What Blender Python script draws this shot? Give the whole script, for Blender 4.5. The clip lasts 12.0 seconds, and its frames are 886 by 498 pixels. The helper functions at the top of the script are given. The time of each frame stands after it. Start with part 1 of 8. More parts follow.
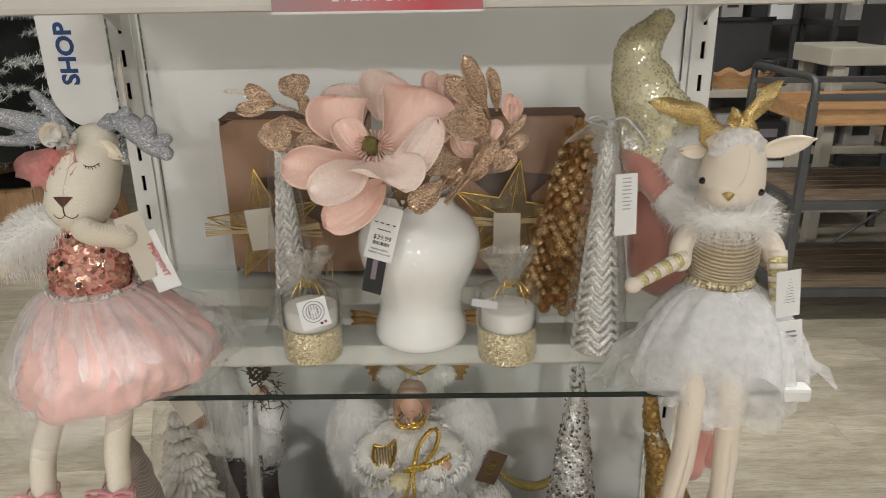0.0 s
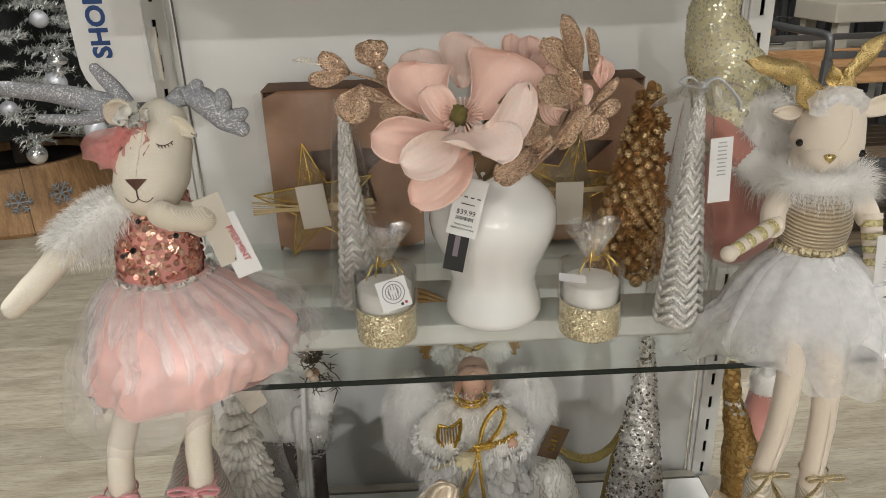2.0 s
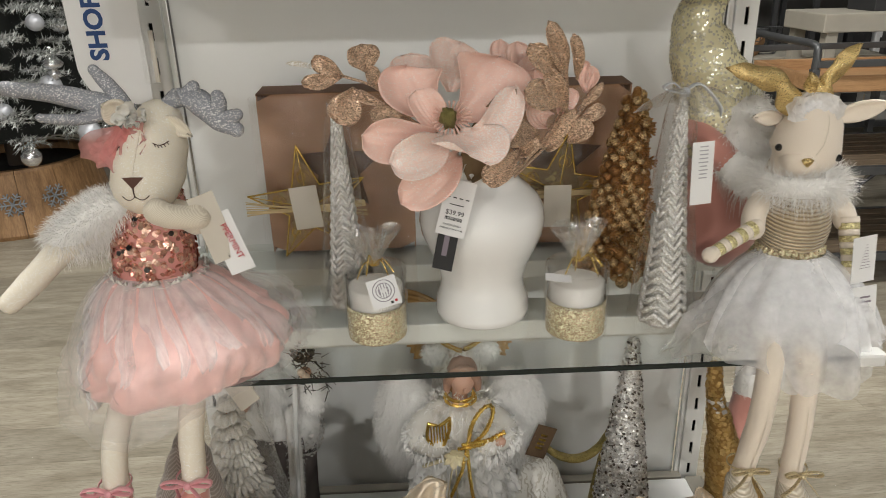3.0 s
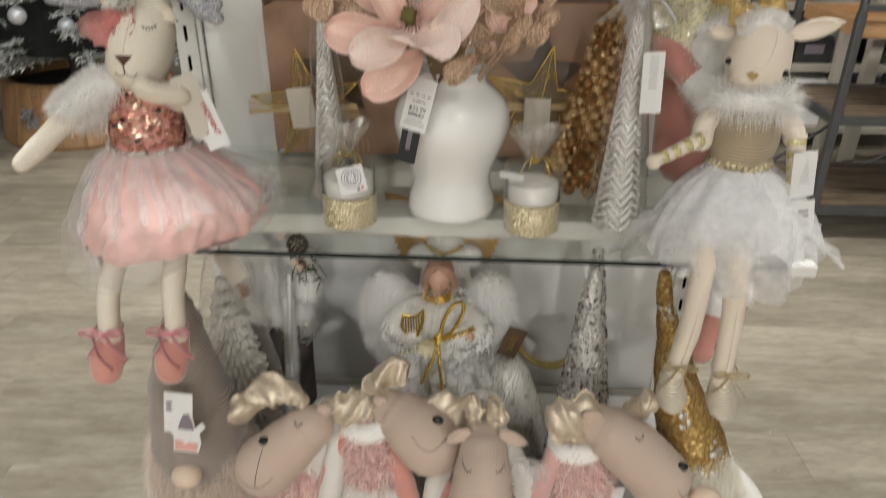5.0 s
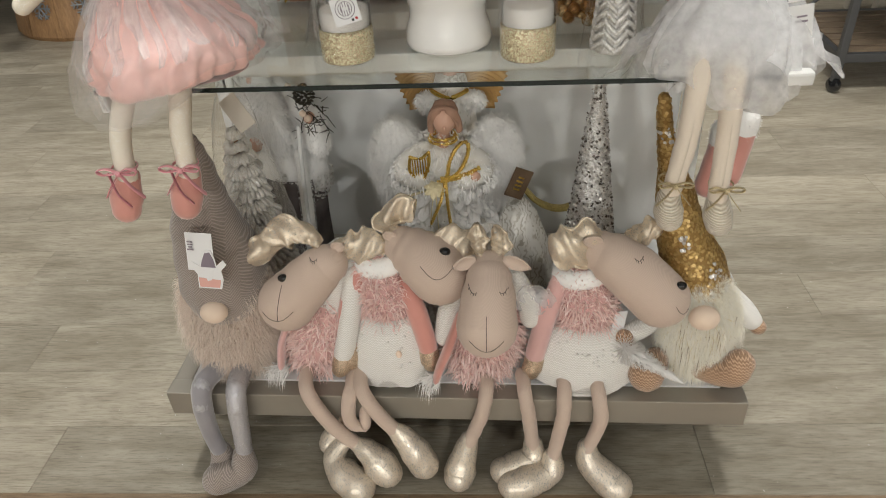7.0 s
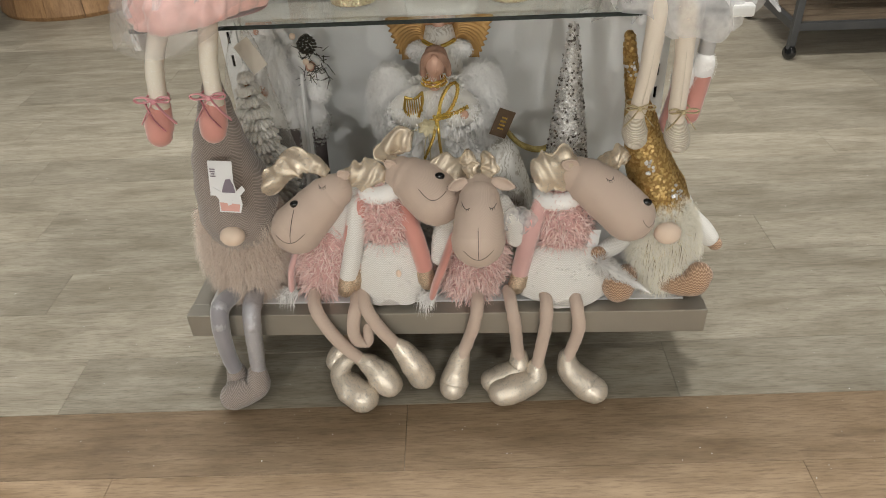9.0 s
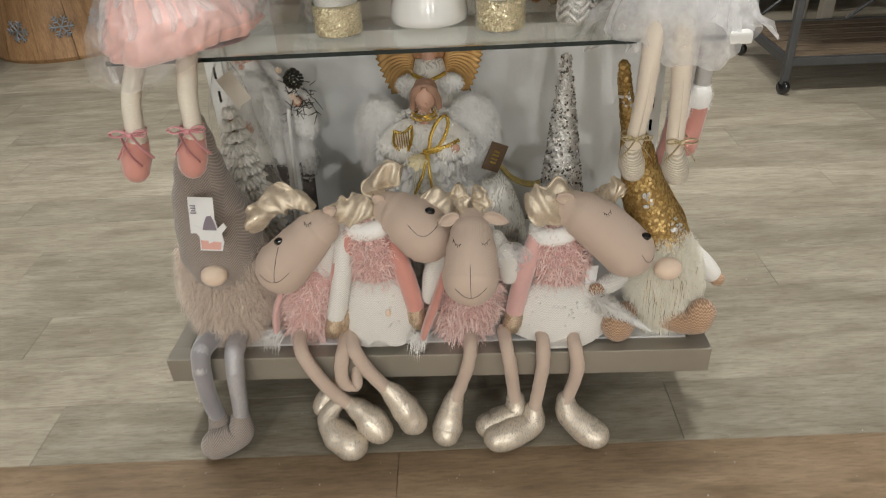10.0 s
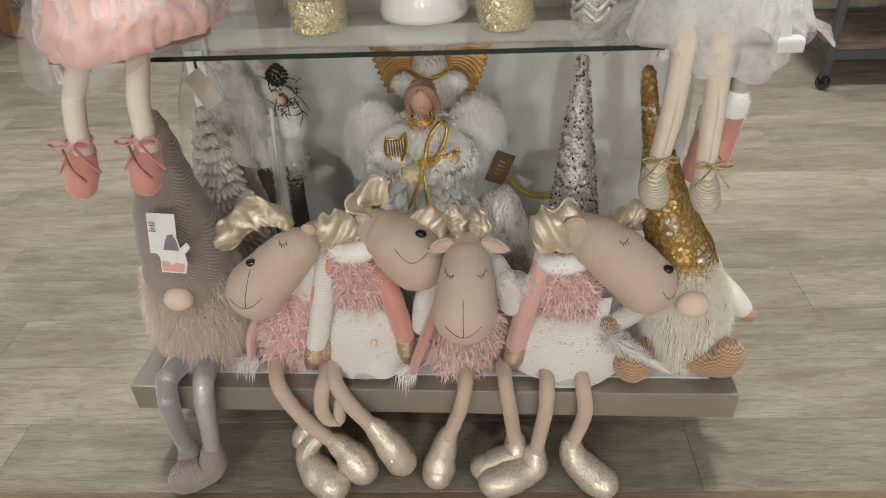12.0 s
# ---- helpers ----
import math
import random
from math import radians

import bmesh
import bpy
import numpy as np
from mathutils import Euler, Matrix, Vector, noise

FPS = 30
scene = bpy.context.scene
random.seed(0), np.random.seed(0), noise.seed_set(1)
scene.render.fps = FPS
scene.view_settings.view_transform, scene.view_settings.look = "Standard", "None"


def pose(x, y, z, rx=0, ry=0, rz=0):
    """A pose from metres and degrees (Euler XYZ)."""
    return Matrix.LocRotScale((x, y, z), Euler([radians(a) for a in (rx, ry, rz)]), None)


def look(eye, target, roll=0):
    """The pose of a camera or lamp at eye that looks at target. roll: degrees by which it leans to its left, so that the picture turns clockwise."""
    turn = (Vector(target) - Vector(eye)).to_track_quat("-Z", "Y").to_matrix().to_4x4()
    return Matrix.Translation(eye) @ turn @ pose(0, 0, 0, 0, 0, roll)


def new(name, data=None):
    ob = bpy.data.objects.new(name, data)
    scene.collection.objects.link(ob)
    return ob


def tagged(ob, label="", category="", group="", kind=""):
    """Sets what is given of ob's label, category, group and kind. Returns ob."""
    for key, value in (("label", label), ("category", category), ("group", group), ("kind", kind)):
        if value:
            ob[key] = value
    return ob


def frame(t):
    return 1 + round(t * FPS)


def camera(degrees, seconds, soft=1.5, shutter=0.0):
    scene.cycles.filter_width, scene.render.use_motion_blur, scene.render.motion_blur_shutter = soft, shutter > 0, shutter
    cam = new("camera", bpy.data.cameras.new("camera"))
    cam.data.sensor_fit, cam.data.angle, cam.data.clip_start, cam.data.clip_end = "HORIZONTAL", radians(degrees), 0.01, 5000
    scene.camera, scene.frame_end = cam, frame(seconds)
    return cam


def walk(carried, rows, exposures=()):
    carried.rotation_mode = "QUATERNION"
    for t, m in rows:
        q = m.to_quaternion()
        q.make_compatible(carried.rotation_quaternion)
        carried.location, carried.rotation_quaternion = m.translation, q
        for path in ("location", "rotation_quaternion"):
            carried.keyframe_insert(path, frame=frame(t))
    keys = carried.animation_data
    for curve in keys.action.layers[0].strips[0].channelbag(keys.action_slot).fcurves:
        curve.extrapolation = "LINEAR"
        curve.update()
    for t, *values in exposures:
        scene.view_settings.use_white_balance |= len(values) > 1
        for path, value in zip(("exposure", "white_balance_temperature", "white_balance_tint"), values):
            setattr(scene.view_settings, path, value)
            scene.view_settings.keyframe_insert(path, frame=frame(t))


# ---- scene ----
cam = camera(64.1, 12.0, 0.6, 0.8)
PATH = [
    (0, (0.016, -0.104, 1.151), (-0.008, 1.777, 0.472), -0.9),
    (0.5, (-0.007, -0.089, 1.151), (-0.035, 1.782, 0.445), -1.2),
    (1, (-0.043, -0.074, 1.149), (-0.076, 1.785, 0.411), -1.7),
    (1.5, (-0.081, -0.064, 1.147), (-0.071, 1.791, 0.398), -2.0),
    (2, (-0.104, -0.063, 1.146), (-0.068, 1.786, 0.384), -2.0),
    (2.5, (-0.109, -0.07, 1.146), (-0.054, 1.78, 0.39), -1.5),
    (4.3, (-0.023, -0.136, 1.145), (-0.028, 1.728, 0.42), 0.1),
    (4.5, (-0.01, -0.146, 1.136), (-0.042, 1.706, 0.382), 0.5),
    (5, (0.019, -0.178, 1.115), (-0.089, 1.613, 0.232), 0.1),
    (5.5, (0.044, -0.199, 1.09), (-0.129, 1.518, 0.08), -0.8),
    (6, (0.062, -0.211, 1.068), (-0.164, 1.43, -0.053), -2.9),
    (6.5, (0.061, -0.222, 1.058), (-0.155, 1.409, -0.078), -3.6),
    (7, (0.059, -0.24, 1.057), (-0.127, 1.39, -0.087), -3.8),
    (8.8, (0.034, -0.403, 1.051), (-0.088, 1.212, -0.122), -3.8),
    (9, (0.037, -0.419, 1.044), (-0.08, 1.203, -0.12), -3.4),
    (9.5, (0.036, -0.416, 1.027), (-0.064, 1.242, -0.086), -3.0),
    (10, (0.044, -0.379, 1.012), (-0.062, 1.306, -0.06), -3.6),
    (10.5, (0.057, -0.325, 1.004), (-0.072, 1.365, -0.058), -2.8),
    (11, (0.063, -0.275, 1.001), (-0.084, 1.413, -0.061), -2.4),
    (11.5, (0.069, -0.242, 0.998), (-0.092, 1.434, -0.082), -2.8),
    (12, (0.077, -0.222, 0.995), (-0.086, 1.427, -0.125), -3.3),
]
walk(cam, [(t, look(eye, target, roll)) for t, eye, target, roll in PATH], [(0.0, -0.07), (4.3, -0.07), (5.5, -0.09), (12.0, -0.09)])

# ---- light ----
TAU = 2 * math.pi
rnd = random.Random(7)
scene.view_settings.exposure = 0.0
world = bpy.data.worlds.new("shop_air")
world.use_nodes = True
world.node_tree.nodes["Background"].inputs[0].default_value = (1.0, 0.97, 0.92, 1)
world.node_tree.nodes["Background"].inputs[1].default_value = 0.21
scene.world = world
CEIL = 3.1


def lamp(x, y, size, power, tone=(1.0, 0.985, 0.94), target=None):
    light = bpy.data.lights.new("ceiling_lamp", "AREA")
    light.shape, light.size, light.energy, light.color = "DISK", size, power, tone
    ob = new("ceiling_lamp", light)
    z = CEIL - 0.06
    ob.matrix_world = look((x, y, z), target or (x, y + 0.001, 0))
    return ob


# unseen lamps; the strong row at y -8.5 is fill added for upright faces
SPOTS = [(-0.9, -1.5, 0.14, 13), (0.9, -1.6, 0.14, 15), (-0.58, 0.95, 0.34, 46), (0.52, 0.95, 0.34, 46), (-2.2, 0.9, 0.18, 9), (2.2, 0.9, 0.18, 10), (-0.05, 3.0, 0.3, 30), (-2.4, 2.6, 0.3, 8),
         (2.4, 3.0, 0.3, 5), (-2.6, -3.4, 0.3, 36), (0.1, -8.5, 0.3, 420), (2.6, -3.4, 0.3, 40), (-2.8, -8.5, 0.3, 250), (2.8, -8.5, 0.3, 250)]
for sx, sy, ss, sp in SPOTS:
    lamp(sx, sy, ss, sp)


# ---- materials ----
def nodes_of(name):
    m = bpy.data.materials.new(name)
    m.use_nodes = True
    t = m.node_tree
    return m, t, t.nodes["Principled BSDF"]


def link(t, a, b):
    t.links.new(a, b)


def mixed(t, fac, c1, c2):
    n = t.nodes.new("ShaderNodeMix")
    n.data_type = "RGBA"
    link(t, fac, n.inputs[0])
    for k, c in ((6, c1), (7, c2)):
        if isinstance(c, tuple):
            n.inputs[k].default_value = (*c, 1)
        else:
            link(t, c, n.inputs[k])
    return n.outputs[2]


def coords(t, scale=(1, 1, 1), shift=False):
    c = t.nodes.new("ShaderNodeTexCoord")
    m = t.nodes.new("ShaderNodeMapping")
    m.inputs[3].default_value = scale
    link(t, c.outputs["Object"], m.inputs[0])
    if shift:
        o = t.nodes.new("ShaderNodeObjectInfo")
        k = t.nodes.new("ShaderNodeMath")
        k.operation = "MULTIPLY"
        k.inputs[1].default_value = 57.0
        link(t, o.outputs["Random"], k.inputs[0])
        v = t.nodes.new("ShaderNodeCombineXYZ")
        for i in range(3):
            link(t, k.outputs[0], v.inputs[i])
        link(t, v.outputs[0], m.inputs[1])
    return m.outputs[0]


def tex_noise(t, vec, scale, detail=4.0, rough=0.6):
    n = t.nodes.new("ShaderNodeTexNoise")
    n.inputs["Scale"].default_value, n.inputs["Detail"].default_value, n.inputs["Roughness"].default_value = scale, detail, rough
    link(t, vec, n.inputs["Vector"])
    return n.outputs["Fac"]


def ramp(t, fac, stops):
    r = t.nodes.new("ShaderNodeValToRGB")
    while len(r.color_ramp.elements) < len(stops):
        r.color_ramp.elements.new(0.5)
    for e, (p, c) in zip(r.color_ramp.elements, stops):
        e.position, e.color = p, (c, c, c, 1) if isinstance(c, (int, float)) else (*c, 1)
    link(t, fac, r.inputs[0])
    return r.outputs[0]


def bump(t, b, height, strength=0.3, dist=0.001):
    n = t.nodes.new("ShaderNodeBump")
    n.inputs["Strength"].default_value, n.inputs["Distance"].default_value = strength, dist
    link(t, height, n.inputs["Height"])
    link(t, n.outputs[0], b.inputs["Normal"])


def plain(name, colour, rough=0.5, metal=0.0, vary=0.12, grain=60.0, relief=0.15, dist=0.0006, sheen=0.0, coat=0.0):
    """A painted, plastic, cloth or metal surface with two scales of variation."""
    m, t, b = nodes_of(name)
    v = coords(t)
    big, fine = tex_noise(t, v, grain * 0.12, 3), tex_noise(t, v, grain * 6, 3)
    dark = tuple(c * (1 - vary) for c in colour)
    lite = tuple(min(1.0, c * (1 + vary * 0.7)) for c in colour)
    link(t, mixed(t, ramp(t, big, [(0.3, 0.0), (0.7, 1.0)]), dark, lite), b.inputs["Base Color"])
    b.inputs["Roughness"].default_value, b.inputs["Metallic"].default_value = rough, metal
    b.inputs["Sheen Weight"].default_value, b.inputs["Coat Weight"].default_value = sheen, coat
    bump(t, b, fine, relief, dist)
    return m


def woven(name, c1, c2, pitch=0.0025, rough=0.9, sheen=0.4, relief=0.6, metal=0.0, angle=45):
    """Cloth with fine ribs; the rib pitch is in metres."""
    m, t, b = nodes_of(name)
    v = coords(t)
    mp = t.nodes.new("ShaderNodeMapping")
    mp.inputs[2].default_value = (0, radians(angle), radians(20))
    link(t, v, mp.inputs[0])
    w = t.nodes.new("ShaderNodeTexWave")
    w.inputs["Scale"].default_value = 0.31 / pitch
    w.inputs["Distortion"].default_value, w.inputs["Detail"].default_value, w.inputs["Detail Scale"].default_value = 0.8, 1.0, 2.0
    link(t, mp.outputs[0], w.inputs["Vector"])
    big = tex_noise(t, v, 14, 3)
    mixf = t.nodes.new("ShaderNodeMath")
    mixf.operation = "MULTIPLY"
    link(t, w.outputs["Fac"], mixf.inputs[0])
    link(t, ramp(t, big, [(0.25, 0.55), (0.75, 1.0)]), mixf.inputs[1])
    link(t, mixed(t, mixf.outputs[0], c1, c2), b.inputs["Base Color"])
    b.inputs["Roughness"].default_value, b.inputs["Sheen Weight"].default_value, b.inputs["Metallic"].default_value = rough, sheen, metal
    bump(t, b, w.outputs["Fac"], relief, pitch * 0.4)
    return m


def herringbone(name, c1, c2, pitch=0.0062, column=0.019):
    """Knitted zigzag: slanting ribs that turn back at every column."""
    m, t, b = nodes_of(name)
    v = coords(t)
    sep = t.nodes.new("ShaderNodeSeparateXYZ")
    link(t, v, sep.inputs[0])
    pp = t.nodes.new("ShaderNodeMath")
    pp.operation = "PINGPONG"
    pp.inputs[1].default_value = column
    link(t, sep.outputs[0], pp.inputs[0])
    ad = t.nodes.new("ShaderNodeMath")
    link(t, pp.outputs[0], ad.inputs[0])
    link(t, sep.outputs[2], ad.inputs[1])
    mu = t.nodes.new("ShaderNodeMath")
    mu.operation = "MULTIPLY"
    mu.inputs[1].default_value = TAU / pitch
    link(t, ad.outputs[0], mu.inputs[0])
    si = t.nodes.new("ShaderNodeMath")
    si.operation = "SINE"
    link(t, mu.outputs[0], si.inputs[0])
    rib = ramp(t, si.outputs[0], [(0.0, 0.0), (0.9, 1.0)])
    fuzz = tex_noise(t, v, 900, 3)
    col = mixed(t, rib, c1, c2)
    link(t, mixed(t, ramp(t, fuzz, [(0.45, 0.0), (0.75, 0.5)]), col, tuple(min(1, c * 1.3) for c in c2)), b.inputs["Base Color"])
    b.inputs["Roughness"].default_value, b.inputs["Sheen Weight"].default_value = 0.95, 0.4
    bump(t, b, rib, 0.5, 0.0014)
    return m


def glitter(name, colour, cell=0.0009, metal=0.85, rough=0.28, spread=1.1, under=None, cover=1.0, deep=0.55, under_rough=0.85, under_metal=0.0):
    """Flakes that each face their own way, over a cloth or paint that shows where cover is below one."""
    m, t, b = nodes_of(name)
    v = coords(t)
    vo = t.nodes.new("ShaderNodeTexVoronoi")
    vo.inputs["Scale"].default_value = 1.0 / cell
    link(t, v, vo.inputs["Vector"])
    geo = t.nodes.new("ShaderNodeNewGeometry")
    sub = t.nodes.new("ShaderNodeVectorMath")
    sub.operation = "SUBTRACT"
    sub.inputs[1].default_value = (0.5, 0.5, 0.5)
    link(t, vo.outputs["Color"], sub.inputs[0])
    sc = t.nodes.new("ShaderNodeVectorMath")
    sc.operation = "SCALE"
    sc.inputs[3].default_value = spread
    link(t, sub.outputs[0], sc.inputs[0])
    ad = t.nodes.new("ShaderNodeVectorMath")
    link(t, geo.outputs["Normal"], ad.inputs[0])
    link(t, sc.outputs[0], ad.inputs[1])
    no = t.nodes.new("ShaderNodeVectorMath")
    no.operation = "NORMALIZE"
    link(t, ad.outputs[0], no.inputs[0])
    sep = t.nodes.new("ShaderNodeSeparateXYZ")
    link(t, vo.outputs["Color"], sep.inputs[0])
    dark = tuple(c * deep for c in colour)
    col = mixed(t, sep.outputs[0], dark, tuple(min(1, c * 1.35) for c in colour))
    if under:
        on = ramp(t, sep.outputs[1], [(1 - cover - 0.02, 0.0), (1 - cover + 0.02, 1.0)])
        col = mixed(t, on, under, col)
        turn = t.nodes.new("ShaderNodeMath")
        turn.operation = "MULTIPLY"
        turn.inputs[1].default_value = spread
        link(t, on, turn.inputs[0])
        link(t, turn.outputs[0], sc.inputs[3])
        k = t.nodes.new("ShaderNodeMath")
        k.operation = "MULTIPLY_ADD"
        k.inputs[1].default_value, k.inputs[2].default_value = metal - under_metal, under_metal
        link(t, on, k.inputs[0])
        link(t, k.outputs[0], b.inputs["Metallic"])
        r = ramp(t, on, [(0.0, under_rough), (1.0, rough)])
        link(t, r, b.inputs["Roughness"])
    else:
        b.inputs["Metallic"].default_value, b.inputs["Roughness"].default_value = metal, rough
    link(t, col, b.inputs["Base Color"])
    link(t, no.outputs[0], b.inputs["Normal"])
    return m


def foil(name, colour, rough=0.32, crease=45.0, metal=0.8):
    """Crinkled metallic fabric."""
    m, t, b = nodes_of(name)
    v = coords(t)
    n1, n2 = tex_noise(t, v, crease, 5, 0.65), tex_noise(t, v, 700, 2)
    link(t, mixed(t, ramp(t, n1, [(0.3, 0.0), (0.7, 1.0)]), tuple(c * 0.7 for c in colour), colour), b.inputs["Base Color"])
    link(t, ramp(t, n2, [(0.35, rough * 0.6), (0.65, min(1, rough * 1.6))]), b.inputs["Roughness"])
    b.inputs["Metallic"].default_value = metal
    mul = t.nodes.new("ShaderNodeMath")
    link(t, n1, mul.inputs[0])
    link(t, n2, mul.inputs[1])
    bump(t, b, mul.outputs[0], 0.5, 0.003)
    return m


def strand(name, root, tip, rough=0.7, sheen=0.3, metal=0.0):
    """Pile and hair: every strand a little different."""
    m, t, b = nodes_of(name)
    g = t.nodes.new("ShaderNodeNewGeometry")
    link(t, mixed(t, g.outputs["Random Per Island"], root, tip), b.inputs["Base Color"])
    b.inputs["Roughness"].default_value, b.inputs["Sheen Weight"].default_value, b.inputs["Metallic"].default_value = rough, sheen, metal
    b.inputs["Subsurface Weight"].default_value = 0.0
    return m


def sheen_of_glass(t, least, normal=None):
    """How much a clear sheet mirrors: least when seen squarely, all when seen along it."""
    lw = t.nodes.new("ShaderNodeLayerWeight")
    lw.inputs[0].default_value = 0.5
    if normal is not None:
        link(t, normal, lw.inputs["Normal"])
    pw = t.nodes.new("ShaderNodeMath")
    pw.operation = "POWER"
    pw.inputs[1].default_value = 5.0
    link(t, lw.outputs["Facing"], pw.inputs[0])
    ad = t.nodes.new("ShaderNodeMath")
    ad.operation, ad.use_clamp = "MULTIPLY_ADD", True
    ad.inputs[1].default_value, ad.inputs[2].default_value = 0.9, least
    link(t, pw.outputs[0], ad.inputs[0])
    return ad.outputs[0]


def veil(name, colour, cover=0.35, rough=0.6, gloss=False, net=0.0):
    """Tulle, organza or cellophane: part see-through, part cloth."""
    m, t, b = nodes_of(name)
    b.inputs["Base Color"].default_value = (*colour, 1)
    b.inputs["Roughness"].default_value = rough
    out = t.nodes["Material Output"]
    clear = t.nodes.new("ShaderNodeBsdfTransparent")
    mx = t.nodes.new("ShaderNodeMixShader")
    if gloss:
        gl = t.nodes.new("ShaderNodeBsdfGlossy")
        gl.inputs["Color"].default_value = (*colour, 1)
        gl.inputs["Roughness"].default_value = rough
        v = coords(t)
        n = tex_noise(t, v, 60, 4)
        bp = t.nodes.new("ShaderNodeBump")
        bp.inputs["Strength"].default_value, bp.inputs["Distance"].default_value = 0.9, 0.006
        link(t, n, bp.inputs["Height"])
        link(t, bp.outputs[0], gl.inputs["Normal"])
        link(t, sheen_of_glass(t, cover, bp.outputs[0]), mx.inputs[0])
        link(t, gl.outputs[0], mx.inputs[2])
    else:
        tr = t.nodes.new("ShaderNodeBsdfTranslucent")
        tr.inputs["Color"].default_value = (*colour, 1)
        df = t.nodes.new("ShaderNodeMixShader")
        df.inputs[0].default_value = 0.45
        link(t, b.outputs[0], df.inputs[1])
        link(t, tr.outputs[0], df.inputs[2])
        n = tex_noise(t, coords(t), 30, 4)
        link(t, ramp(t, n, [(0.3, cover * 0.6), (0.7, min(1, cover * 1.4))]), mx.inputs[0])
        link(t, df.outputs[0], mx.inputs[2])
    link(t, clear.outputs[0], mx.inputs[1])
    link(t, mx.outputs[0], out.inputs[0])
    return m


def scrolls(name, ground, figure):
    """Woven brocade: curling metallic figures on a pale satin ground."""
    m, t, b = nodes_of(name)
    v = coords(t)
    w = t.nodes.new("ShaderNodeTexWave")
    w.inputs["Scale"].default_value, w.inputs["Distortion"].default_value = 34.0, 14.0
    w.inputs["Detail"].default_value, w.inputs["Detail Scale"].default_value = 2.0, 1.6
    link(t, v, w.inputs["Vector"])
    n = tex_noise(t, v, 30, 3)
    k = t.nodes.new("ShaderNodeMath")
    k.operation = "MULTIPLY"
    link(t, ramp(t, w.outputs["Fac"], [(0.62, 0.0), (0.74, 1.0)]), k.inputs[0])
    link(t, ramp(t, n, [(0.42, 0.0), (0.52, 1.0)]), k.inputs[1])
    link(t, mixed(t, k.outputs[0], ground, figure), b.inputs["Base Color"])
    b.inputs["Roughness"].default_value, b.inputs["Metallic"].default_value = 0.42, 0.15
    bump(t, b, k.outputs[0], 0.4, 0.0008)
    return m


def glass(name, tint=(0.965, 0.985, 0.975)):
    """A clear pane: see-through, with the mirror of its surface."""
    m, t, b = nodes_of(name)
    out = t.nodes["Material Output"]
    clear = t.nodes.new("ShaderNodeBsdfTransparent")
    clear.inputs[0].default_value = (*tint, 1)
    gl = t.nodes.new("ShaderNodeBsdfGlossy")
    gl.inputs["Roughness"].default_value = 0.02
    mx = t.nodes.new("ShaderNodeMixShader")
    link(t, sheen_of_glass(t, 0.03), mx.inputs[0])
    link(t, clear.outputs[0], mx.inputs[1])
    link(t, gl.outputs[0], mx.inputs[2])
    link(t, mx.outputs[0], out.inputs[0])
    return m


def planks(name, c1, c2, c3):
    """Vinyl planks printed with oak grain, each board with its own run of grain and tone."""
    m, t, b = nodes_of(name)
    v = coords(t, (2.6, 9.0, 9.0), True)
    flow = tex_noise(t, v, 2.2, 8, 0.62)
    v2 = coords(t, (9.0, 110.0, 110.0), True)
    fleck = tex_noise(t, coords(t, (2.4, 26.0, 26.0), True), 2.6, 5, 0.7)
    fine = tex_noise(t, v2, 3.0, 4, 0.7)
    w = t.nodes.new("ShaderNodeTexWave")
    w.bands_direction = "Y"
    w.inputs["Scale"].default_value, w.inputs["Distortion"].default_value, w.inputs["Detail"].default_value = 0.6, 16.0, 5.0
    w.inputs["Detail Scale"].default_value = 0.9
    link(t, coords(t, (2.2, 11.0, 11.0), True), w.inputs["Vector"])
    col = mixed(t, ramp(t, flow, [(0.3, 0.0), (0.72, 1.0)]), c1, c2)
    col = mixed(t, ramp(t, w.outputs["Fac"], [(0.0, 0.16), (0.22, 0.0)]), col, c3)
    col = mixed(t, ramp(t, fine, [(0.30, 0.62), (0.52, 0.0)]), col, c3)
    col = mixed(t, ramp(t, fleck, [(0.58, 0.0), (0.72, 0.55)]), col, c3)
    o = t.nodes.new("ShaderNodeObjectInfo")
    hs = t.nodes.new("ShaderNodeHueSaturation")
    link(t, col, hs.inputs["Color"])
    link(t, ramp(t, o.outputs["Random"], [(0.0, 0.86), (1.0, 1.1)]), hs.inputs["Value"])
    link(t, hs.outputs[0], b.inputs["Base Color"])
    link(t, ramp(t, flow, [(0.2, 0.36), (0.8, 0.52)]), b.inputs["Roughness"])
    bump(t, b, fine, 0.12, 0.0006)
    return m


def wood(name, c1, c2, scale=1.0, rough=0.55, axis=0):
    m, t, b = nodes_of(name)
    sc = [14 * scale] * 3
    sc[axis] = 1.6 * scale
    v = coords(t, tuple(sc), True)
    flow = tex_noise(t, v, 2.5, 7, 0.65)
    fine = tex_noise(t, v, 14, 3, 0.7)
    col = mixed(t, ramp(t, flow, [(0.32, 0.0), (0.68, 1.0)]), c1, c2)
    link(t, mixed(t, ramp(t, fine, [(0.35, 0.35), (0.55, 0.0)]), col, tuple(c * 0.55 for c in c1)), b.inputs["Base Color"])
    b.inputs["Roughness"].default_value = rough
    bump(t, b, fine, 0.3, 0.0008)
    return m


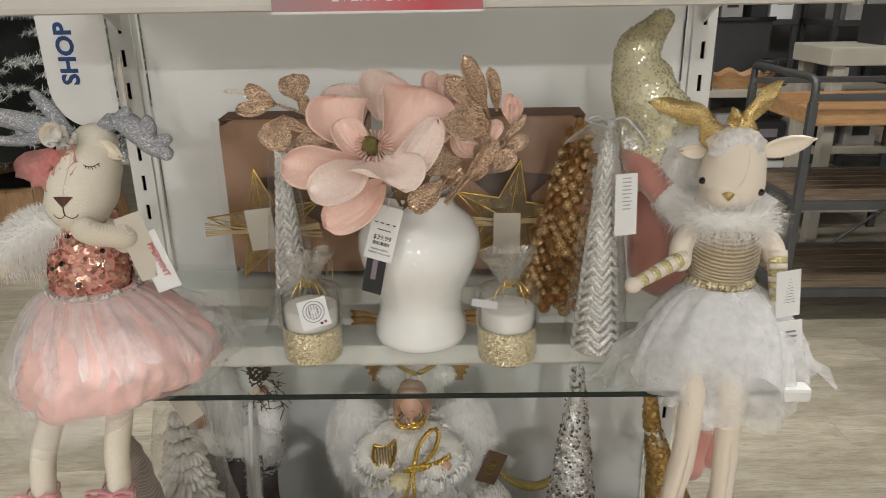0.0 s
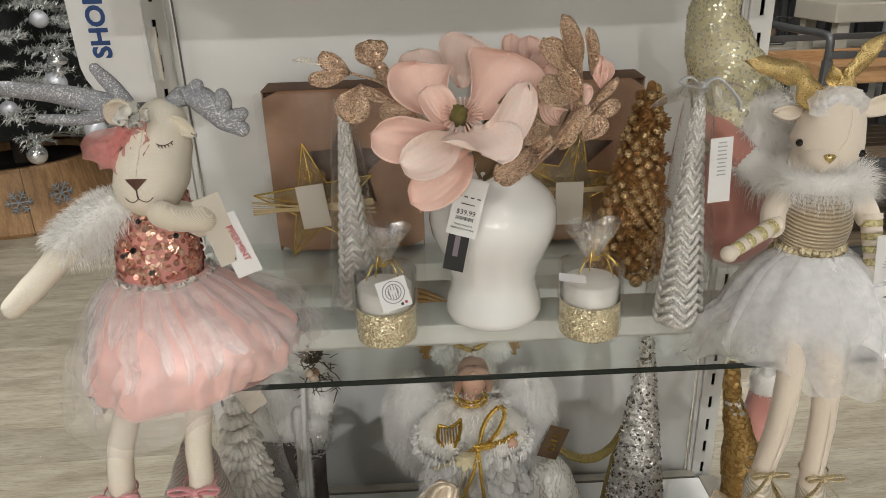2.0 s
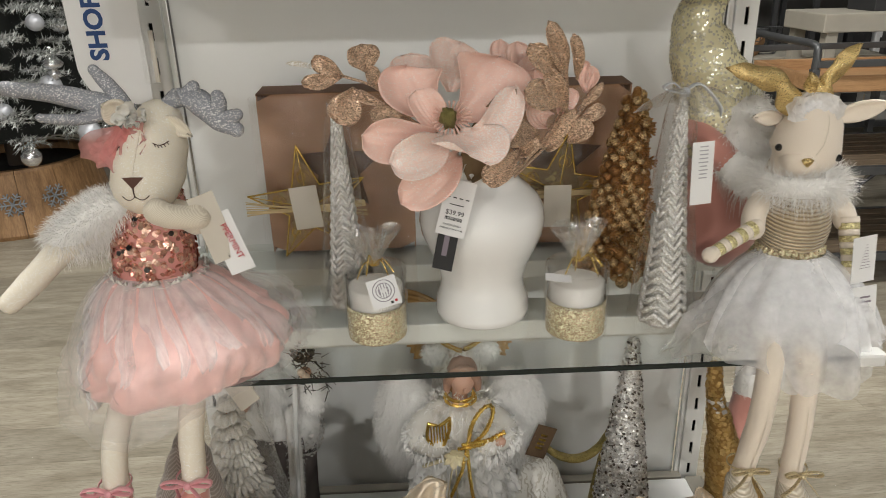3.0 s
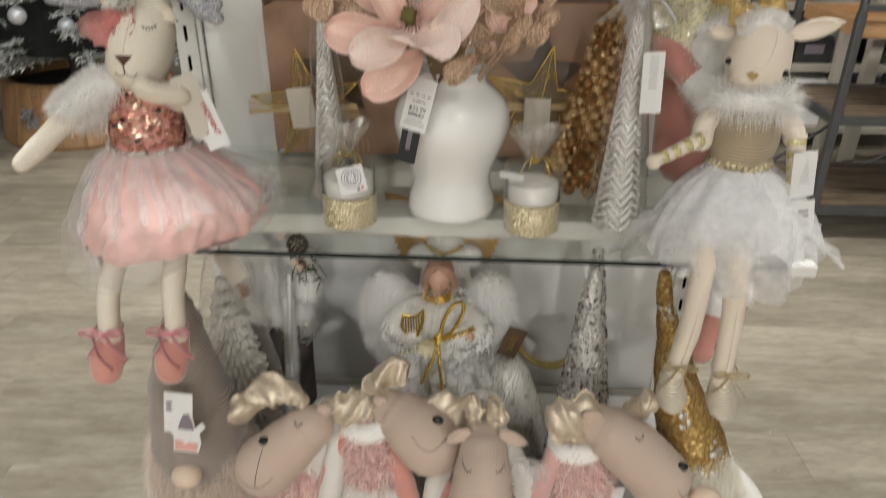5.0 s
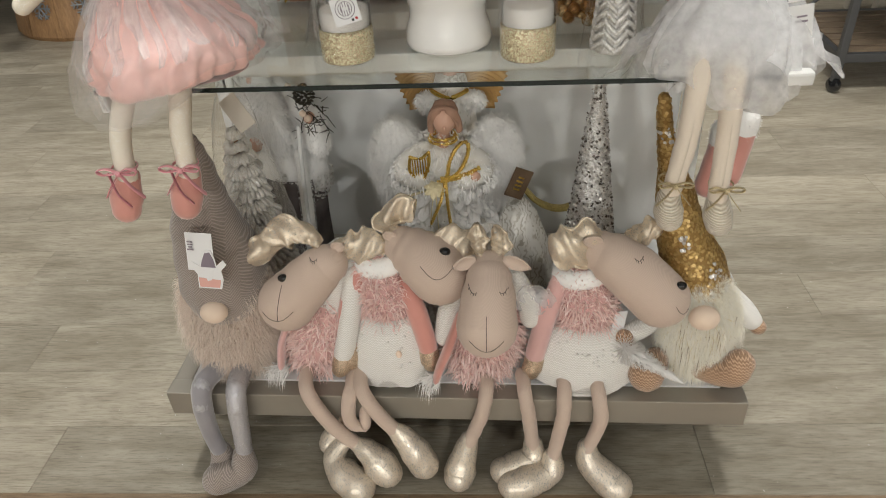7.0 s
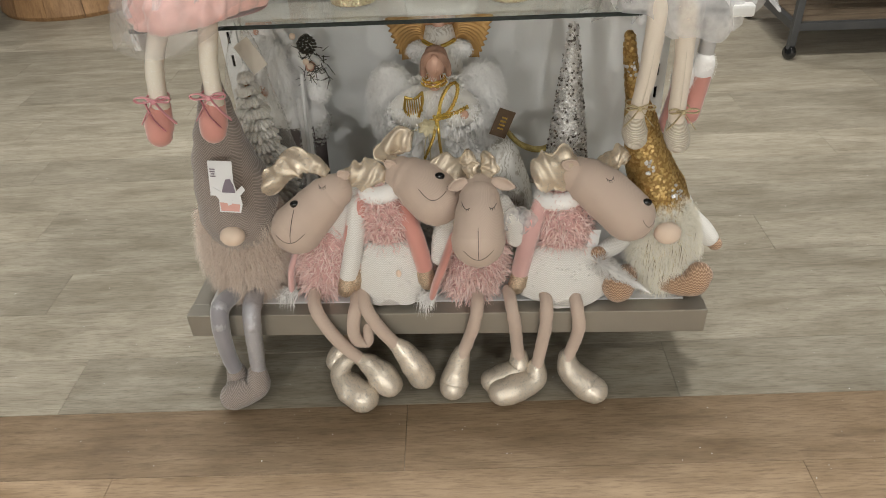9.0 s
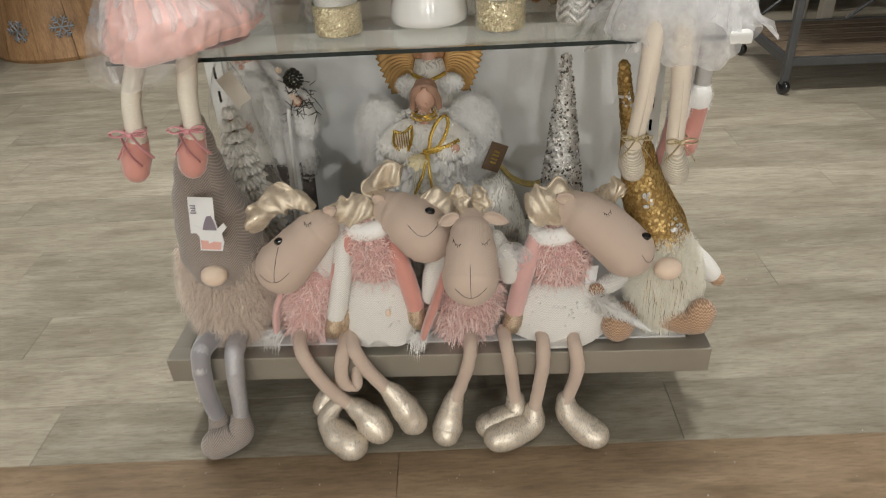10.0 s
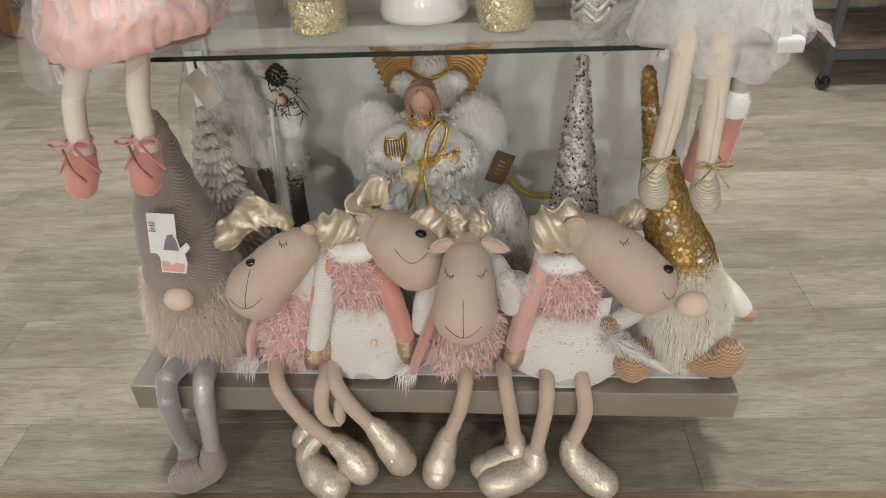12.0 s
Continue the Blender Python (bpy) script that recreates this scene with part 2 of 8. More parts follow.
WHITE = plain("white_steel", (0.74, 0.74, 0.72), 0.38, vary=0.04, relief=0.06)
PANEL = plain("grey_white_panel", (0.80, 0.81, 0.80), 0.36, vary=0.04, grain=20, relief=0.05)
# near-black that paints the shade of hollows into the colour
RECESSSHADE = plain("recess_shade", (0.012, 0.012, 0.013), 0.7)
BLACK = plain("black_plastic", (0.01, 0.01, 0.011), 0.15, coat=0.6, vary=0.05)
# ceiling and wall tones set low to cut the light they bounce
CEILING = plain("ceiling_paint", (0.24, 0.24, 0.23), 0.9, vary=0.04)
WALLPAINT = plain("wall_paint", (0.22, 0.215, 0.205), 0.85, vary=0.06, grain=8)
PEWTER = plain("pewter_steel", (0.36, 0.335, 0.285), 0.34, 0.45, vary=0.12, grain=40, relief=0.1)
BOARD = plain("white_board", (0.78, 0.78, 0.77), 0.5, vary=0.04)
CARTSTEEL = plain("grey_steel", (0.09, 0.092, 0.095), 0.42, 0.5, vary=0.15)
OAK = planks("greige_oak_vinyl", (0.27, 0.235, 0.175), (0.47, 0.425, 0.34), (0.13, 0.105, 0.07))
BROWNOAK = planks("brown_oak_vinyl", (0.20, 0.135, 0.075), (0.38, 0.275, 0.175), (0.10, 0.062, 0.035))
GLASS = glass("clear_glass")
JAR = glass("clear_jar_glass", (1, 1, 1))
GLASSEDGE = plain("green_glass_edge", (0.002, 0.009, 0.008), 0.25, vary=0.1)
PORCELAIN = plain("white_porcelain", (0.9, 0.9, 0.89), 0.07, vary=0.015, relief=0.01, coat=1.0)
CARD = plain("white_card", (0.8, 0.8, 0.8), 0.6, vary=0.03)
BEIGECARD = plain("beige_card", (0.62, 0.57, 0.49), 0.7, vary=0.04)
INK = plain("black_ink", (0.02, 0.02, 0.022), 0.6)
BLUEINK = plain("blue_ink", (0.015, 0.06, 0.2), 0.6)
REDINK = plain("red_ink", (0.5, 0.03, 0.04), 0.5)
GREYINK = plain("grey_ink", (0.24, 0.2, 0.24), 0.6)
PINKINK = plain("pink_ink", (0.75, 0.42, 0.36), 0.6)
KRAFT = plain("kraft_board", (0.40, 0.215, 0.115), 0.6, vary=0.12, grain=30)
# the same kraft with shade put into its colour; the top flap shares it
KRAFTSHADE = plain("kraft_shade", (0.16, 0.085, 0.05), 0.8, vary=0.2)
CELLO = veil("cellophane", (1, 1, 1), 0.07, 0.09, True)
ACETATE = veil("acetate", (1, 1, 1), 0.05, 0.12, True)
TULLE = veil("white_tulle", (0.99, 0.99, 1.0), 0.40)
TULLETHIN = veil("thin_white_tulle", (0.97, 0.97, 0.98), 0.14)
GOLDSTRIPE = glitter("gold_stripe_knit", (0.86, 0.69, 0.37), 0.0013, 0.35, 0.35, 0.8)
TULLEDENSE = veil("gathered_white_tulle", (0.99, 0.99, 1.0), 0.80)
PINKTULLE = veil("pink_tulle", (0.85, 0.42, 0.40), 0.6)
GOLDNET = veil("gold_net", (0.75, 0.6, 0.33), 0.32, 0.35)
SATIN = plain("pink_satin", (0.80, 0.46, 0.41), 0.34, vary=0.12, grain=16, sheen=0.5, relief=0.08)
CREAMCLOTH = woven("cream_sparkle_cloth", (0.62, 0.55, 0.44), (0.80, 0.74, 0.62), 0.0011, relief=0.06)
CREAMGLIT = glitter("cream_glitter_cloth", (1.0, 0.98, 0.94), 0.0007, 0.0, 0.15, 0.6, (0.78, 0.72, 0.60), 0.10, 0.95)
PALECLOTH = woven("pale_cream_cotton", (0.75, 0.655, 0.545), (0.86, 0.775, 0.67), 0.0012, relief=0.15)
SILVERGLIT = glitter("silver_glitter_cloth", (0.95, 0.95, 0.97), 0.0009, 0.2, 0.2, 0.8, (0.26, 0.27, 0.30), 0.20, 0.85)
SILVER = glitter("silver_glitter", (0.93, 0.86, 0.75), 0.0011, 0.35, 0.34, 0.95, None, 1.0, 0.55)
SILVERLEAF = glitter("silver_champagne", (0.98, 0.90, 0.74), 0.0011, 0.2, 0.3, 0.8, None, 1.0, 0.75)
ROSEGLIT = glitter("rose_gold_glitter", (0.70, 0.50, 0.36), 0.0010, 0.6, 0.28, 1.2, None, 1.0, 0.35)
GOLDGLIT = glitter("gold_glitter", (0.78, 0.53, 0.28), 0.0010, 0.8, 0.26, 1.1, None, 1.0, 0.4)
CHAMPAGNE = glitter("champagne_beads", (1.0, 0.72, 0.48), 0.0016, 0.35, 0.22, 1.2, None, 1.0, 0.6)
BRONZE = glitter("bronze_glitter", (0.46, 0.25, 0.10), 0.001, 0.85, 0.28, 1.0, None, 1.0, 0.4)
GOLDFOIL = foil("gold_lame", (0.80, 0.60, 0.27), 0.32)
PALEGOLD = glitter("pale_gold_lame", (1.0, 0.96, 0.88), 0.0012, 0.5, 0.12, 1.2, (0.72, 0.635, 0.52), 0.16, 0.9, 0.36, 0.42)
ANTLERFOIL = glitter("gold_foil_cloth", (1.0, 0.94, 0.80), 0.0010, 0.5, 0.14, 1.1, (0.66, 0.555, 0.42), 0.16, 0.9, 0.36, 0.42)
SILVERFOIL = glitter("silver_sparkle_cloth", (1.0, 1.0, 1.0), 0.0012, 0.5, 0.18, 1.0, (0.42, 0.41, 0.44), 0.35, 0.85, 0.42, 0.3)
GOLD = plain("gold_metal", (0.86, 0.62, 0.16), 0.25, 1.0, vary=0.15)
FRILL = veil("gathered_cellophane", (1, 1, 1), 0.30, 0.12, True)
LIPGREY = plain("warm_white_steel", (0.62, 0.605, 0.57), 0.42, vary=0.06)
ANTIQUE = plain("antique_gold", (0.52, 0.31, 0.11), 0.42, 0.45, vary=0.3)
TAUPE = woven("taupe_ribbed_jersey", (0.56, 0.44, 0.36), (0.62, 0.495, 0.41), 0.0013, relief=0.15, sheen=0.25)
HERRING = herringbone("taupe_herringbone", (0.235, 0.195, 0.17), (0.40, 0.34, 0.30), 0.0046, 0.013)
GREYVELVET = plain("grey_velvet", (0.30, 0.285, 0.30), 0.7, vary=0.18, sheen=0.8)
CORAL = plain("coral_velvet", (0.64, 0.29, 0.24), 0.75, vary=0.14, grain=30, sheen=0.9)
BLUSHVELVET = plain("blush_velvet", (0.70, 0.42, 0.39), 0.7, vary=0.16, grain=30, sheen=0.9)
KNIT = herringbone("white_knit", (0.70, 0.68, 0.63), (0.90, 0.88, 0.84), 0.0040, 0.0024)
BROWNKNIT = herringbone("tan_knit", (0.27, 0.155, 0.09), (0.66, 0.45, 0.30), 0.0046, 0.0027)
SKIN = plain("fleece_skin", (0.84, 0.67, 0.53), 0.8, vary=0.06, sheen=0.3)
FIGSKIN = plain("painted_resin", (0.56, 0.34, 0.25), 0.5, vary=0.12)
CREAMRIB = woven("ivory_ribbed_lame", (0.56, 0.48, 0.36), (0.85, 0.80, 0.70), 0.0022, 0.45, relief=0.9, metal=0.25, angle=90)
PALERIBBON = foil("pale_gold_ribbon", (0.78, 0.66, 0.42), 0.35, 90, 0.6)
STRIPES = woven("gold_ribbed_lame", (0.34, 0.25, 0.14), (0.78, 0.66, 0.48), 0.0042, 0.4, relief=1.0, metal=0.4, angle=90)
LINING = plain("white_lining_cloth", (0.93, 0.93, 0.94), 0.8, vary=0.05, grain=40, relief=0.3, sheen=0.3)
LACE = plain("ivory_lace", (0.78, 0.76, 0.71), 0.7, vary=0.12, grain=120, relief=0.7)
BROCADE = scrolls("silver_brocade", (0.88, 0.86, 0.81), (0.60, 0.56, 0.49))
WHITEFUR = strand("white_fur", (0.86, 0.85, 0.83), (0.97, 0.96, 0.94))
CREAMFUR = strand("cream_fur", (0.97, 0.92, 0.76), (1.0, 0.98, 0.92))
BEIGEFUR = strand("beige_fur", (0.68, 0.54, 0.44), (0.92, 0.83, 0.74))
PINKFUR = strand("pink_eyelash_yarn", (0.82, 0.56, 0.51), (0.95, 0.80, 0.76))
TINSEL = strand("tinsel", (0.85, 0.72, 0.4), (0.9, 0.88, 0.8), 0.15, 0, 1.0)
SILVERTINSEL = strand("silver_tinsel", (0.7, 0.7, 0.72), (0.95, 0.95, 0.95), 0.15, 0, 1.0)
RIBBONPINK = plain("pink_satin_ribbon", (0.74, 0.33, 0.36), 0.3, vary=0.1, sheen=0.4)
RIBBONGREY = plain("silver_satin_ribbon", (0.55, 0.57, 0.60), 0.3, vary=0.1)
PETAL = glitter("blush_petal", (1.0, 0.86, 0.78), 0.0007, 0.1, 0.3, 0.5, (0.88, 0.59, 0.50), 0.10, 0.9, 0.5)
PETALGLIT = glitter("frosted_petal", (1.0, 0.93, 0.86), 0.0007, 0.15, 0.3, 0.6, (0.90, 0.67, 0.585), 0.30, 0.9, 0.5)
BROWNLEAF = plain("olive_brown_leaf", (0.22, 0.145, 0.075), 0.5, vary=0.3)
WAX = plain("white_wax", (0.86, 0.84, 0.8), 0.45, vary=0.04)
FLOCK = strand("flocked_needles", (0.06, 0.075, 0.06), (0.86, 0.88, 0.87))
BALLSILVER = plain("silver_bauble", (0.72, 0.72, 0.74), 0.14, 0.9, vary=0.05)
BALLMATT = plain("matt_silver_bauble", (0.55, 0.56, 0.60), 0.42, 0.4, vary=0.08)
STUMPWOOD = wood("stump_timber", (0.20, 0.105, 0.045), (0.42, 0.245, 0.115), 1.0, axis=2)
TRAYWOOD = wood("acacia_tray", (0.30, 0.155, 0.065), (0.46, 0.27, 0.13), 1.0, axis=0)
SLATWOOD = wood("weathered_slats", (0.10, 0.07, 0.045), (0.20, 0.15, 0.10), 1.0, axis=0)
BEIGEPAINT = plain("beige_paint", (0.40, 0.37, 0.31), 0.6, vary=0.08)
SEQUINROSE = strand("rose_sequins", (0.62, 0.26, 0.2), (0.92, 0.62, 0.48), 0.22, 0, 0.8)
SEQUINGOLD = strand("pale_gold_sequins", (0.88, 0.83, 0.60), (1.0, 0.98, 0.88), 0.25, 0, 0.5)
SEQUINDEEP = strand("flip_sequins", (0.50, 0.33, 0.11), (0.64, 0.45, 0.19), 0.45, 0, 0.65)
SEQUINSILVER = strand("silver_sequins", (0.6, 0.58, 0.55), (0.95, 0.93, 0.91), 0.38, 0, 0.6)
GOLDMESHCLOTH = plain("pale_gold_hat_cloth", (0.84, 0.79, 0.54), 0.5, 0.05, vary=0.14, grain=60)
OCHRECLOTH = plain("ochre_hat_cloth", (0.36, 0.21, 0.06), 0.6, 0.2, vary=0.15)
ROSECLOTH = plain("rose_bodice_cloth", (0.68, 0.30, 0.26), 0.6, vary=0.12)
SNOW = plain("snow_brush", (0.72, 0.70, 0.66), 0.7, vary=0.15, grain=200)


# ---- mesh helpers ----
class Shape:
    """Vertices and faces of one mesh, with a material number for each face."""

    def __init__(self):
        self.v, self.f, self.k, self.slot = [], [], [], 0

    def add(self, verts, faces):
        n = len(self.v)
        self.v.extend(Vector(p) for p in verts)
        self.f.extend(tuple(i + n for i in fc) for fc in faces)
        self.k.extend([self.slot] * len(faces))
        return self

    def rings(self, rings, closed=True, cap=True):
        n = len(rings[0])
        verts = [p for r in rings for p in r]
        faces = []
        for a in range(len(rings) - 1):
            for i in range(n if closed else n - 1):
                j = (i + 1) % n
                faces.append((a * n + i, a * n + j, (a + 1) * n + j, (a + 1) * n + i))
        if cap:
            faces.append(tuple(range(n - 1, -1, -1)))
            faces.append(tuple((len(rings) - 1) * n + i for i in range(n)))
        return self.add(verts, faces)

    def tube(self, pts, radii, n=12, steps=4, flat=1.0, side=(1, 0, 0), round_ends=True, lump=0.0, cap=True):
        """A soft tube through the points; flat squeezes it across the side direction."""
        pts = [Vector(p) for p in pts]
        if isinstance(radii, (int, float)):
            radii = [radii] * len(pts)
        path, rad = [], []
        m = len(pts)
        for i in range(m - 1):
            p0, p1, p2, p3 = pts[max(i - 1, 0)], pts[i], pts[i + 1], pts[min(i + 2, m - 1)]
            for s in range(steps):
                u = s / steps
                path.append(0.5 * ((2 * p1) + (p2 - p0) * u + (2 * p0 - 5 * p1 + 4 * p2 - p3) * u * u + (3 * p1 - p0 - 3 * p2 + p3) * u ** 3))
                h = u * u * (3 - 2 * u)
                rad.append(radii[i] * (1 - h) + radii[i + 1] * h)
        path.append(pts[-1])
        rad.append(radii[-1])
        if round_ends:
            d0, d1 = (path[0] - path[1]).normalized(), (path[-1] - path[-2]).normalized()
            r0, r1 = rad[0], rad[-1]
            head = [(path[0] + d0 * r0 * math.sin(a), r0 * math.cos(a)) for a in (1.5, 1.15, 0.75, 0.38)]
            tail = [(path[-1] + d1 * r1 * math.sin(a), r1 * math.cos(a)) for a in (0.38, 0.75, 1.15, 1.5)]
            path = [p for p, _ in head] + path + [p for p, _ in tail]
            rad = [r for _, r in head] + rad + [r for _, r in tail]
        rings = []
        ref = Vector(side)
        for i, p in enumerate(path):
            d = (path[min(i + 1, len(path) - 1)] - path[max(i - 1, 0)]).normalized()
            b = d.cross(ref)
            if b.length < 1e-4:
                b = d.cross(Vector((0.3, 1, 0.2)))
            b.normalize()
            a = b.cross(d).normalized()
            ring = []
            for q in range(n):
                w = TAU * q / n
                k = rad[i] * (1 + (lump * noise.noise(p * 60 + Vector((math.cos(w), math.sin(w), 0)) * 1.5) if lump else 0))
                ring.append(p + a * math.cos(w) * k + b * math.sin(w) * k * flat)
            rings.append(ring)
        return self.rings(rings, cap=cap)

    def ball(self, c, r, rot=None, n=14, m=9, lump=0.0):
        r = (r, r, r) if isinstance(r, (int, float)) else r
        c = Vector(c)
        e = Euler([radians(a) for a in rot]).to_matrix() if rot else Matrix.Identity(3)
        rings = []
        for i in range(m + 1):
            th = math.pi * (0.98 - 0.96 * i / m)
            ring = []
            for q in range(n):
                w = TAU * q / n
                p = Vector((math.sin(th) * math.cos(w), math.sin(th) * math.sin(w), math.cos(th)))
                k = 1 + (lump * noise.noise(p * 2.2 + c * 40) if lump else 0)
                ring.append(c + e @ Vector((p.x * r[0] * k, p.y * r[1] * k, p.z * r[2] * k)))
            rings.append(ring)
        return self.rings(rings)

    def lathe(self, profile, c, n=32, cap=True, wob=0.0, folds=0):
        c = Vector(c)
        rings = []
        for r, z in profile:
            ring = []
            for q in range(n):
                w = TAU * q / n
                k = r * (1 + wob * math.sin(folds * w + z * 9)) if folds else r
                ring.append(c + Vector((k * math.cos(w), k * math.sin(w), z)))
            rings.append(ring)
        return self.rings(rings, cap=cap)

    def slab(self, c, size, bevel=0.0, rot=None):
        b = bmesh.new()
        bmesh.ops.create_cube(b, size=1)
        for v in b.verts:
            v.co = Vector((v.co.x * size[0], v.co.y * size[1], v.co.z * size[2]))
        if bevel:
            bmesh.ops.bevel(b, geom=b.edges[:], offset=bevel, segments=2, profile=0.6, affect="EDGES")
        e = Euler([radians(a) for a in rot]).to_matrix() if rot else Matrix.Identity(3)
        b.verts.index_update()
        self.add([Vector(c) + e @ v.co for v in b.verts], [tuple(v.index for v in f.verts) for f in b.faces])
        b.free()
        return self

    def outline(self, pts, c, thick, frame=None):
        """A flat plate cut to the outline (x, z), thickness along y."""
        e = frame or Matrix.Identity(3)
        c = Vector(c)
        n = len(pts)
        a = [c + e @ Vector((x, -thick / 2, z)) for x, z in pts]
        b = [c + e @ Vector((x, thick / 2, z)) for x, z in pts]
        faces = [tuple(range(n)), tuple(range(2 * n - 1, n - 1, -1))]
        faces += [((i + 1) % n, i, n + i, n + (i + 1) % n) for i in range(n)]
        return self.add(a + b, faces)

    def sheet(self, fn, nu, nv, thick=0.0, wrap=False):
        """A surface from fn(u, v); thick gives it a second side."""
        g = [[Vector(fn(i / nu, j / nv)) for i in range(nu if wrap else nu + 1)] for j in range(nv + 1)]
        w = len(g[0])
        flat = [p for row in g for p in row]

        def ids(off, flip):
            out = []
            for j in range(nv):
                for i in range(w if wrap else w - 1):
                    a, b2 = j * w + i, j * w + (i + 1) % w
                    q = (a + off, b2 + off, b2 + w + off, a + w + off)
                    out.append(q[::-1] if flip else q)
            return out
        if not thick:
            return self.add(flat, ids(0, False))
        nor = []
        for j in range(nv + 1):
            for i in range(w):
                du = g[j][min(i + 1, w - 1)] - g[j][max(i - 1, 0)]
                dv = g[min(j + 1, nv)][i] - g[max(j - 1, 0)][i]
                c = du.cross(dv)
                nor.append(c.normalized() if c.length > 1e-9 else Vector((0, -1, 0)))
        back = [p + q * thick for p, q in zip(flat, nor)]
        n = len(flat)
        faces = ids(0, False) + ids(n, True)
        if not wrap:
            rim = [i for i in range(w)] + [j * w + w - 1 for j in range(1, nv + 1)] + [nv * w + i for i in range(w - 2, -1, -1)] + [j * w for j in range(nv - 1, 0, -1)]
            for a, b2 in zip(rim, rim[1:] + rim[:1]):
                faces.append((b2, a, a + n, b2 + n))
        return self.add(flat + back, faces)

    def sample(self, count, keep=None):
        """Places and normals spread over the faces."""
        tri, area, tot = [], [], 0.0
        for f in self.f:
            p = [self.v[i] for i in f[:4]]
            for q in ((0, 1, 2), (0, 2, 3)) if len(p) == 4 else ((0, 1, 2),):
                a, b, c = p[q[0]], p[q[1]], p[q[2]]
                n = (b - a).cross(c - a)
                if n.length < 1e-12:
                    continue
                mid = (a + b + c) / 3
                if keep and not keep(mid):
                    continue
                tot += n.length
                tri.append((a, b, c, n.normalized()))
                area.append(tot)
        out = []
        roll = rnd.random
        arr = np.array(area)
        for _ in range(count):
            i = int(np.searchsorted(arr, roll() * tot))
            a, b, c, n = tri[min(i, len(tri) - 1)]
            u, w = roll(), roll()
            if u + w > 1:
                u, w = 1 - u, 1 - w
            out.append((a + (b - a) * u + (c - a) * w, n))
        return out

    def blades(self, spots, length, width, droop=0.4, jitter=0.5, centre=None, lean=(0, 0, 0)):
        """Tapered strands that leave the surface and hang."""
        lean = Vector(lean)
        for p, n in spots:
            if centre is not None and (p - Vector(centre)).dot(n) < 0:
                n = -n
            d = (n + lean + Vector((rnd.uniform(-1, 1), rnd.uniform(-1, 1), rnd.uniform(-1, 1))) * jitter)
            if d.length < 1e-4:
                continue
            d.normalize()
            ln = length * rnd.uniform(0.55, 1.25)
            s = d.cross(Vector((rnd.uniform(-1, 1), rnd.uniform(-1, 1), rnd.uniform(-1, 1))))
            s = s.normalized() * width * 0.5 if s.length > 1e-5 else Vector((width * 0.5, 0, 0))
            g = Vector((0, 0, -1))
            m1 = p + (d * (1 - droop * 0.3) + g * droop * 0.3) * ln * 0.5
            e = p + (d * (1 - droop * 0.75) + g * droop) * ln
            self.add([p - s, p + s, m1 + s * 0.8, m1 - s * 0.8, e], [(0, 1, 2, 3), (3, 2, 4)])
        return self

    def discs(self, spots, r, tilt=0.35, lift=0.0006, n=6, vary=0.2):
        for p, nn in spots:
            d = (nn + Vector((rnd.uniform(-1, 1), rnd.uniform(-1, 1), rnd.uniform(-1, 1))) * tilt).normalized()
            a = d.cross(Vector((0.2, 0.3, 1)))
            a = a.normalized() if a.length > 1e-4 else Vector((1, 0, 0))
            b = d.cross(a)
            rr = r * rnd.uniform(1 - vary, 1 + vary)
            o = p + nn * lift
            self.add([o + (a * math.cos(TAU * i / n) + b * math.sin(TAU * i / n)) * rr for i in range(n)], [tuple(range(n))])
        return self

    def front(self, x, z):
        """The foremost y of the surface at x, z."""
        best = None
        for f in self.f:
            p = [self.v[i] for i in f]
            for k in range(1, len(p) - 1):
                a, b, c = p[0], p[k], p[k + 1]
                d = (b.x - a.x) * (c.z - a.z) - (c.x - a.x) * (b.z - a.z)
                if abs(d) < 1e-12:
                    continue
                u = ((x - a.x) * (c.z - a.z) - (c.x - a.x) * (z - a.z)) / d
                w = ((b.x - a.x) * (z - a.z) - (x - a.x) * (b.z - a.z)) / d
                if u >= -1e-3 and w >= -1e-3 and u + w <= 1.002:
                    y = a.y + (b.y - a.y) * u + (c.y - a.y) * w
                    if best is None or y < best:
                        best = y
        return best

    def line_on(self, other, pts, r=0.0007, lift=0.0004):
        """A stitched line laid over the front of another shape."""
        path, close = [], []
        for (x0, z0), (x1, z1) in zip(pts, pts[1:]):
            k = max(1, int(math.hypot(x1 - x0, z1 - z0) / 0.004))
            close += [(x0 + (x1 - x0) * i / k, z0 + (z1 - z0) * i / k) for i in range(k)]
        for x, z in close + [pts[-1]]:
            y = other.front(x, z)
            if y is not None and (not path or abs(y - path[-1][1]) < 0.009):
                path.append((x, y - lift, z))
        if len(path) > 1:
            self.tube(path, r, 5, 2, round_ends=False)
        return self


ORIGIN = {}


def mesh_of(name, shape, mats, smooth, at):
    me = bpy.data.meshes.new(name)
    me.from_pydata([tuple(p - at) for p in shape.v], [], shape.f)
    for m in mats if isinstance(mats, (list, tuple)) else [mats]:
        me.materials.append(m)
    me.polygons.foreach_set("material_index", shape.k)
    if smooth:
        me.polygons.foreach_set("use_smooth", [True] * len(shape.f))
    me.update()
    return me


def thing(name, at, label, category, group="", kind=""):
    ob = new(name)
    ob.empty_display_size = 0.02
    ob.location = at
    ORIGIN[ob] = Vector(at)
    return tagged(ob, label, category, group, kind)


def part(name, shape, material, parent, label="", smooth=True, kind=""):
    at = ORIGIN[parent]
    ob = new(name, mesh_of(name, shape, material, smooth, at))
    ob.parent = parent
    ORIGIN[ob] = at
    return tagged(ob, label, kind=kind)


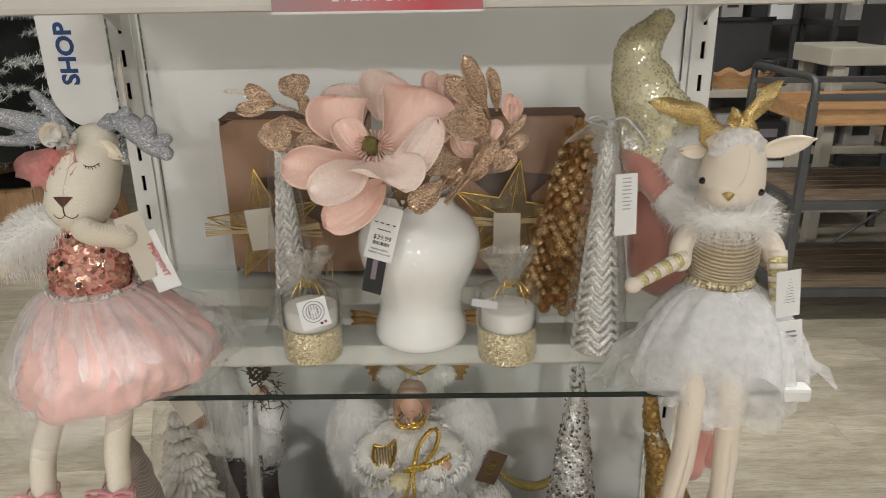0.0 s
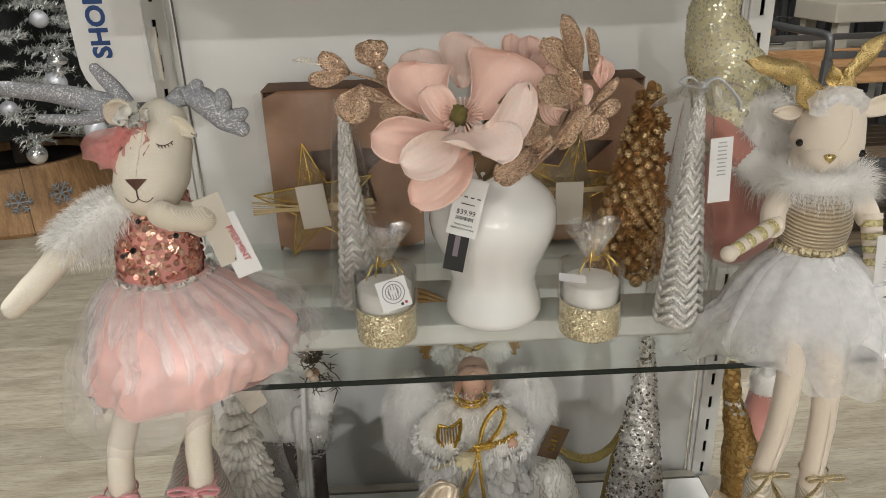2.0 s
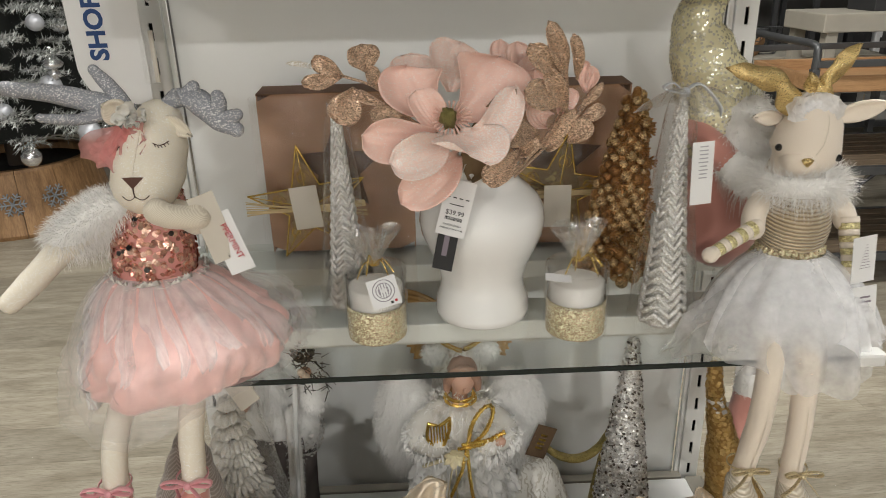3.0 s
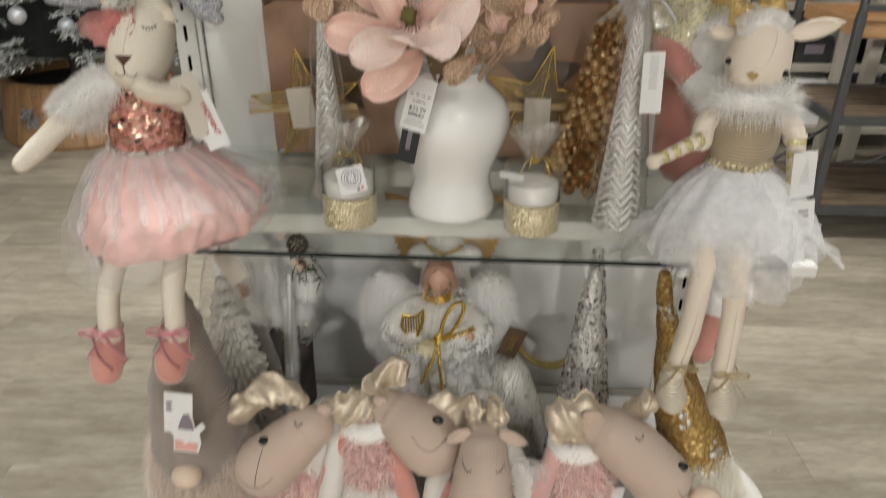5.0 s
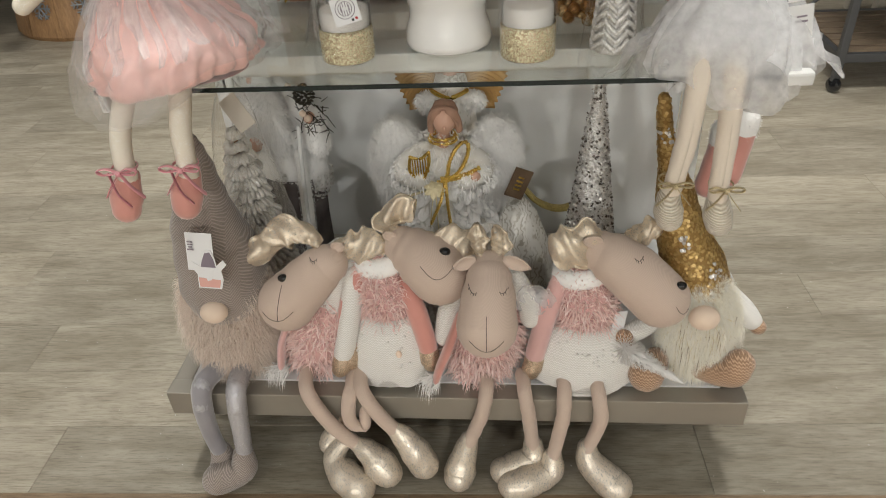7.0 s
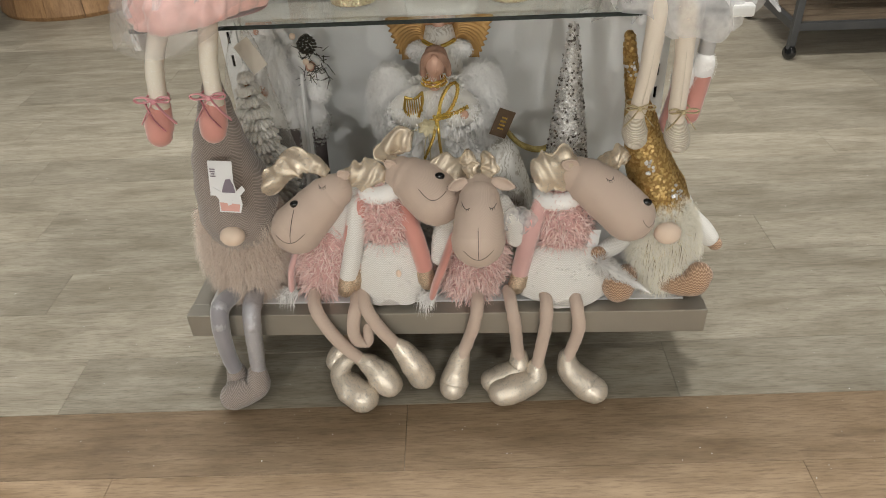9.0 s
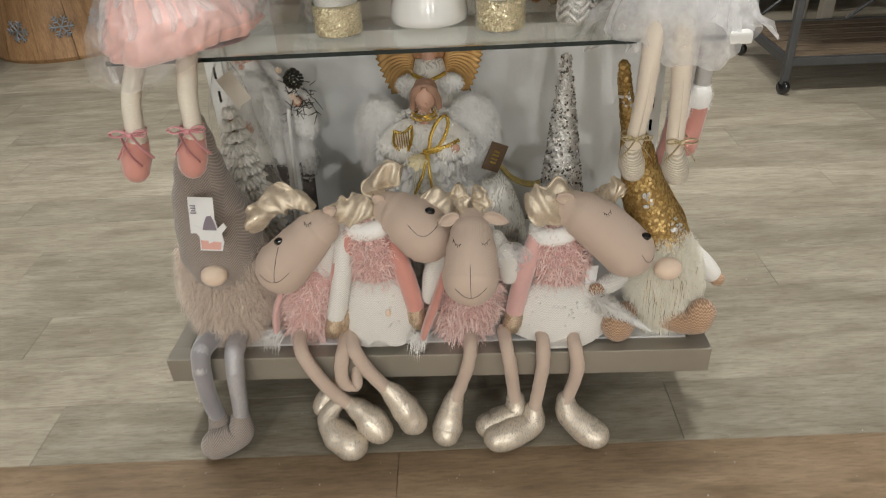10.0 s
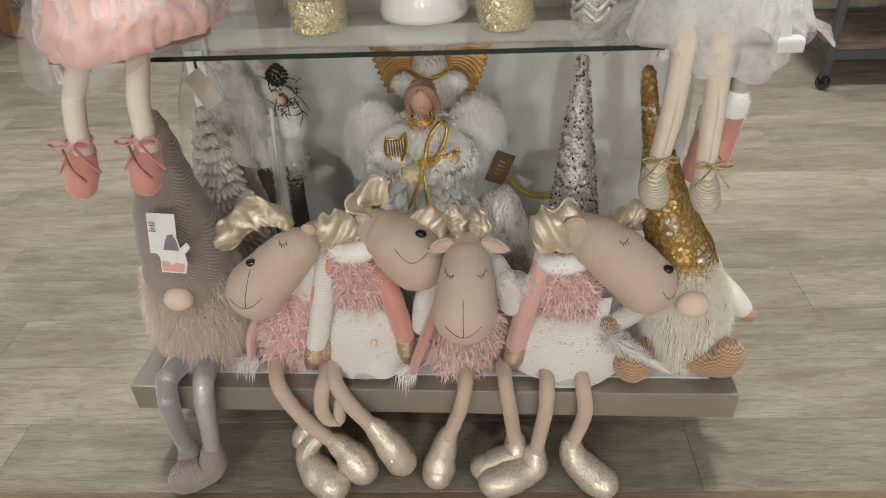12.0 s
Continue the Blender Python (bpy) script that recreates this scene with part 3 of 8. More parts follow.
def solo(name, shape, material, at, label, category, group="", kind="", smooth=True):
    at = Vector(at)
    ob = new(name, mesh_of(name, shape, material, smooth, at))
    ob.location = at
    ORIGIN[ob] = at
    return tagged(ob, label, category, group, kind)


def lettering(name, text, size, m, material, parent, depth=0.0002, bold=0.0):
    """Raised printed letters from the built-in font, as a mesh."""
    cu = bpy.data.curves.new(name, "FONT")
    cu.offset = size * bold
    cu.body, cu.size, cu.extrude, cu.align_x, cu.resolution_u = text, size, depth, "CENTER", 3
    tmp = new(name, cu)
    bpy.context.view_layer.update()
    me = bpy.data.meshes.new_from_object(tmp.evaluated_get(bpy.context.evaluated_depsgraph_get()))
    bpy.data.objects.remove(tmp)
    me.materials.clear()
    me.materials.append(material)
    me.transform(Matrix.Translation(-ORIGIN[parent]) @ m)
    ob = new(name, me)
    ob.parent = parent
    ORIGIN[ob] = ORIGIN[parent]
    return ob


def upright_text(x, y, z, turn=0, tilt=0, yaw=0):
    """The pose for letters that face the shopper, turned in their plane."""
    return pose(x, y, z, 90 + tilt, 0, yaw) @ pose(0, 0, 0, 0, 0, turn)


def arc(cx, cz, rx, rz, a0, a1, n=8):
    return [(cx + rx * math.cos(radians(a0 + (a1 - a0) * i / n)), cz + rz * math.sin(radians(a0 + (a1 - a0) * i / n))) for i in range(n + 1)]


def plate_frame(tilt=0, yaw=0, roll=0):
    return (Euler((0, 0, radians(yaw))).to_matrix() @ Euler((radians(tilt), 0, 0)).to_matrix() @ Euler((0, radians(roll), 0)).to_matrix())


def rect(w, h):
    return [(-w / 2, -h / 2), (w / 2, -h / 2), (w / 2, h / 2), (-w / 2, h / 2)]


# ---- the setting ----
def wall(name, c, size, material, label):
    return solo(name, Shape().slab(c, size), material, c, label, "wall", kind="structure", smooth=False)


wall("wall_north", (0, 6.1, 1.55), (12.2, 0.2, 3.1), WALLPAINT, "pale grey painted wall at the end of the shop")
wall("wall_south", (0, -9.1, 1.55), (12.2, 0.2, 3.1), WALLPAINT, "pale grey painted wall behind the shopper")
wall("wall_east", (6.1, -1.5, 1.55), (0.2, 15.0, 3.1), WALLPAINT, "pale grey painted side wall of the shop")
wall("wall_west", (-6.1, -1.5, 1.55), (0.2, 15.0, 3.1), WALLPAINT, "pale grey painted side wall of the shop")
solo("ceiling", Shape().slab((0, -1.5, CEIL + 0.05), (12.4, 15.4, 0.1)), CEILING, (0, 1, CEIL), "unseen shop ceiling, darkened to cut bounced light", "ceiling", kind="structure", smooth=False)
# trim rings for all of these unseen lamps, the added fill row included
for sx, sy, ss, sp in SPOTS:
    lt = thing("ceiling_light", (sx, sy, CEIL), "round white ceiling downlight placed out of view", "light", "ceiling downlights")
    part("trim_ring", Shape().lathe([(ss * 0.52, -0.001), (ss * 0.6, -0.001), (ss * 0.62, -0.012), (ss * 0.55, -0.03), (ss * 0.52, -0.001)], (sx, sy, CEIL), 24, cap=False), WHITE, lt)


# the upright display stand
UP_X, UP_Y = 0.457, 1.05
MID = -0.043
stand = thing("display_stand", (MID, 1.08, 0), "white steel shop display stand with slotted uprights", "display stand")
part("back_panel", Shape().slab((MID, UP_Y + 0.022, 1.04), (0.86, 0.012, 1.98), 0.002), PANEL, stand, "smooth pale grey back panel", False)
for sgn in (-1, 1):
    x0 = MID + sgn * UP_X
    up = Shape()
    for dx in (-0.0105, 0.0105):
        up.slab((x0 + dx, UP_Y + 0.0015, 1.04), (0.015, 0.003, 2.02))
    z = 1.0745 + 0.0508 * 18
    while z > 0.06:
        up.slab((x0, UP_Y + 0.0015, z + 0.0124), (0.0062, 0.003, 0.0248))
        z -= 0.0508
    for dx in (-0.0165, 0.0165):
        up.slab((x0 + dx, UP_Y + 0.0175, 1.04), (0.003, 0.029, 2.02))
    part("upright", up, WHITE, stand, "white slotted steel upright", False)
    # shade behind the slots, painted as a near-black strip
    part("channel_back", Shape().slab((x0, UP_Y + 0.03, 1.04), (0.03, 0.003, 2.02)), RECESSSHADE, stand, "inside of the slotted upright, painted near-black as shade", False)
    part("edge_trim", Shape().slab((x0 - sgn * 0.0235, UP_Y + 0.006, 1.04), (0.007, 0.006, 1.98), 0.001), WHITE, stand, "", False)
    part("foot_bracket", Shape().slab((x0, 1.0, 0.09), (0.03, 0.12, 0.1), 0.003), WHITE, stand, "", False)
# block added to keep the space under the tray as dark as shade
part("shade_block", Shape().slab((-0.043, 0.88, 0.0675), (0.82, 0.30, 0.135), 0.004), RECESSSHADE, stand, "near-black block painted as the shade under the tray", False)

# the metal tray that carries the lower row
tray = thing("display_tray", (MID, 0.81, 0.14), "pewter grey metal tray with a white board insert", "display tray")
TX0, TX1, TY0, TY1, TZ0, TZ1 = -0.525, 0.437, 0.568, 1.04, 0.139, 0.190
part("front_rail", Shape().slab(((TX0 + TX1) / 2, TY0 + 0.017, (TZ0 + TZ1) / 2), (TX1 - TX0, 0.034, TZ1 - TZ0), 0.002), PEWTER, tray, "", False)
for x in (TX0 + 0.017, TX1 - 0.017):
    part("side_rail", Shape().slab((x, (TY0 + TY1) / 2 + 0.0165, (TZ0 + TZ1) / 2 - 0.001), (0.034, TY1 - TY0 - 0.035, TZ1 - TZ0 - 0.001), 0.003), PEWTER, tray, "", False)
part("rear_rail", Shape().slab((MID, TY1 + 0.006, (TZ0 + TZ1) / 2), (0.88, 0.02, TZ1 - TZ0), 0.003), PEWTER, tray, "", False)
part("insert_board", Shape().slab((MID - 0.001, 0.816, 0.185), (0.890, 0.426, 0.012), 0.001), BOARD, tray, "white laminated insert board", False)

# the glass shelf
GZ = 0.7205
shelf = thing("glass_shelf", (MID, 0.83, GZ - 0.006), "clear glass shelf with a dark green polished edge", "shelf")
part("pane", Shape().slab((-0.048, 0.815, GZ - 0.003), (0.87, 0.424, 0.0056)), GLASS, shelf, "clear glass pane", False).visible_shadow = False
part("front_edge", Shape().slab((-0.048, 0.6015, GZ - 0.003), (0.87, 0.002, 0.0058)), GLASSEDGE, shelf, "dark green polished front edge", False)
part("support_rail", Shape().slab((MID, 0.768, GZ - 0.023), (0.85, 0.068, 0.03), 0.003), WHITE, shelf, "white steel support rail", False)
part("support_rail", Shape().slab((MID, 0.975, GZ - 0.023), (0.85, 0.085, 0.03), 0.003), WHITE, shelf, "white steel support rail", False)
for x in (-0.482, 0.397):
    part("side_bracket", Shape().slab((x, 0.83, GZ - 0.022), (0.012, 0.44, 0.028), 0.003), WHITE, shelf, "", False)
    if x > 0:
        part("end_cap", Shape().slab((x + 0.008, 0.605, GZ - 0.004), (0.034, 0.02, 0.017), 0.004), WHITE, shelf, "white plastic end cap", False)

# the shelf above
top = thing("upper_shelf", (MID, 0.82, 1.15), "white steel shelf with a lipped front on curved brackets", "shelf")
part("board", Shape().slab((MID - 0.006, 0.83, 1.164), (0.905, 0.43, 0.02), 0.003), WHITE, top, "", False)
part("front_lip", Shape().slab((MID - 0.006, 0.607, 1.162), (0.912, 0.016, 0.05), 0.006), LIPGREY, top, "rounded white front lip", False)
for sgn in (-1, 1):
    x0 = MID + sgn * (UP_X - 0.004)
    prof = [(0.0, 0.0), (0.0, -0.048)] + [(-0.012 - 0.30 * (1 - math.cos(radians(a))), -0.048 + 0.046 * math.sin(radians(a))) for a in range(10, 91, 10)] + [(-0.33, 0.0)]
    e = Matrix(((0, 1, 0), (1, 0, 0), (0, 0, 1)))
    part("bracket", Shape().outline(prof, (x0, 1.046, 1.152), 0.004, e), WHITE, top, "curved white shelf bracket", False)

REDPRINT, rt, rb_ = nodes_of("red_print")
sep_ = rt.nodes.new("ShaderNodeSeparateXYZ")
link(rt, coords(rt, (5.0, 5.0, 5.0)), sep_.inputs[0])
off_ = rt.nodes.new("ShaderNodeMath")
off_.inputs[1].default_value = 0.5
link(rt, sep_.outputs[0], off_.inputs[0])
link(rt, ramp(rt, off_.outputs[0], [(0.05, (0.36, 0.22, 0.24)), (0.45, (0.50, 0.16, 0.18)), (0.75, (0.52, 0.03, 0.05)), (0.95, (0.45, 0.10, 0.12))]), rb_.inputs["Base Color"])
rb_.inputs["Roughness"].default_value = 0.35
sign = thing("price_sign", (-0.051, 0.596, 1.132), "red printed sign with white capitals on the shelf lip", "sign")
part("sign_board", Shape().slab((-0.051, 0.5955, 1.170), (0.198, 0.002, 0.07), 0.0006), REDPRINT, sign, "", False)
part("sign_edge", Shape().slab((-0.051, 0.5945, 1.1358), (0.2, 0.003, 0.002)), WHITE, sign, "", False)
lettering("sign_words", "EVERY DAY", 0.0165, upright_text(-0.052, 0.5938, 1.1455), CARD, sign)

shop = thing("shelf_sign", (-0.54, 0.98, 1.0), "white card shelf sign with blue capitals and rounded corner", "sign")
pts = [(-0.489, 0.966), (-0.489, 1.30), (-0.592, 1.30), (-0.590, 1.055)] + [(-0.534 + 0.056 * math.cos(radians(a)), 1.03 + 0.064 * math.sin(radians(a))) for a in range(190, 271, 10)]
part("card", Shape().outline(pts, (0, 0.98, 0), 0.0012), CARD, shop, "", False)
lettering("sign_words", "SHOP", 0.0355, upright_text(-0.541, 0.9788, 1.0745, 90), BLUEINK, shop, bold=0.035)
part("pocket", Shape().slab((-0.483, 0.977, 1.033), (0.022, 0.004, 0.075), 0.001), ACETATE, shop, "clear plastic pocket", False)
part("pocket_card", Shape().slab((-0.478, 0.982, 1.033), (0.006, 0.003, 0.072)), BEIGECARD, shop, "", False)


# ---- goods on the glass shelf ----
def tag_plate(parent, name, c, w, h, material, roll=0, yaw=0, tilt=0, thick=0.0008, label=""):
    return part(name, Shape().outline(rect(w, h), c, thick, plate_frame(tilt, yaw, roll)), material, parent, label, False)


def bars(parent, c, w, h, rows, material, roll=0, yaw=0, tilt=0, name="print_bar", fill=0.45):
    """Lines of small print as plain bars."""
    f = plate_frame(tilt, yaw, roll)
    s = Shape()
    for i in range(rows):
        wz = w * rnd.uniform(0.55, 1.0)
        o = Vector(c) + f @ Vector((0, -0.0007, h * (0.5 - (i + 0.5) / rows)))
        s.outline(rect(wz, h / rows * fill), o, 0.0003, f)
    return part(name, s, material, parent, "", False)


PALEINK = plain("pale_grey_ink", (0.45, 0.45, 0.47), 0.6)

# the white vase
VX, VY = -0.0255, 0.752
vase = thing("vase", (VX, VY, GZ), "glossy white porcelain ginger jar vase", "vase")
prof = [(0.0, 0.0), (0.053, 0.0), (0.058, 0.004), (0.059, 0.012), (0.0565, 0.028), (0.0515, 0.043), (0.0515, 0.056), (0.0565, 0.075), (0.0655, 0.095), (0.0728, 0.113), (0.0755, 0.13),
        (0.0735, 0.147), (0.066, 0.162), (0.054, 0.174), (0.0460, 0.181), (0.0435, 0.187), (0.0445, 0.193), (0.0480, 0.1985), (0.0480, 0.2005), (0.0455, 0.2005), (0.040, 0.190), (0.04, 0.182), (0.06, 0.16),
        (0.068, 0.13), (0.06, 0.09), (0.044, 0.05), (0.0, 0.02)]
prof = [(r * 1.04, z) for r, z in prof]
part("body", Shape().lathe(prof, (VX, VY, GZ), 56), PORCELAIN, vase)
tag_plate(vase, "brand_tag", (-0.0715, 0.668, 0.859), 0.0235, 0.082, INK, 11, -12, -4, label="black card brand tag")
price = tag_plate(vase, "price_tag", (-0.062, 0.6655, 0.893), 0.0335, 0.066, CARD, 14, -8, -4, label="white card price tag on a thread")
PF = pose(-0.062, 0.6655, 0.893) @ plate_frame(-4, -8, 14).to_4x4()
for txt, size, dz in (("$39.99", 0.0078, -0.008), ("MADE IN CHINA", 0.0028, -0.021), ("FABRIQUE EN CHINE", 0.0028, -0.0255)):
    lettering("price_words", txt, size, PF @ pose(0, -0.0006, dz, 90), INK, vase)
s = Shape()
for i in range(22):
    s.outline(rect(rnd.choice((0.0004, 0.0007)), 0.004), (PF @ Vector((-0.0095 + i * 0.0009, -0.0006, -0.0125))), 0.0003, plate_frame(-4, -8, 14))
for i in range(4):
    s.outline(rect(0.004, 0.0012), (PF @ Vector((-0.011 + i * 0.0072, -0.0006, 0.012))), 0.0003, plate_frame(-4, -8, 14))
s.outline(rect(0.016, 0.001), (PF @ Vector((0, -0.0006, 0.004))), 0.0003, plate_frame(-4, -8, 14))
part("tag_print", s, INK, vase, "", False)
part("brand_print", Shape().outline(rect(0.006, 0.026), (-0.0745, 0.6665, 0.849), 0.0003, plate_frame(-4, -12, 11)), GREYINK, vase, "", False)
part("thread", Shape().tube([(-0.056, 0.6650, 0.922), (-0.053, 0.672, 0.934), (-0.048, 0.700, 0.934), (-0.043, 0.715, 0.921)], 0.0006, 5), CARD, vase)


def petal(base, tip, width, cup, curl, up=(0, -1, 0), nu=10, nv=12, thick=0.0009, shape=1.0, wave=0.0, seed=0, blunt=False):
    """A cupped petal or leaf from base to tip, bulging towards up."""
    base, tip, up = Vector(base), Vector(tip), Vector(up)
    ax = tip - base
    ln = ax.length
    d = ax.normalized()
    side = d.cross(up).normalized()
    nr = side.cross(d).normalized()

    def fn(u, v):
        s = (u - 0.5) * 2
        w = width * 0.5 * (math.sin(math.pi * min(1.0, v ** shape * 0.93 + 0.05)) ** 0.62)
        if blunt:
            w = width * 0.5 * min(1.0, (v + 0.03) ** 0.75 * max(0.0, 1.0 - v ** 3.2) ** 0.5 * 1.55)
        lift = -cup * (1 - s * s) * math.sin(math.pi * min(1, v * 0.9 + 0.08)) + curl * v * v
        rip = wave * math.sin(v * 17 + seed) * abs(s) ** 2 + wave * 0.6 * noise.noise(Vector((u * 4, v * 5, seed)))
        return base + d * ln * v * (1 - 0.06 * s * s * v) + side * s * w + nr * (lift + rip)
    return Shape().sheet(fn, nu, nv, thick)


bq = thing("flower_arrangement", (VX, VY, GZ + 0.19), "blush artificial magnolia with rose gold glitter leaves", "flowers")
# magnolia: heart at FC, opening towards the shopper


def spread(base, mid, tip, width, cup, seed=0.0, thick=0.0008, ruffle=0.0022, nu=26, nv=20, wide_at=0.62, face=(0.2, -1, 0.35)):
    """A petal or leaf along a bent spine: narrow foot, broad round end, edges raised towards face."""
    base, mid, tip = Vector(base), Vector(mid), Vector(tip)
    ctrl = mid * 2 - (base + tip) * 0.5

    def fn(u, v):
        q = (u - 0.5) * 2
        p = base * (1 - v) ** 2 + ctrl * 2 * v * (1 - v) + tip * v * v
        d = ((ctrl - base) * (1 - v) + (tip - ctrl) * v).normalized()
        side = d.cross(Vector(face)).normalized()
        nr = side.cross(d).normalized()
        k = v / wide_at
        w = (0.16 + 0.84 * math.sin(min(1.0, k) * math.pi / 2) ** 1.2) if k < 1 else max(0.0, 1 - ((v - wide_at) / (1.0 - wide_at)) ** 2.6) ** 0.5
        lift = cup * q * q * math.sin(math.pi * (0.15 + 0.75 * v)) + ruffle * abs(q) ** 2 * math.sin(7 * v + 4 * q + seed) + 0.5 * ruffle * noise.noise(Vector((q * 1.8, v * 3.2, seed)))
        fold = 0.0016 * noise.noise(Vector((q * 7 + seed, v * 1.6, seed * 3))) * math.sin(math.pi * min(1.0, v * 1.1))
        return p + side * q * width * 0.5 * w * (1 + 0.05 * noise.noise(Vector((v * 4, seed, q)))) + nr * (lift + fold)
    return Shape().sheet(fn, nu, nv, thick)


FC = Vector((-0.0657, 0.657, 0.9968))
PETALS = [  # foot, bend, tip, width, cup, cloth
    ((-0.076, 0.668, 0.995), (-0.103, 0.684, 1.015), (-0.112, 0.702, 1.044), 0.072, 0.022, PETAL),
    ((-0.087, 0.700, 1.001), (-0.101, 0.712, 1.027), (-0.107, 0.726, 1.055), 0.056, 0.012, PETALGLIT),
    ((-0.064, 0.705, 1.015), (-0.060, 0.715, 1.040), (-0.051, 0.730, 1.064), 0.064, 0.014, PETALGLIT),
    ((-0.064, 0.664, 0.991), (-0.030, 0.690, 1.016), (-0.011, 0.704, 1.052), 0.094, 0.030, PETAL),
    ((-0.080, 0.660, 0.985), (-0.091, 0.650, 1.006), (-0.102, 0.654, 1.026), 0.036, 0.012, PETAL),
    ((-0.053, 0.648, 0.978), (-0.026, 0.636, 0.984), (0.002, 0.664, 1.025), 0.040, 0.014, PETALGLIT),
    ((-0.083, 0.652, 0.981), (-0.120, 0.618, 0.980), (-0.157, 0.604, 0.993), 0.046, 0.016, PETAL),
    ((-0.075, 0.646, 0.979), (-0.097, 0.606, 0.970), (-0.130, 0.592, 0.967), 0.044, 0.012, PETALGLIT),
    ((-0.061, 0.645, 0.981), (-0.051, 0.616, 0.973), (-0.050, 0.606, 0.968), 0.080, 0.016, PETALGLIT),
    ((-0.059, 0.665, 0.953), (-0.085, 0.640, 0.936), (-0.122, 0.630, 0.913), 0.046, 0.014, PETAL)]
for i, (foot, bend, tip, w, cup, m) in enumerate(PETALS):
    part("petal", spread(foot, bend, tip, w, cup, i * 1.7), m, bq, "frosted blush petal" if m is PETALGLIT else "")
part("seed_head", Shape().ball(FC + Vector((-0.004, -0.012, 0.002)), (0.0085, 0.0085, 0.011), (20, 0, 0), 14, 10, 0.4), plain("olive_seed_head", (0.20, 0.17, 0.05), 0.6, vary=0.4, grain=400, relief=0.8, dist=0.002), bq, "olive green seed head")
for i in range(26):
    a = TAU * i / 26
    o = FC + Vector((0.008 * math.cos(a), 0.002, 0.006 * math.sin(a) - 0.002))
    e = o + Vector((0.012 * math.cos(a), -0.012 - rnd.uniform(0, 0.006), 0.011 * math.sin(a) + 0.004))
    part("stamen", Shape().tube([o, (o + e) / 2 + Vector((0, -0.002, 0.001)), e], [0.0009, 0.0011, 0.0014], 5, 2), PETAL, bq)
# second bloom behind, and buds
for i, (foot, bend, tip, w) in enumerate([
    ((0.011, 0.745, 1.012), (-0.003, 0.742, 1.038), (-0.004, 0.745, 1.066), 0.030),
    ((0.013, 0.742, 1.012), (0.014, 0.738, 1.038), (0.014, 0.742, 1.063), 0.032),
    ((0.014, 0.740, 1.012), (0.028, 0.732, 1.029), (0.029, 0.735, 1.049), 0.036),
    ((0.016, 0.735, 1.007), (0.029, 0.725, 1.015), (0.033, 0.728, 1.034), 0.030),
    ((0.083, 0.700, 1.012), (0.080, 0.697, 1.030), (0.086, 0.700, 1.043), 0.016),
    ((0.086, 0.702, 1.012), (0.089, 0.699, 1.026), (0.089, 0.703, 1.039), 0.014),
    ((0.041, 0.695, 0.976), (0.030, 0.685, 0.991), (0.036, 0.690, 1.005), 0.032),
    ((0.056, 0.695, 0.989), (0.060, 0.688, 1.002), (0.074, 0.695, 1.013), 0.020)]):
    part("petal", spread(foot, bend, tip, w, 0.008, i + 20.0, 0.0008, 0.003), PETAL, bq)
LEAVES = [  # foot, tip, width
    ((0.055, 0.660, 1.032), (0.030, 0.636, 1.092), 0.021),
    ((0.066, 0.660, 1.032), (0.057, 0.642, 1.079), 0.015),
    ((0.050, 0.660, 1.040), (0.013, 0.640, 1.071), 0.024),
    ((0.057, 0.665, 1.009), (0.009, 0.648, 1.024), 0.032),
    ((0.027, 0.670, 0.974), (-0.021, 0.652, 0.981), 0.037),
    ((0.009, 0.675, 0.954), (-0.031, 0.665, 0.923), 0.029),
    ((0.033, 0.685, 0.954), (0.069, 0.675, 0.997), 0.020),
    ((0.067, 0.690, 0.958), (0.088, 0.680, 0.983), 0.024),
    ((0.079, 0.690, 0.984), (0.102, 0.685, 0.999), 0.017),
    ((0.075, 0.690, 0.995), (0.099, 0.685, 1.024), 0.011),
    ((0.059, 0.670, 0.996), (0.033, 0.652, 1.045), 0.021),
    ((0.009, 0.680, 0.948), (0.027, 0.665, 0.971), 0.019),
    ((0.042, 0.690, 0.951), (0.055, 0.680, 0.970), 0.015),
    ((-0.181, 0.700, 1.039), (-0.211, 0.695, 1.055), 0.020),
    ((-0.182, 0.700, 1.035), (-0.224, 0.695, 1.032), 0.017),
    ((-0.153, 0.700, 1.041), (-0.159, 0.702, 1.069), 0.035),
    ((-0.136, 0.690, 1.022), (-0.150, 0.700, 1.044), 0.015),
    ((-0.168, 0.690, 1.025), (-0.188, 0.680, 0.991), 0.037),
    ((-0.114, 0.660, 0.997), (-0.150, 0.655, 1.004), 0.019),
    ((-0.096, 0.645, 0.981), (-0.142, 0.628, 1.000), 0.017),
    ((-0.134, 0.680, 1.009), (-0.168, 0.690, 1.022), 0.012)]
for i, (foot, tip, w) in enumerate(LEAVES):
    mid = (Vector(foot) + Vector(tip)) / 2 + Vector((0, -0.004, 0.002 * math.sin(i * 2.1)))
    part("leaf", spread(foot, mid, tip, w, 0.004, i * 1.3, 0.0011, 0.002, 10, 14, 0.6, (0.25 * math.sin(i * 2.3), -1, 0.3 + 0.3 * math.cos(i * 1.7))), ROSEGLIT, bq)
    part("midrib", Shape().tube([foot, mid + Vector((0, -0.0012, 0)), Vector(tip) * 0.9 + Vector(foot) * 0.1 + Vector((0, -0.001, 0))], [0.0011, 0.0009, 0.0005], 5, 3), ROSEGLIT, bq)
part("leaf", spread((-0.041, 0.710, 0.912), (-0.025, 0.690, 0.958), (0.006, 0.665, 1.024), 0.046, 0.010, 3.0, 0.001, 0.003, 12, 16, 0.5, (-0.5, -1, 0.1)), BROWNLEAF, bq, "olive brown backed magnolia leaf")
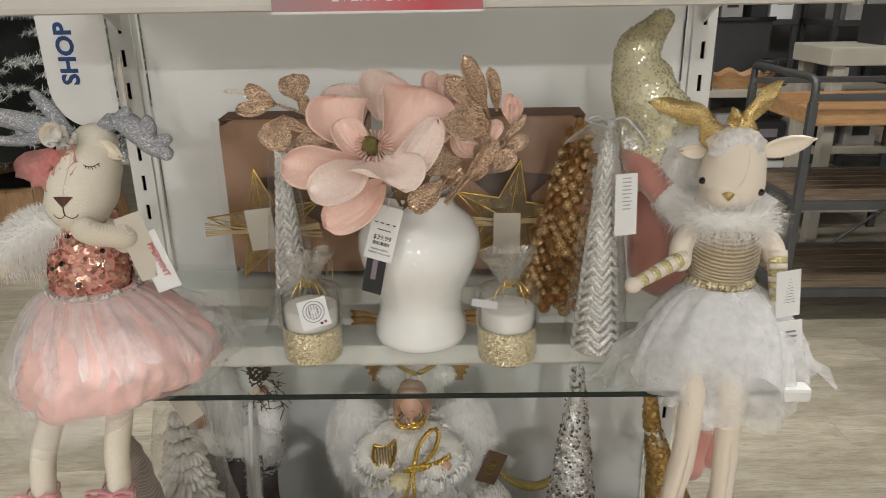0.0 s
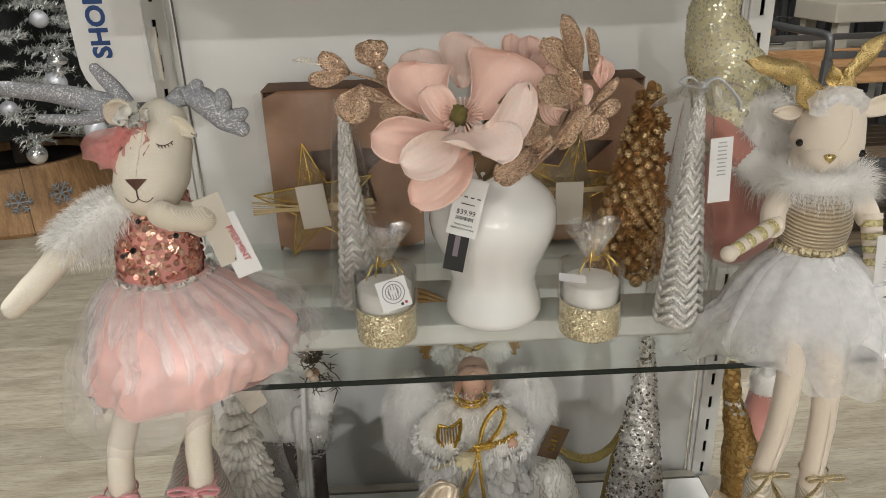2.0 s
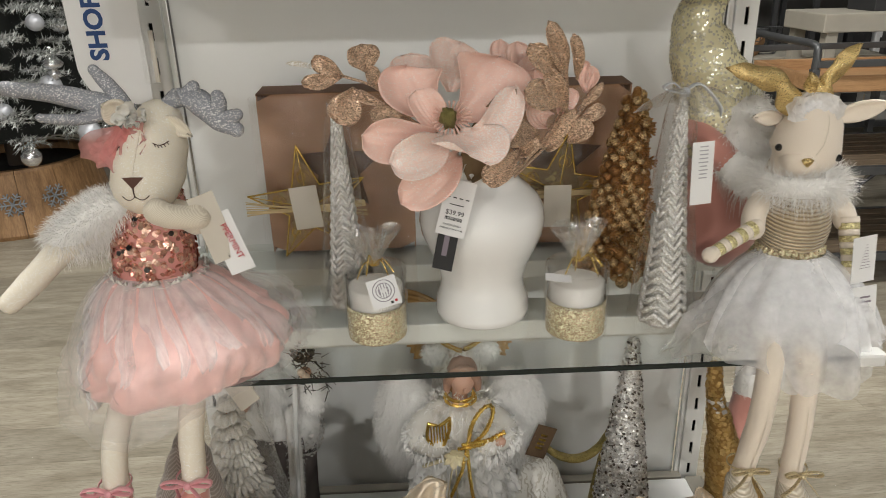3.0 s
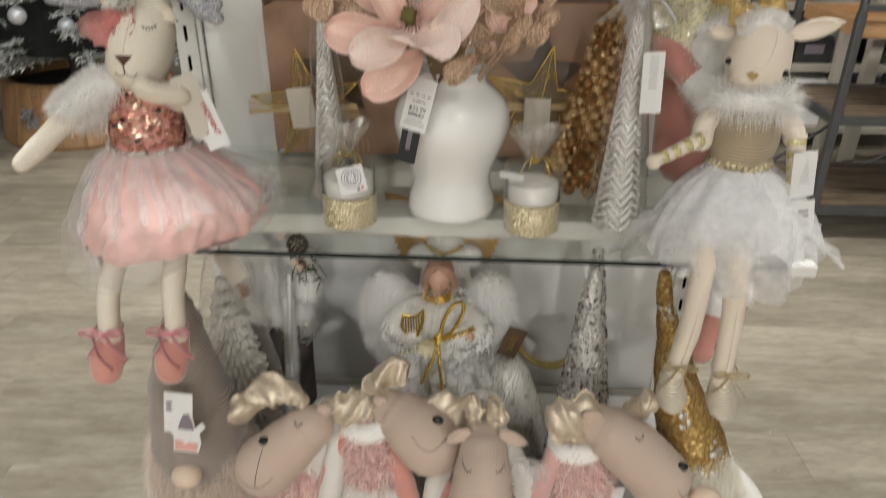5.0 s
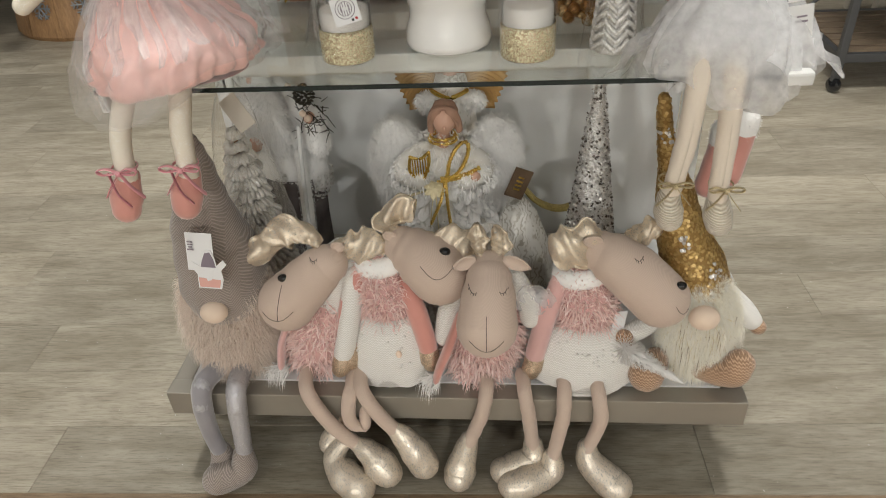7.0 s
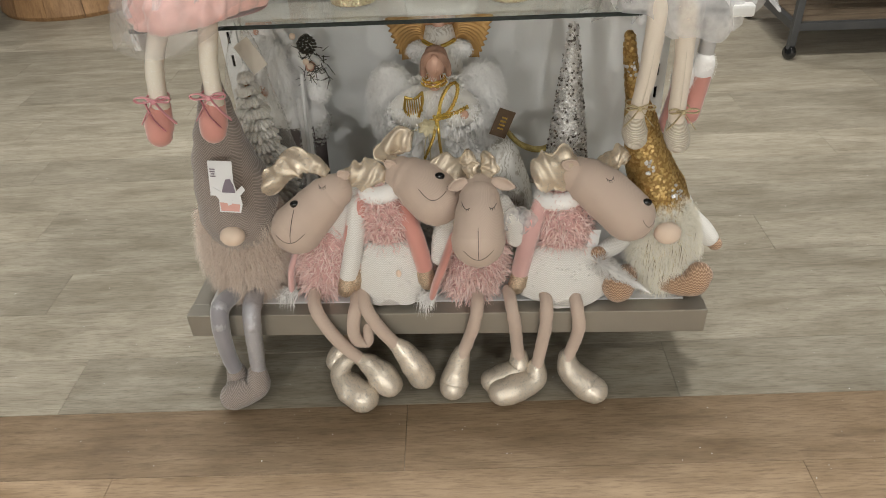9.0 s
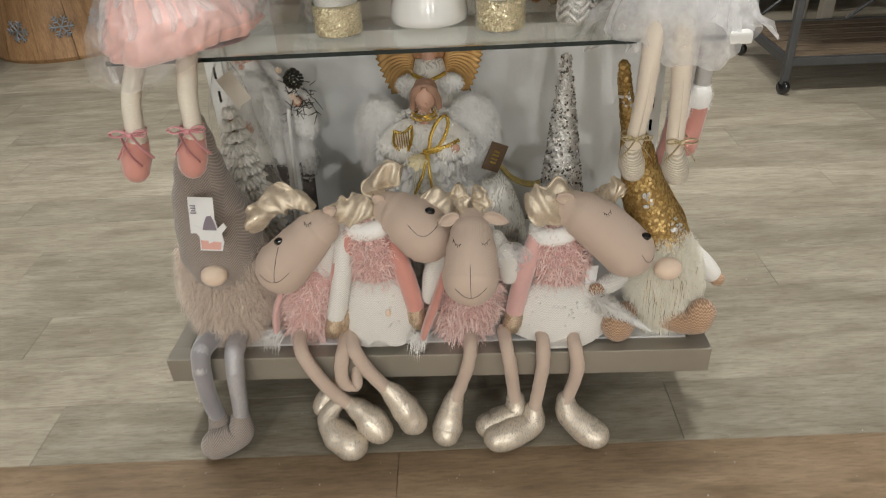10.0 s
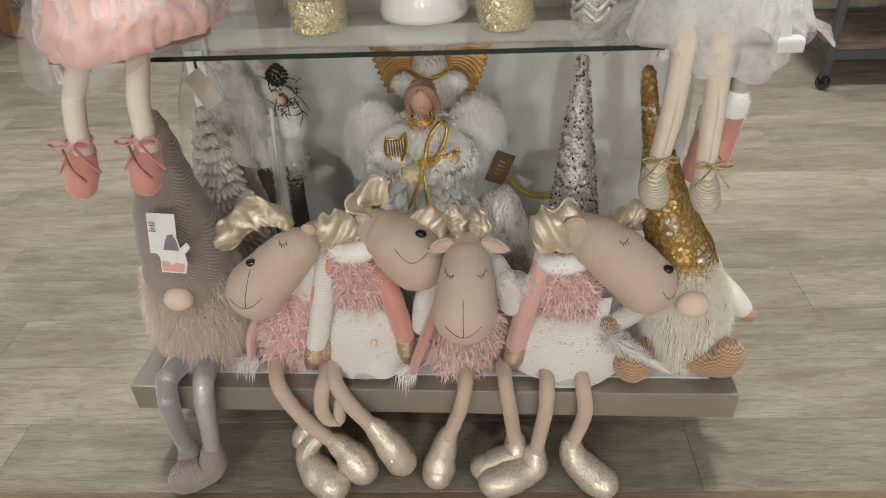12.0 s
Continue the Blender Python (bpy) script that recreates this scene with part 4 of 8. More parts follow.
part("leaf", spread((-0.179, 0.705, 1.035), (-0.216, 0.710, 1.047), (-0.242, 0.712, 1.050), 0.006, 0.001, 5.0, 0.0006, 0.001, 6, 10), SILVERLEAF, bq, "thin silvery twig leaf")
for pts, r in (([(0.0, 0.735, 0.90), (0.029, 0.690, 0.949), (0.059, 0.680, 1.003), (0.055, 0.660, 1.036)], 0.0017), ([(0.005, 0.735, 0.90), (0.036, 0.690, 0.949), (0.069, 0.690, 0.980), (0.097, 0.690, 1.018)], 0.0017), ([(0.0, 0.735, 0.895), (0.016, 0.700, 0.938), (-0.015, 0.680, 0.931)], 0.0017),
               ([(-0.03, 0.735, 0.90), (-0.045, 0.715, 0.95), (-0.062, 0.672, 0.985)], 0.004), ([(-0.02, 0.745, 0.9), (-0.005, 0.75, 0.97), (0.011, 0.745, 1.015)], 0.0028),
               ([(-0.035, 0.74, 0.90), (-0.07, 0.71, 0.96), (-0.112, 0.670, 0.996), (-0.138, 0.690, 1.022), (-0.181, 0.700, 1.037)], 0.0016), ([(-0.138, 0.690, 1.020), (-0.153, 0.700, 1.030), (-0.155, 0.700, 1.054)], 0.0014)):
    part("stem", Shape().tube(pts, r, 7), BROWNLEAF if r > 0.0025 else ROSEGLIT, bq)


def candle(x, y, tag):
    th = thing("candle", (x, y, GZ), "white candle in gold beaded glass, cellophane wrapped" + (" with paper label" if tag else ""), "candle", "wrapped candles")
    z = GZ
    part("jar", Shape().lathe([(0.0, 0.0008), (0.033, 0.0008), (0.0352, 0.004), (0.0355, 0.083), (0.0345, 0.0835), (0.0338, 0.082), (0.0338, 0.010), (0.0, 0.009)], (x, y, z), 32), JAR, th, "clear glass jar")
    part("bead_band", Shape().lathe([(0.0358, 0.003), (0.0364, 0.006), (0.0364, 0.040), (0.0358, 0.047), (0.0355, 0.046), (0.0355, 0.003)], (x, y, z), 40, cap=False), CHAMPAGNE, th, "champagne bead band")
    part("wax", Shape().lathe([(0.0, 0.011), (0.0334, 0.011), (0.0334, 0.068), (0.0300, 0.070), (0.0, 0.069)], (x, y, z), 28), WAX, th)
    s = Shape()

    def wrap(u, v):
        a = TAU * u
        if v < 0.62:
            r, h = 0.0385 + 0.0014 * noise.noise(Vector((math.cos(a) * 3, math.sin(a) * 3, v * 7))), v / 0.62 * 0.088
        elif v < 0.8:
            k = (v - 0.62) / 0.18
            r, h = 0.038 * (1 - k) + 0.006, 0.088 + 0.008 * k
        else:
            k = (v - 0.8) / 0.2
            r, h = 0.006 + 0.016 * k * (1 + 0.5 * math.sin(a * 5)), 0.096 + 0.045 * k
        return Vector((x + r * math.cos(a), y + r * math.sin(a), z + 0.001 + h))
    s.sheet(wrap, 36, 20, 0, True)
    part("wrap", s, CELLO, th, "crinkled clear cellophane wrap")

    def tuft(u, v):
        a = TAU * u
        r = 0.0065 + 0.02 * v * (1 + 0.45 * math.sin(a * 4 + 1)) + 0.002 * noise.noise(Vector((a, v * 4, x * 9)))
        return Vector((x + r * math.cos(a), y + r * 0.7 * math.sin(a), z + 0.097 + 0.042 * v + 0.006 * v * math.sin(a * 3)))
    part("wrap_tuft", Shape().sheet(tuft, 30, 8, 0, True), FRILL, th, "gathered cellophane tuft")
    s = Shape()
    for a in range(4):
        s.tube([(x, y - 0.008, z + 0.096), (x + 0.012 * math.cos(a * 1.9), y - 0.016, z + 0.108 + 0.006 * math.sin(a * 2)), (x + 0.024 * math.cos(a * 1.9), y - 0.022, z + 0.094 - 0.004 * a)], 0.0008, 5)
    s.lathe([(0.0065, -0.001), (0.0075, 0.0), (0.0065, 0.001)], (x, y, z + 0.096), 14, cap=False)
    part("gold_tie", s, GOLD, th, "gold wire tie")
    if tag:
        f = (x + 0.013, y - 0.044, z + 0.078)
        tag_plate(th, "paper_label", f, 0.034, 0.034, CARD, -14, 4, -24, label="white paper label with round stamp")
        m = pose(*f) @ plate_frame(-24, 4, -14).to_4x4()
        s = Shape()
        for r in (0.0125, 0.0088):
            ring = [m @ Vector((r * math.cos(TAU * i / 28), -0.0008, 0.002 + r * math.sin(TAU * i / 28))) for i in range(29)]
            s.tube(ring, 0.0004, 4, 1, round_ends=False)
        for i in range(10):
            a = TAU * i / 10
            s.outline(rect(0.0008, 0.006), m @ Vector((0.0055 * math.cos(a), -0.0008, 0.002 + 0.0055 * math.sin(a))), 0.0003, plate_frame(-24, 4, -14))
        part("stamp", s, GREYINK, th)
        tag_plate(th, "red_mark", m @ Vector((0.011, -0.0008, -0.0125)), 0.003, 0.003, REDINK, -14, 4, -24)
        tag_plate(th, "dark_mark", m @ Vector((0.006, -0.0008, -0.0135)), 0.003, 0.003, INK, -14, 4, -24)
    else:
        tag_plate(th, "paper_label", (x - 0.03, y - 0.036, z + 0.088), 0.03, 0.012, CARD, 18, 10, -70, label="white paper label")
    return th


candle(-0.160, 0.698, True)
candle(0.084, 0.690, False)


def braided_tree(x, y, h, r0, bow, yaw):
    th = thing("braided_cone_tree", (x, y, GZ), "silver glitter braided cone tree in cellophane" + (" tied with a grey ribbon" if bow else ""), "decoration", "braided cone trees")
    core = Shape().lathe([(r0 * 0.8, 0.0), (r0 * 0.8, 0.004), (0.004, h), (0.0, h + 0.002)], (x, y, GZ), 20)
    part("core", core, SILVER, th)
    s = Shape()
    rows = int(h / 0.0125)
    for k in range(rows):
        z = 0.006 + k * (h - 0.012) / rows
        r = r0 * (1 - z / h * 0.86)
        n = 5
        for q in range(n):
            a = TAU * q / n + yaw
            for sg in (-1, 1):
                da = TAU / n * 0.26
                p0 = Vector((x + (r * 0.98) * math.cos(a), y + (r * 0.98) * math.sin(a), GZ + z))
                p1 = Vector((x + r * 0.9 * math.cos(a + sg * da * 2), y + r * 0.9 * math.sin(a + sg * da * 2), GZ + z + 0.012))
                s.tube([p0, (p0 + p1) / 2 + Vector((math.cos(a), math.sin(a), 0)) * r * 0.1, p1], [0.0032 * (0.5 + r / r0 * 0.6)] * 3, 6, 2)
    part("braid", s, SILVER, th, "chevron braid of glittered cord", kind="stuff")

    def wrap(u, v):
        a = TAU * u
        z = v * (h + 0.01)
        r = r0 * 1.35 * (1 - v * 0.72) + 0.003 + 0.003 * noise.noise(Vector((math.cos(a) * 2, math.sin(a) * 2, v * 9)))
        if v > 0.93:
            r *= 0.8
        return Vector((x + r * math.cos(a), y + r * math.sin(a), GZ + 0.002 + z))
    part("wrap", Shape().sheet(wrap, 28, 22, 0, True), CELLO, th, "clear cellophane wrap")
    top_at = Vector((x, y, GZ + h + 0.004))
    if bow:
        def frill(u, v):
            a = TAU * u
            r = 0.005 + 0.05 * v * (0.8 + 0.4 * math.sin(a * 3 + 1))
            return top_at + Vector((r * math.cos(a), r * math.sin(a) * 0.6, 0.005 + 0.012 * v * math.sin(a * 2) - 0.02 * v * v))
        part("wrap_frill", Shape().sheet(frill, 36, 8, 0, True), FRILL, th, "gathered cellophane frill")
        s = Shape()
        s.tube([top_at, top_at + Vector((-0.016, -0.01, 0.012)), top_at + Vector((-0.026, -0.01, 0.006)), top_at + Vector((-0.004, -0.012, 0.0))], 0.004, 8, 5, 0.3, (0, 1, 0))
        s.tube([top_at, top_at + Vector((0.014, -0.012, 0.010)), top_at + Vector((0.036, -0.014, -0.012)), top_at + Vector((0.040, -0.014, -0.024))], [0.004, 0.005, 0.006, 0.003], 8, 5, 0.3, (0, 1, 0))
        s.ball(top_at + Vector((0, -0.006, 0)), 0.006)
        part("ribbon_bow", s, RIBBONGREY, th, "grey satin ribbon bow")
        tag_plate(th, "hang_tag", (0.215, 0.672, 0.922), 0.026, 0.072, CARD, -2, 8, -2, label="white folded hang tag")
        bars(th, (0.215, 0.672, 0.935), 0.014, 0.04, 9, PALEINK, -2, 8, -2, "print_bar", 0.3)
        bars(th, (0.215, 0.672, 0.898), 0.018, 0.018, 2, PALEINK, -2, 8, -2, "brand_bar", 0.45)
    else:
        s = Shape()

        def frill(u, v):
            a = TAU * u
            r = 0.034 + 0.012 * v * (0.8 + 0.6 * math.sin(a * 4))
            return Vector((x + 0.01 + r * math.cos(a), y - 0.01 + r * math.sin(a), GZ + 0.055 - 0.05 * v + 0.006 * math.sin(a * 5)))
        part("wrap_fold", s.sheet(frill, 36, 8, 0, True), FRILL, th, "bunched cellophane")
    return th


braided_tree(-0.202, 0.790, 0.262, 0.026, False, 0.3)
braided_tree(0.197, 0.706, 0.283, 0.029, True, 0.94)

# gold berry tree
bt = thing("berry_cone_tree", (0.160, 0.850, GZ), "bronze glitter berry cone tree with tiny pine cones", "decoration")
part("core", Shape().tube([(0.168, 0.850, GZ + 0.034), (0.174, 0.850, GZ + 0.10), (0.190, 0.850, GZ + 0.265)], [0.034, 0.032, 0.006], 16, 5), BRONZE, bt)
BERRY = [[mesh_of("berry", Shape().ball((0, 0, 0), r, None, 12, 8), m, True, Vector((0, 0, 0))) for r in (0.0068, 0.0080, 0.0092, 0.0058)] for m in (GOLDGLIT, BRONZE)]
for k in range(250):
    v = (k + 0.5) / 250
    v = 1 - math.sqrt(1 - v * 0.985)
    a = k * 2.39996
    r = 0.045 * (1 - v) + 0.006
    ob = new("berry", rnd.choice(BERRY[1 if rnd.random() < 0.25 else 0]))
    ob.parent = bt
    place = Vector((0.168 + 0.024 * v + r * math.cos(a), 0.850 + r * math.sin(a), GZ + 0.010 + v * 0.285))
    ob.matrix_basis = Matrix.Translation(place - ORIGIN[bt])
for k in range(16):
    v, a = rnd.uniform(0.05, 0.85), rnd.uniform(math.pi, TAU)
    r = 0.052 * (1 - v) + 0.008
    c = Vector((0.168 + 0.024 * v + r * math.cos(a), 0.850 + r * math.sin(a), GZ + 0.01 + v * 0.26))
    s = Shape()
    for q in range(14):
        w = q * 2.4
        s.tube([c, c + Vector((math.cos(w) * 0.009, -0.004 - 0.003 * (q % 3), math.sin(w) * 0.009))], [0.0022, 0.0012], 5, 1)
    part("pine_cone", s, BRONZE, bt, "small bronze pine cone")


def gift_box(x0, x1, lab):
    y0, y1, z1 = 0.988, 1.046, GZ + 0.252
    xc, w, h = (x0 + x1) / 2, x1 - x0, 0.252
    th = thing("gift_box", (xc, 1.017, GZ), lab, "box", "kraft boxes")
    star = []
    for i in range(10):
        r = 0.075 if i % 2 == 0 else 0.034
        a = radians(90 + 36 * i)
        star.append((r * math.cos(a), r * math.sin(a)))
    s = Shape()
    n = 40
    outer, inner = [], []
    for i in range(n):
        a = TAU * i / n + radians(90)
        c, sn = math.cos(a), math.sin(a)
        k = min((w / 2) / max(abs(c), 1e-6), (h / 2) / max(abs(sn), 1e-6))
        outer.append(Vector((xc + c * k, y0, GZ + h / 2 + sn * k)))
        pos = (i / n) * 10
        j = int(pos)
        f = pos - j
        p, q = star[j % 10], star[(j + 1) % 10]
        inner.append(Vector((xc + p[0] + (q[0] - p[0]) * f, y0, GZ + h / 2 + 0.01 + p[1] + (q[1] - p[1]) * f)))
    s.add(outer + inner, [(i, (i + 1) % n, n + (i + 1) % n, n + i) for i in range(n)])
    s.add([p + Vector((0, 0.0015, 0)) for p in outer] + [p + Vector((0, 0.0015, 0)) for p in inner], [(n + i, n + (i + 1) % n, (i + 1) % n, i) for i in range(n)])
    s.add([p for p in inner] + [p + Vector((0, 0.0015, 0)) for p in inner], [(i, (i + 1) % n, n + (i + 1) % n, n + i) for i in range(n)])
    part("front_panel", s, KRAFT, th, "kraft front with a star cut out", False)
    # back sheet darkened to paint the shade seen through the star
    part("inside", Shape().slab((xc, y0 + 0.034, GZ + h / 2), (w - 0.004, 0.002, h - 0.004)), KRAFTSHADE, th, "", False)
    for x in (x0 + 0.001, x1 - 0.001):
        part("side_panel", Shape().slab((x, (y0 + y1) / 2 + 0.001, GZ + h / 2), (0.002, y1 - y0 - 0.003, h)), KRAFT, th, "", False)
    part("lid_flap", Shape().slab((xc, (y0 + y1) / 2, GZ + h + 0.0015), (w, y1 - y0, 0.002), 0, (3, 0, 0)), KRAFTSHADE, th, "dark top flap", False)
    part("clear_sleeve", Shape().slab((xc, y0 - 0.006, GZ + h / 2 - 0.002), (w + 0.02, 0.0008, h)), ACETATE, th, "clear acetate sleeve", False)
    return th


gift_box(-0.342, -0.112, "brown kraft gift box with a star cut-out")
gift_box(0.000, 0.224, "brown kraft gift box behind the vase")


def wire_star(cx, cz, y, turn, tag_at):
    th = thing("wire_star", (cx, y, GZ), "gold wire star ornament with raffia and a blank tag", "decoration", "wire stars")
    s, net, pts = Shape(), Shape(), []
    for i in range(10):
        r = 0.092 if i % 2 == 0 else 0.036
        a = radians(90 + 36 * i + turn)
        pts.append(Vector((cx + r * math.cos(a), y, cz + r * math.sin(a))))
    for i in range(10):
        s.tube([pts[i], pts[(i + 1) % 10]], 0.0013, 6, 1)
    c = Vector((cx, y - 0.012, cz))
    for i in range(0, 10, 2):
        s.tube([c, pts[i]], 0.0008, 5, 1)
        d = (pts[i] - c) * 0.5
        for sg in (-1, 1):
            o = c + d
            sp = [o + Vector((math.cos(w * 1.1) * 0.012 * (1 - w / 9), 0, math.sin(w * 1.1) * sg * 0.012 * (1 - w / 9))) for w in range(8)]
            s.tube(sp, 0.0006, 4, 2)
    for i in range(10):
        net.add([c, pts[i], pts[(i + 1) % 10]], [(0, 1, 2)])
    part("wire_frame", s, GOLD, th, "gold wire frame")
    part("mesh_fill", net, GOLDNET, th, "sheer gold mesh", False)
    s = Shape()
    for i in range(14):
        a = rnd.uniform(-0.12, 0.12)
        s.tube([(cx - 0.09, y - 0.018, cz + 0.004 * i / 14 + a * 0.08), (cx, y - 0.02, cz + rnd.uniform(-0.004, 0.004)), (cx + 0.085 + 0.02 * a, y - 0.018, cz - a * 0.1)], 0.0008, 4, 3)
    for i in range(5):
        s.tube([(cx + 0.06 + i * 0.008, y - 0.02, cz - 0.03 - i * 0.004), (cx + 0.068 + i * 0.008, y - 0.022, cz - 0.05), (cx + 0.062 + i * 0.009, y - 0.02, cz - 0.07 - i * 0.002)], 0.0007, 4, 3)
    part("raffia", s, plain("raffia", (0.62, 0.48, 0.26), 0.6, vary=0.25), th, "natural raffia strands", kind="stuff")
    tag_plate(th, "blank_tag", tag_at, 0.040, 0.064, BEIGECARD, -6 if tag_at[0] < 0 else 0, 0, 0, label="blank ivory paper tag")
    return th


wire_star(-0.268, GZ + 0.095, 0.935, 8, (-0.268, 0.90, 0.823))
wire_star(0.105, GZ + 0.105, 0.935, -10, (0.099, 0.90, 0.812))


# ---- soft toys: shared pieces ----
def eyelid(shape, face, cx, cz, w=0.009, lash=4, flip=1, drop=0.0025):
    """A stitched closed eye: a shallow bow with lashes below."""
    shape.line_on(face, [(cx - w / 2 + w * i / 6, cz - drop * math.sin(math.pi * i / 6)) for i in range(7)], 0.0005)
    for i in range(lash):
        x = cx - w * 0.4 + w * 0.8 * i / max(1, lash - 1)
        z = cz - drop * math.sin(math.pi * (x - cx + w / 2) / w)
        shape.line_on(face, [(x, z), (x + flip * 0.0012, z - 0.0028)], 0.00045)


def smile(shape, face, cx, cz, w, drop, slope=0.0):
    shape.line_on(face, [(cx - w / 2 + w * i / 10, cz + slope * (i / 10 - 0.5) - drop * math.sin(math.pi * i / 10)) for i in range(11)], 0.00045)


def bow_at(c, size, tails=1.4, lean=0.0):
    """A tied ribbon: two loops, a knot and two tails."""
    c = Vector(c)
    s = Shape()
    for sg in (-1, 1):
        s.tube([c, c + Vector((sg * size * 0.5, -0.003, size * 0.30)), c + Vector((sg * size, -0.004, size * 0.22)), c + Vector((sg * size * 0.8, -0.002, -size * 0.05)), c], size * 0.13, 8, 4, 0.28, (0, 1, 0))
        s.tube([c, c + Vector((sg * size * 0.5, -0.005, -size * 0.5 * tails)), c + Vector((sg * size * (0.95 + lean * sg), -0.003, -size * tails))], [size * 0.11, size * 0.13, size * 0.14], 8, 4, 0.25, (0, 1, 0))
    s.ball(c + Vector((0, -0.003, 0)), (size * 0.16, size * 0.12, size * 0.16))
    return s


def skirt(cx, cy, z0, z1, r0, r1, sx=1.0, sy=0.8, folds=14, depth=0.1, puff=0.0, hem=0.006, dx=0.0, dy=0.0, seed=0, n=96, m=18, thick=0.0, power=0.7):
    """A gathered skirt from the waist at z0 to the hem at z1."""
    def fn(u, v):
        a = TAU * u
        wob = noise.noise(Vector((math.cos(a) * 2.3 + seed, math.sin(a) * 2.3, v * 1.3)))
        r = r0 + (r1 - r0) * v ** power + puff * math.sin(math.pi * min(1, v * 1.02)) * 0.9
        r *= 1 + depth * (0.25 + v * 0.75) * (0.55 * math.sin(folds * a + 2.5 * wob + seed) + 0.8 * wob)
        z = z0 + (z1 - z0) * v + hem * v * math.sin(3 * a + seed + 2 * wob)
        return Vector((cx + dx * v + r * sx * math.cos(a), cy + dy * v + r * sy * math.sin(a), z))
    return Shape().sheet(fn, n, m, thick, True)


def soft(name, pts, radii, material, parent, label="", n=14, steps=5, flat=1.0, side=(1, 0, 0), lump=0.05):
    s = Shape().tube(pts, radii, n, steps, flat, side, True, lump)
    part(name, s, material, parent, label)
    return s


def lobed(s, base, tip, width, up, seed, puff=0.007, scallop=0.22):
    """A stuffed cloth antler: a flat palm with scalloped sides and creases."""
    base, tip, up = Vector(base), Vector(tip), Vector(up)
    d = (tip - base).normalized()
    ln = (tip - base).length
    side = d.cross(up).normalized()
    nr = side.cross(d).normalized()
    rings, n, m = [], 20, 22
    for j in range(m + 1):
        v = j / m
        env = math.sin(math.pi * (0.06 + 0.90 * v ** 0.8)) ** 0.55
        ring = []
        for q in range(n):
            w = TAU * q / n
            sd = math.cos(w)
            scal = 1 + scallop * math.sin(v * 9.5 + (1.2 if sd > 0 else 0) + seed) * (0.3 + 0.7 * v)
            x = sd * width * 0.5 * env * scal
            thick = puff * (1 - abs(sd) ** 3 * 0.6) * env
            cr = 0.0045 * noise.noise(Vector((sd * 1.2, v * 3, seed))) + 0.0022 * math.sin(v * 6 + sd * 2 + seed)
            ring.append(base + d * ln * v * (1.0 - 0.10 * abs(sd)) + side * x + nr * (math.sin(w) * thick + cr))
        rings.append(ring)
    s.rings(rings)


def ear_of(base, tip, width, parent, material, up=(0, -1, 0), name="ear"):
    return part(name, petal(base, tip, width, 0.006, -0.003, up, 8, 9, 0.003, 0.9), material, parent)


# ---- pink ballerina reindeer on the shelf edge ----
pd = thing("plush_reindeer", (-0.37, 0.62, GZ), "cream plush reindeer in rose sequin top and pink tulle skirt", "plush toy", "plush reindeer on the shelf")
head = Shape().tube([(-0.363, 0.640, 1.004), (-0.367, 0.632, 0.985), (-0.374, 0.622, 0.962), (-0.378, 0.617, 0.950)], [0.024, 0.032, 0.036, 0.034], 22, 6, 1.0, (1, 0, 0), True)
part("head", head, CREAMGLIT, pd, "cream cloth head with fine sparkle")
s = Shape()
s.add([(-0.3885, head.front(-0.3885, 0.9625) - 0.0012, 0.9625), (-0.367, head.front(-0.367, 0.9625) - 0.0012, 0.9625), (-0.378, head.front(-0.378, 0.953) - 0.0016, 0.952), (-0.378, head.front(-0.378, 0.9625) - 0.002, 0.9635)], [(0, 2, 3), (3, 2, 1)])
part("nose", s, plain("brown_felt", (0.10, 0.045, 0.03), 0.8), pd, "brown felt triangle nose", False)
BROWNTHREAD = plain("brown_thread", (0.07, 0.035, 0.025), 0.8)
s = Shape().line_on(head, [(-0.378, 0.953), (-0.378, 0.944)], 0.0007)
smile(s, head, -0.3845, 0.944, 0.013, 0.004)
smile(s, head, -0.3715, 0.944, 0.013, 0.004)
part("stitched_mouth", s, BROWNTHREAD, pd, "brown embroidered mouth")
for ex in (-0.3965, -0.352):
    s = Shape()
    eyelid(s, head, ex, 0.992 if ex > -0.37 else 0.990, 0.013, 5, -1 if ex < -0.37 else 1)
    part("stitched_eye", s, BROWNTHREAD, pd, "brown embroidered closed eye")
part("face_seam", Shape().line_on(head, [(-0.369, 1.02), (-0.371, 1.0), (-0.374, 0.98), (-0.377, 0.965)], 0.0004), CREAMCLOTH, pd)
ear_of((-0.392, 0.632, 1.012), (-0.410, 0.622, 1.026), 0.030, pd, CREAMCLOTH)
ear_of((-0.352, 0.625, 1.012), (-0.326, 0.618, 0.993), 0.018, pd, CREAMCLOTH)
for pts, rr in (
        ([(-0.392, 0.645, 1.018), (-0.425, 0.650, 1.024), (-0.462, 0.648, 1.034), (-0.505, 0.640, 1.042)], [0.008, 0.012, 0.011, 0.010]),
        ([(-0.412, 0.650, 1.018), (-0.440, 0.640, 1.010), (-0.474, 0.632, 1.014)], [0.009, 0.008, 0.006]),
        ([(-0.398, 0.650, 1.022), (-0.412, 0.655, 1.040), (-0.424, 0.655, 1.056)], [0.008, 0.008, 0.006])):
    soft("antler", pts, rr, SILVERGLIT, pd, "silver glitter antler", 12, 5, 0.7, lump=0.12)
s = Shape()
s.tube([(-0.358, 0.640, 1.020), (-0.335, 0.640, 1.030), (-0.318, 0.635, 1.024), (-0.300, 0.632, 1.008), (-0.284, 0.630, 0.997)], [0.005, 0.011, 0.013, 0.012, 0.008], 12, 5, 0.7, (1, 0, 0), True, 0.15)
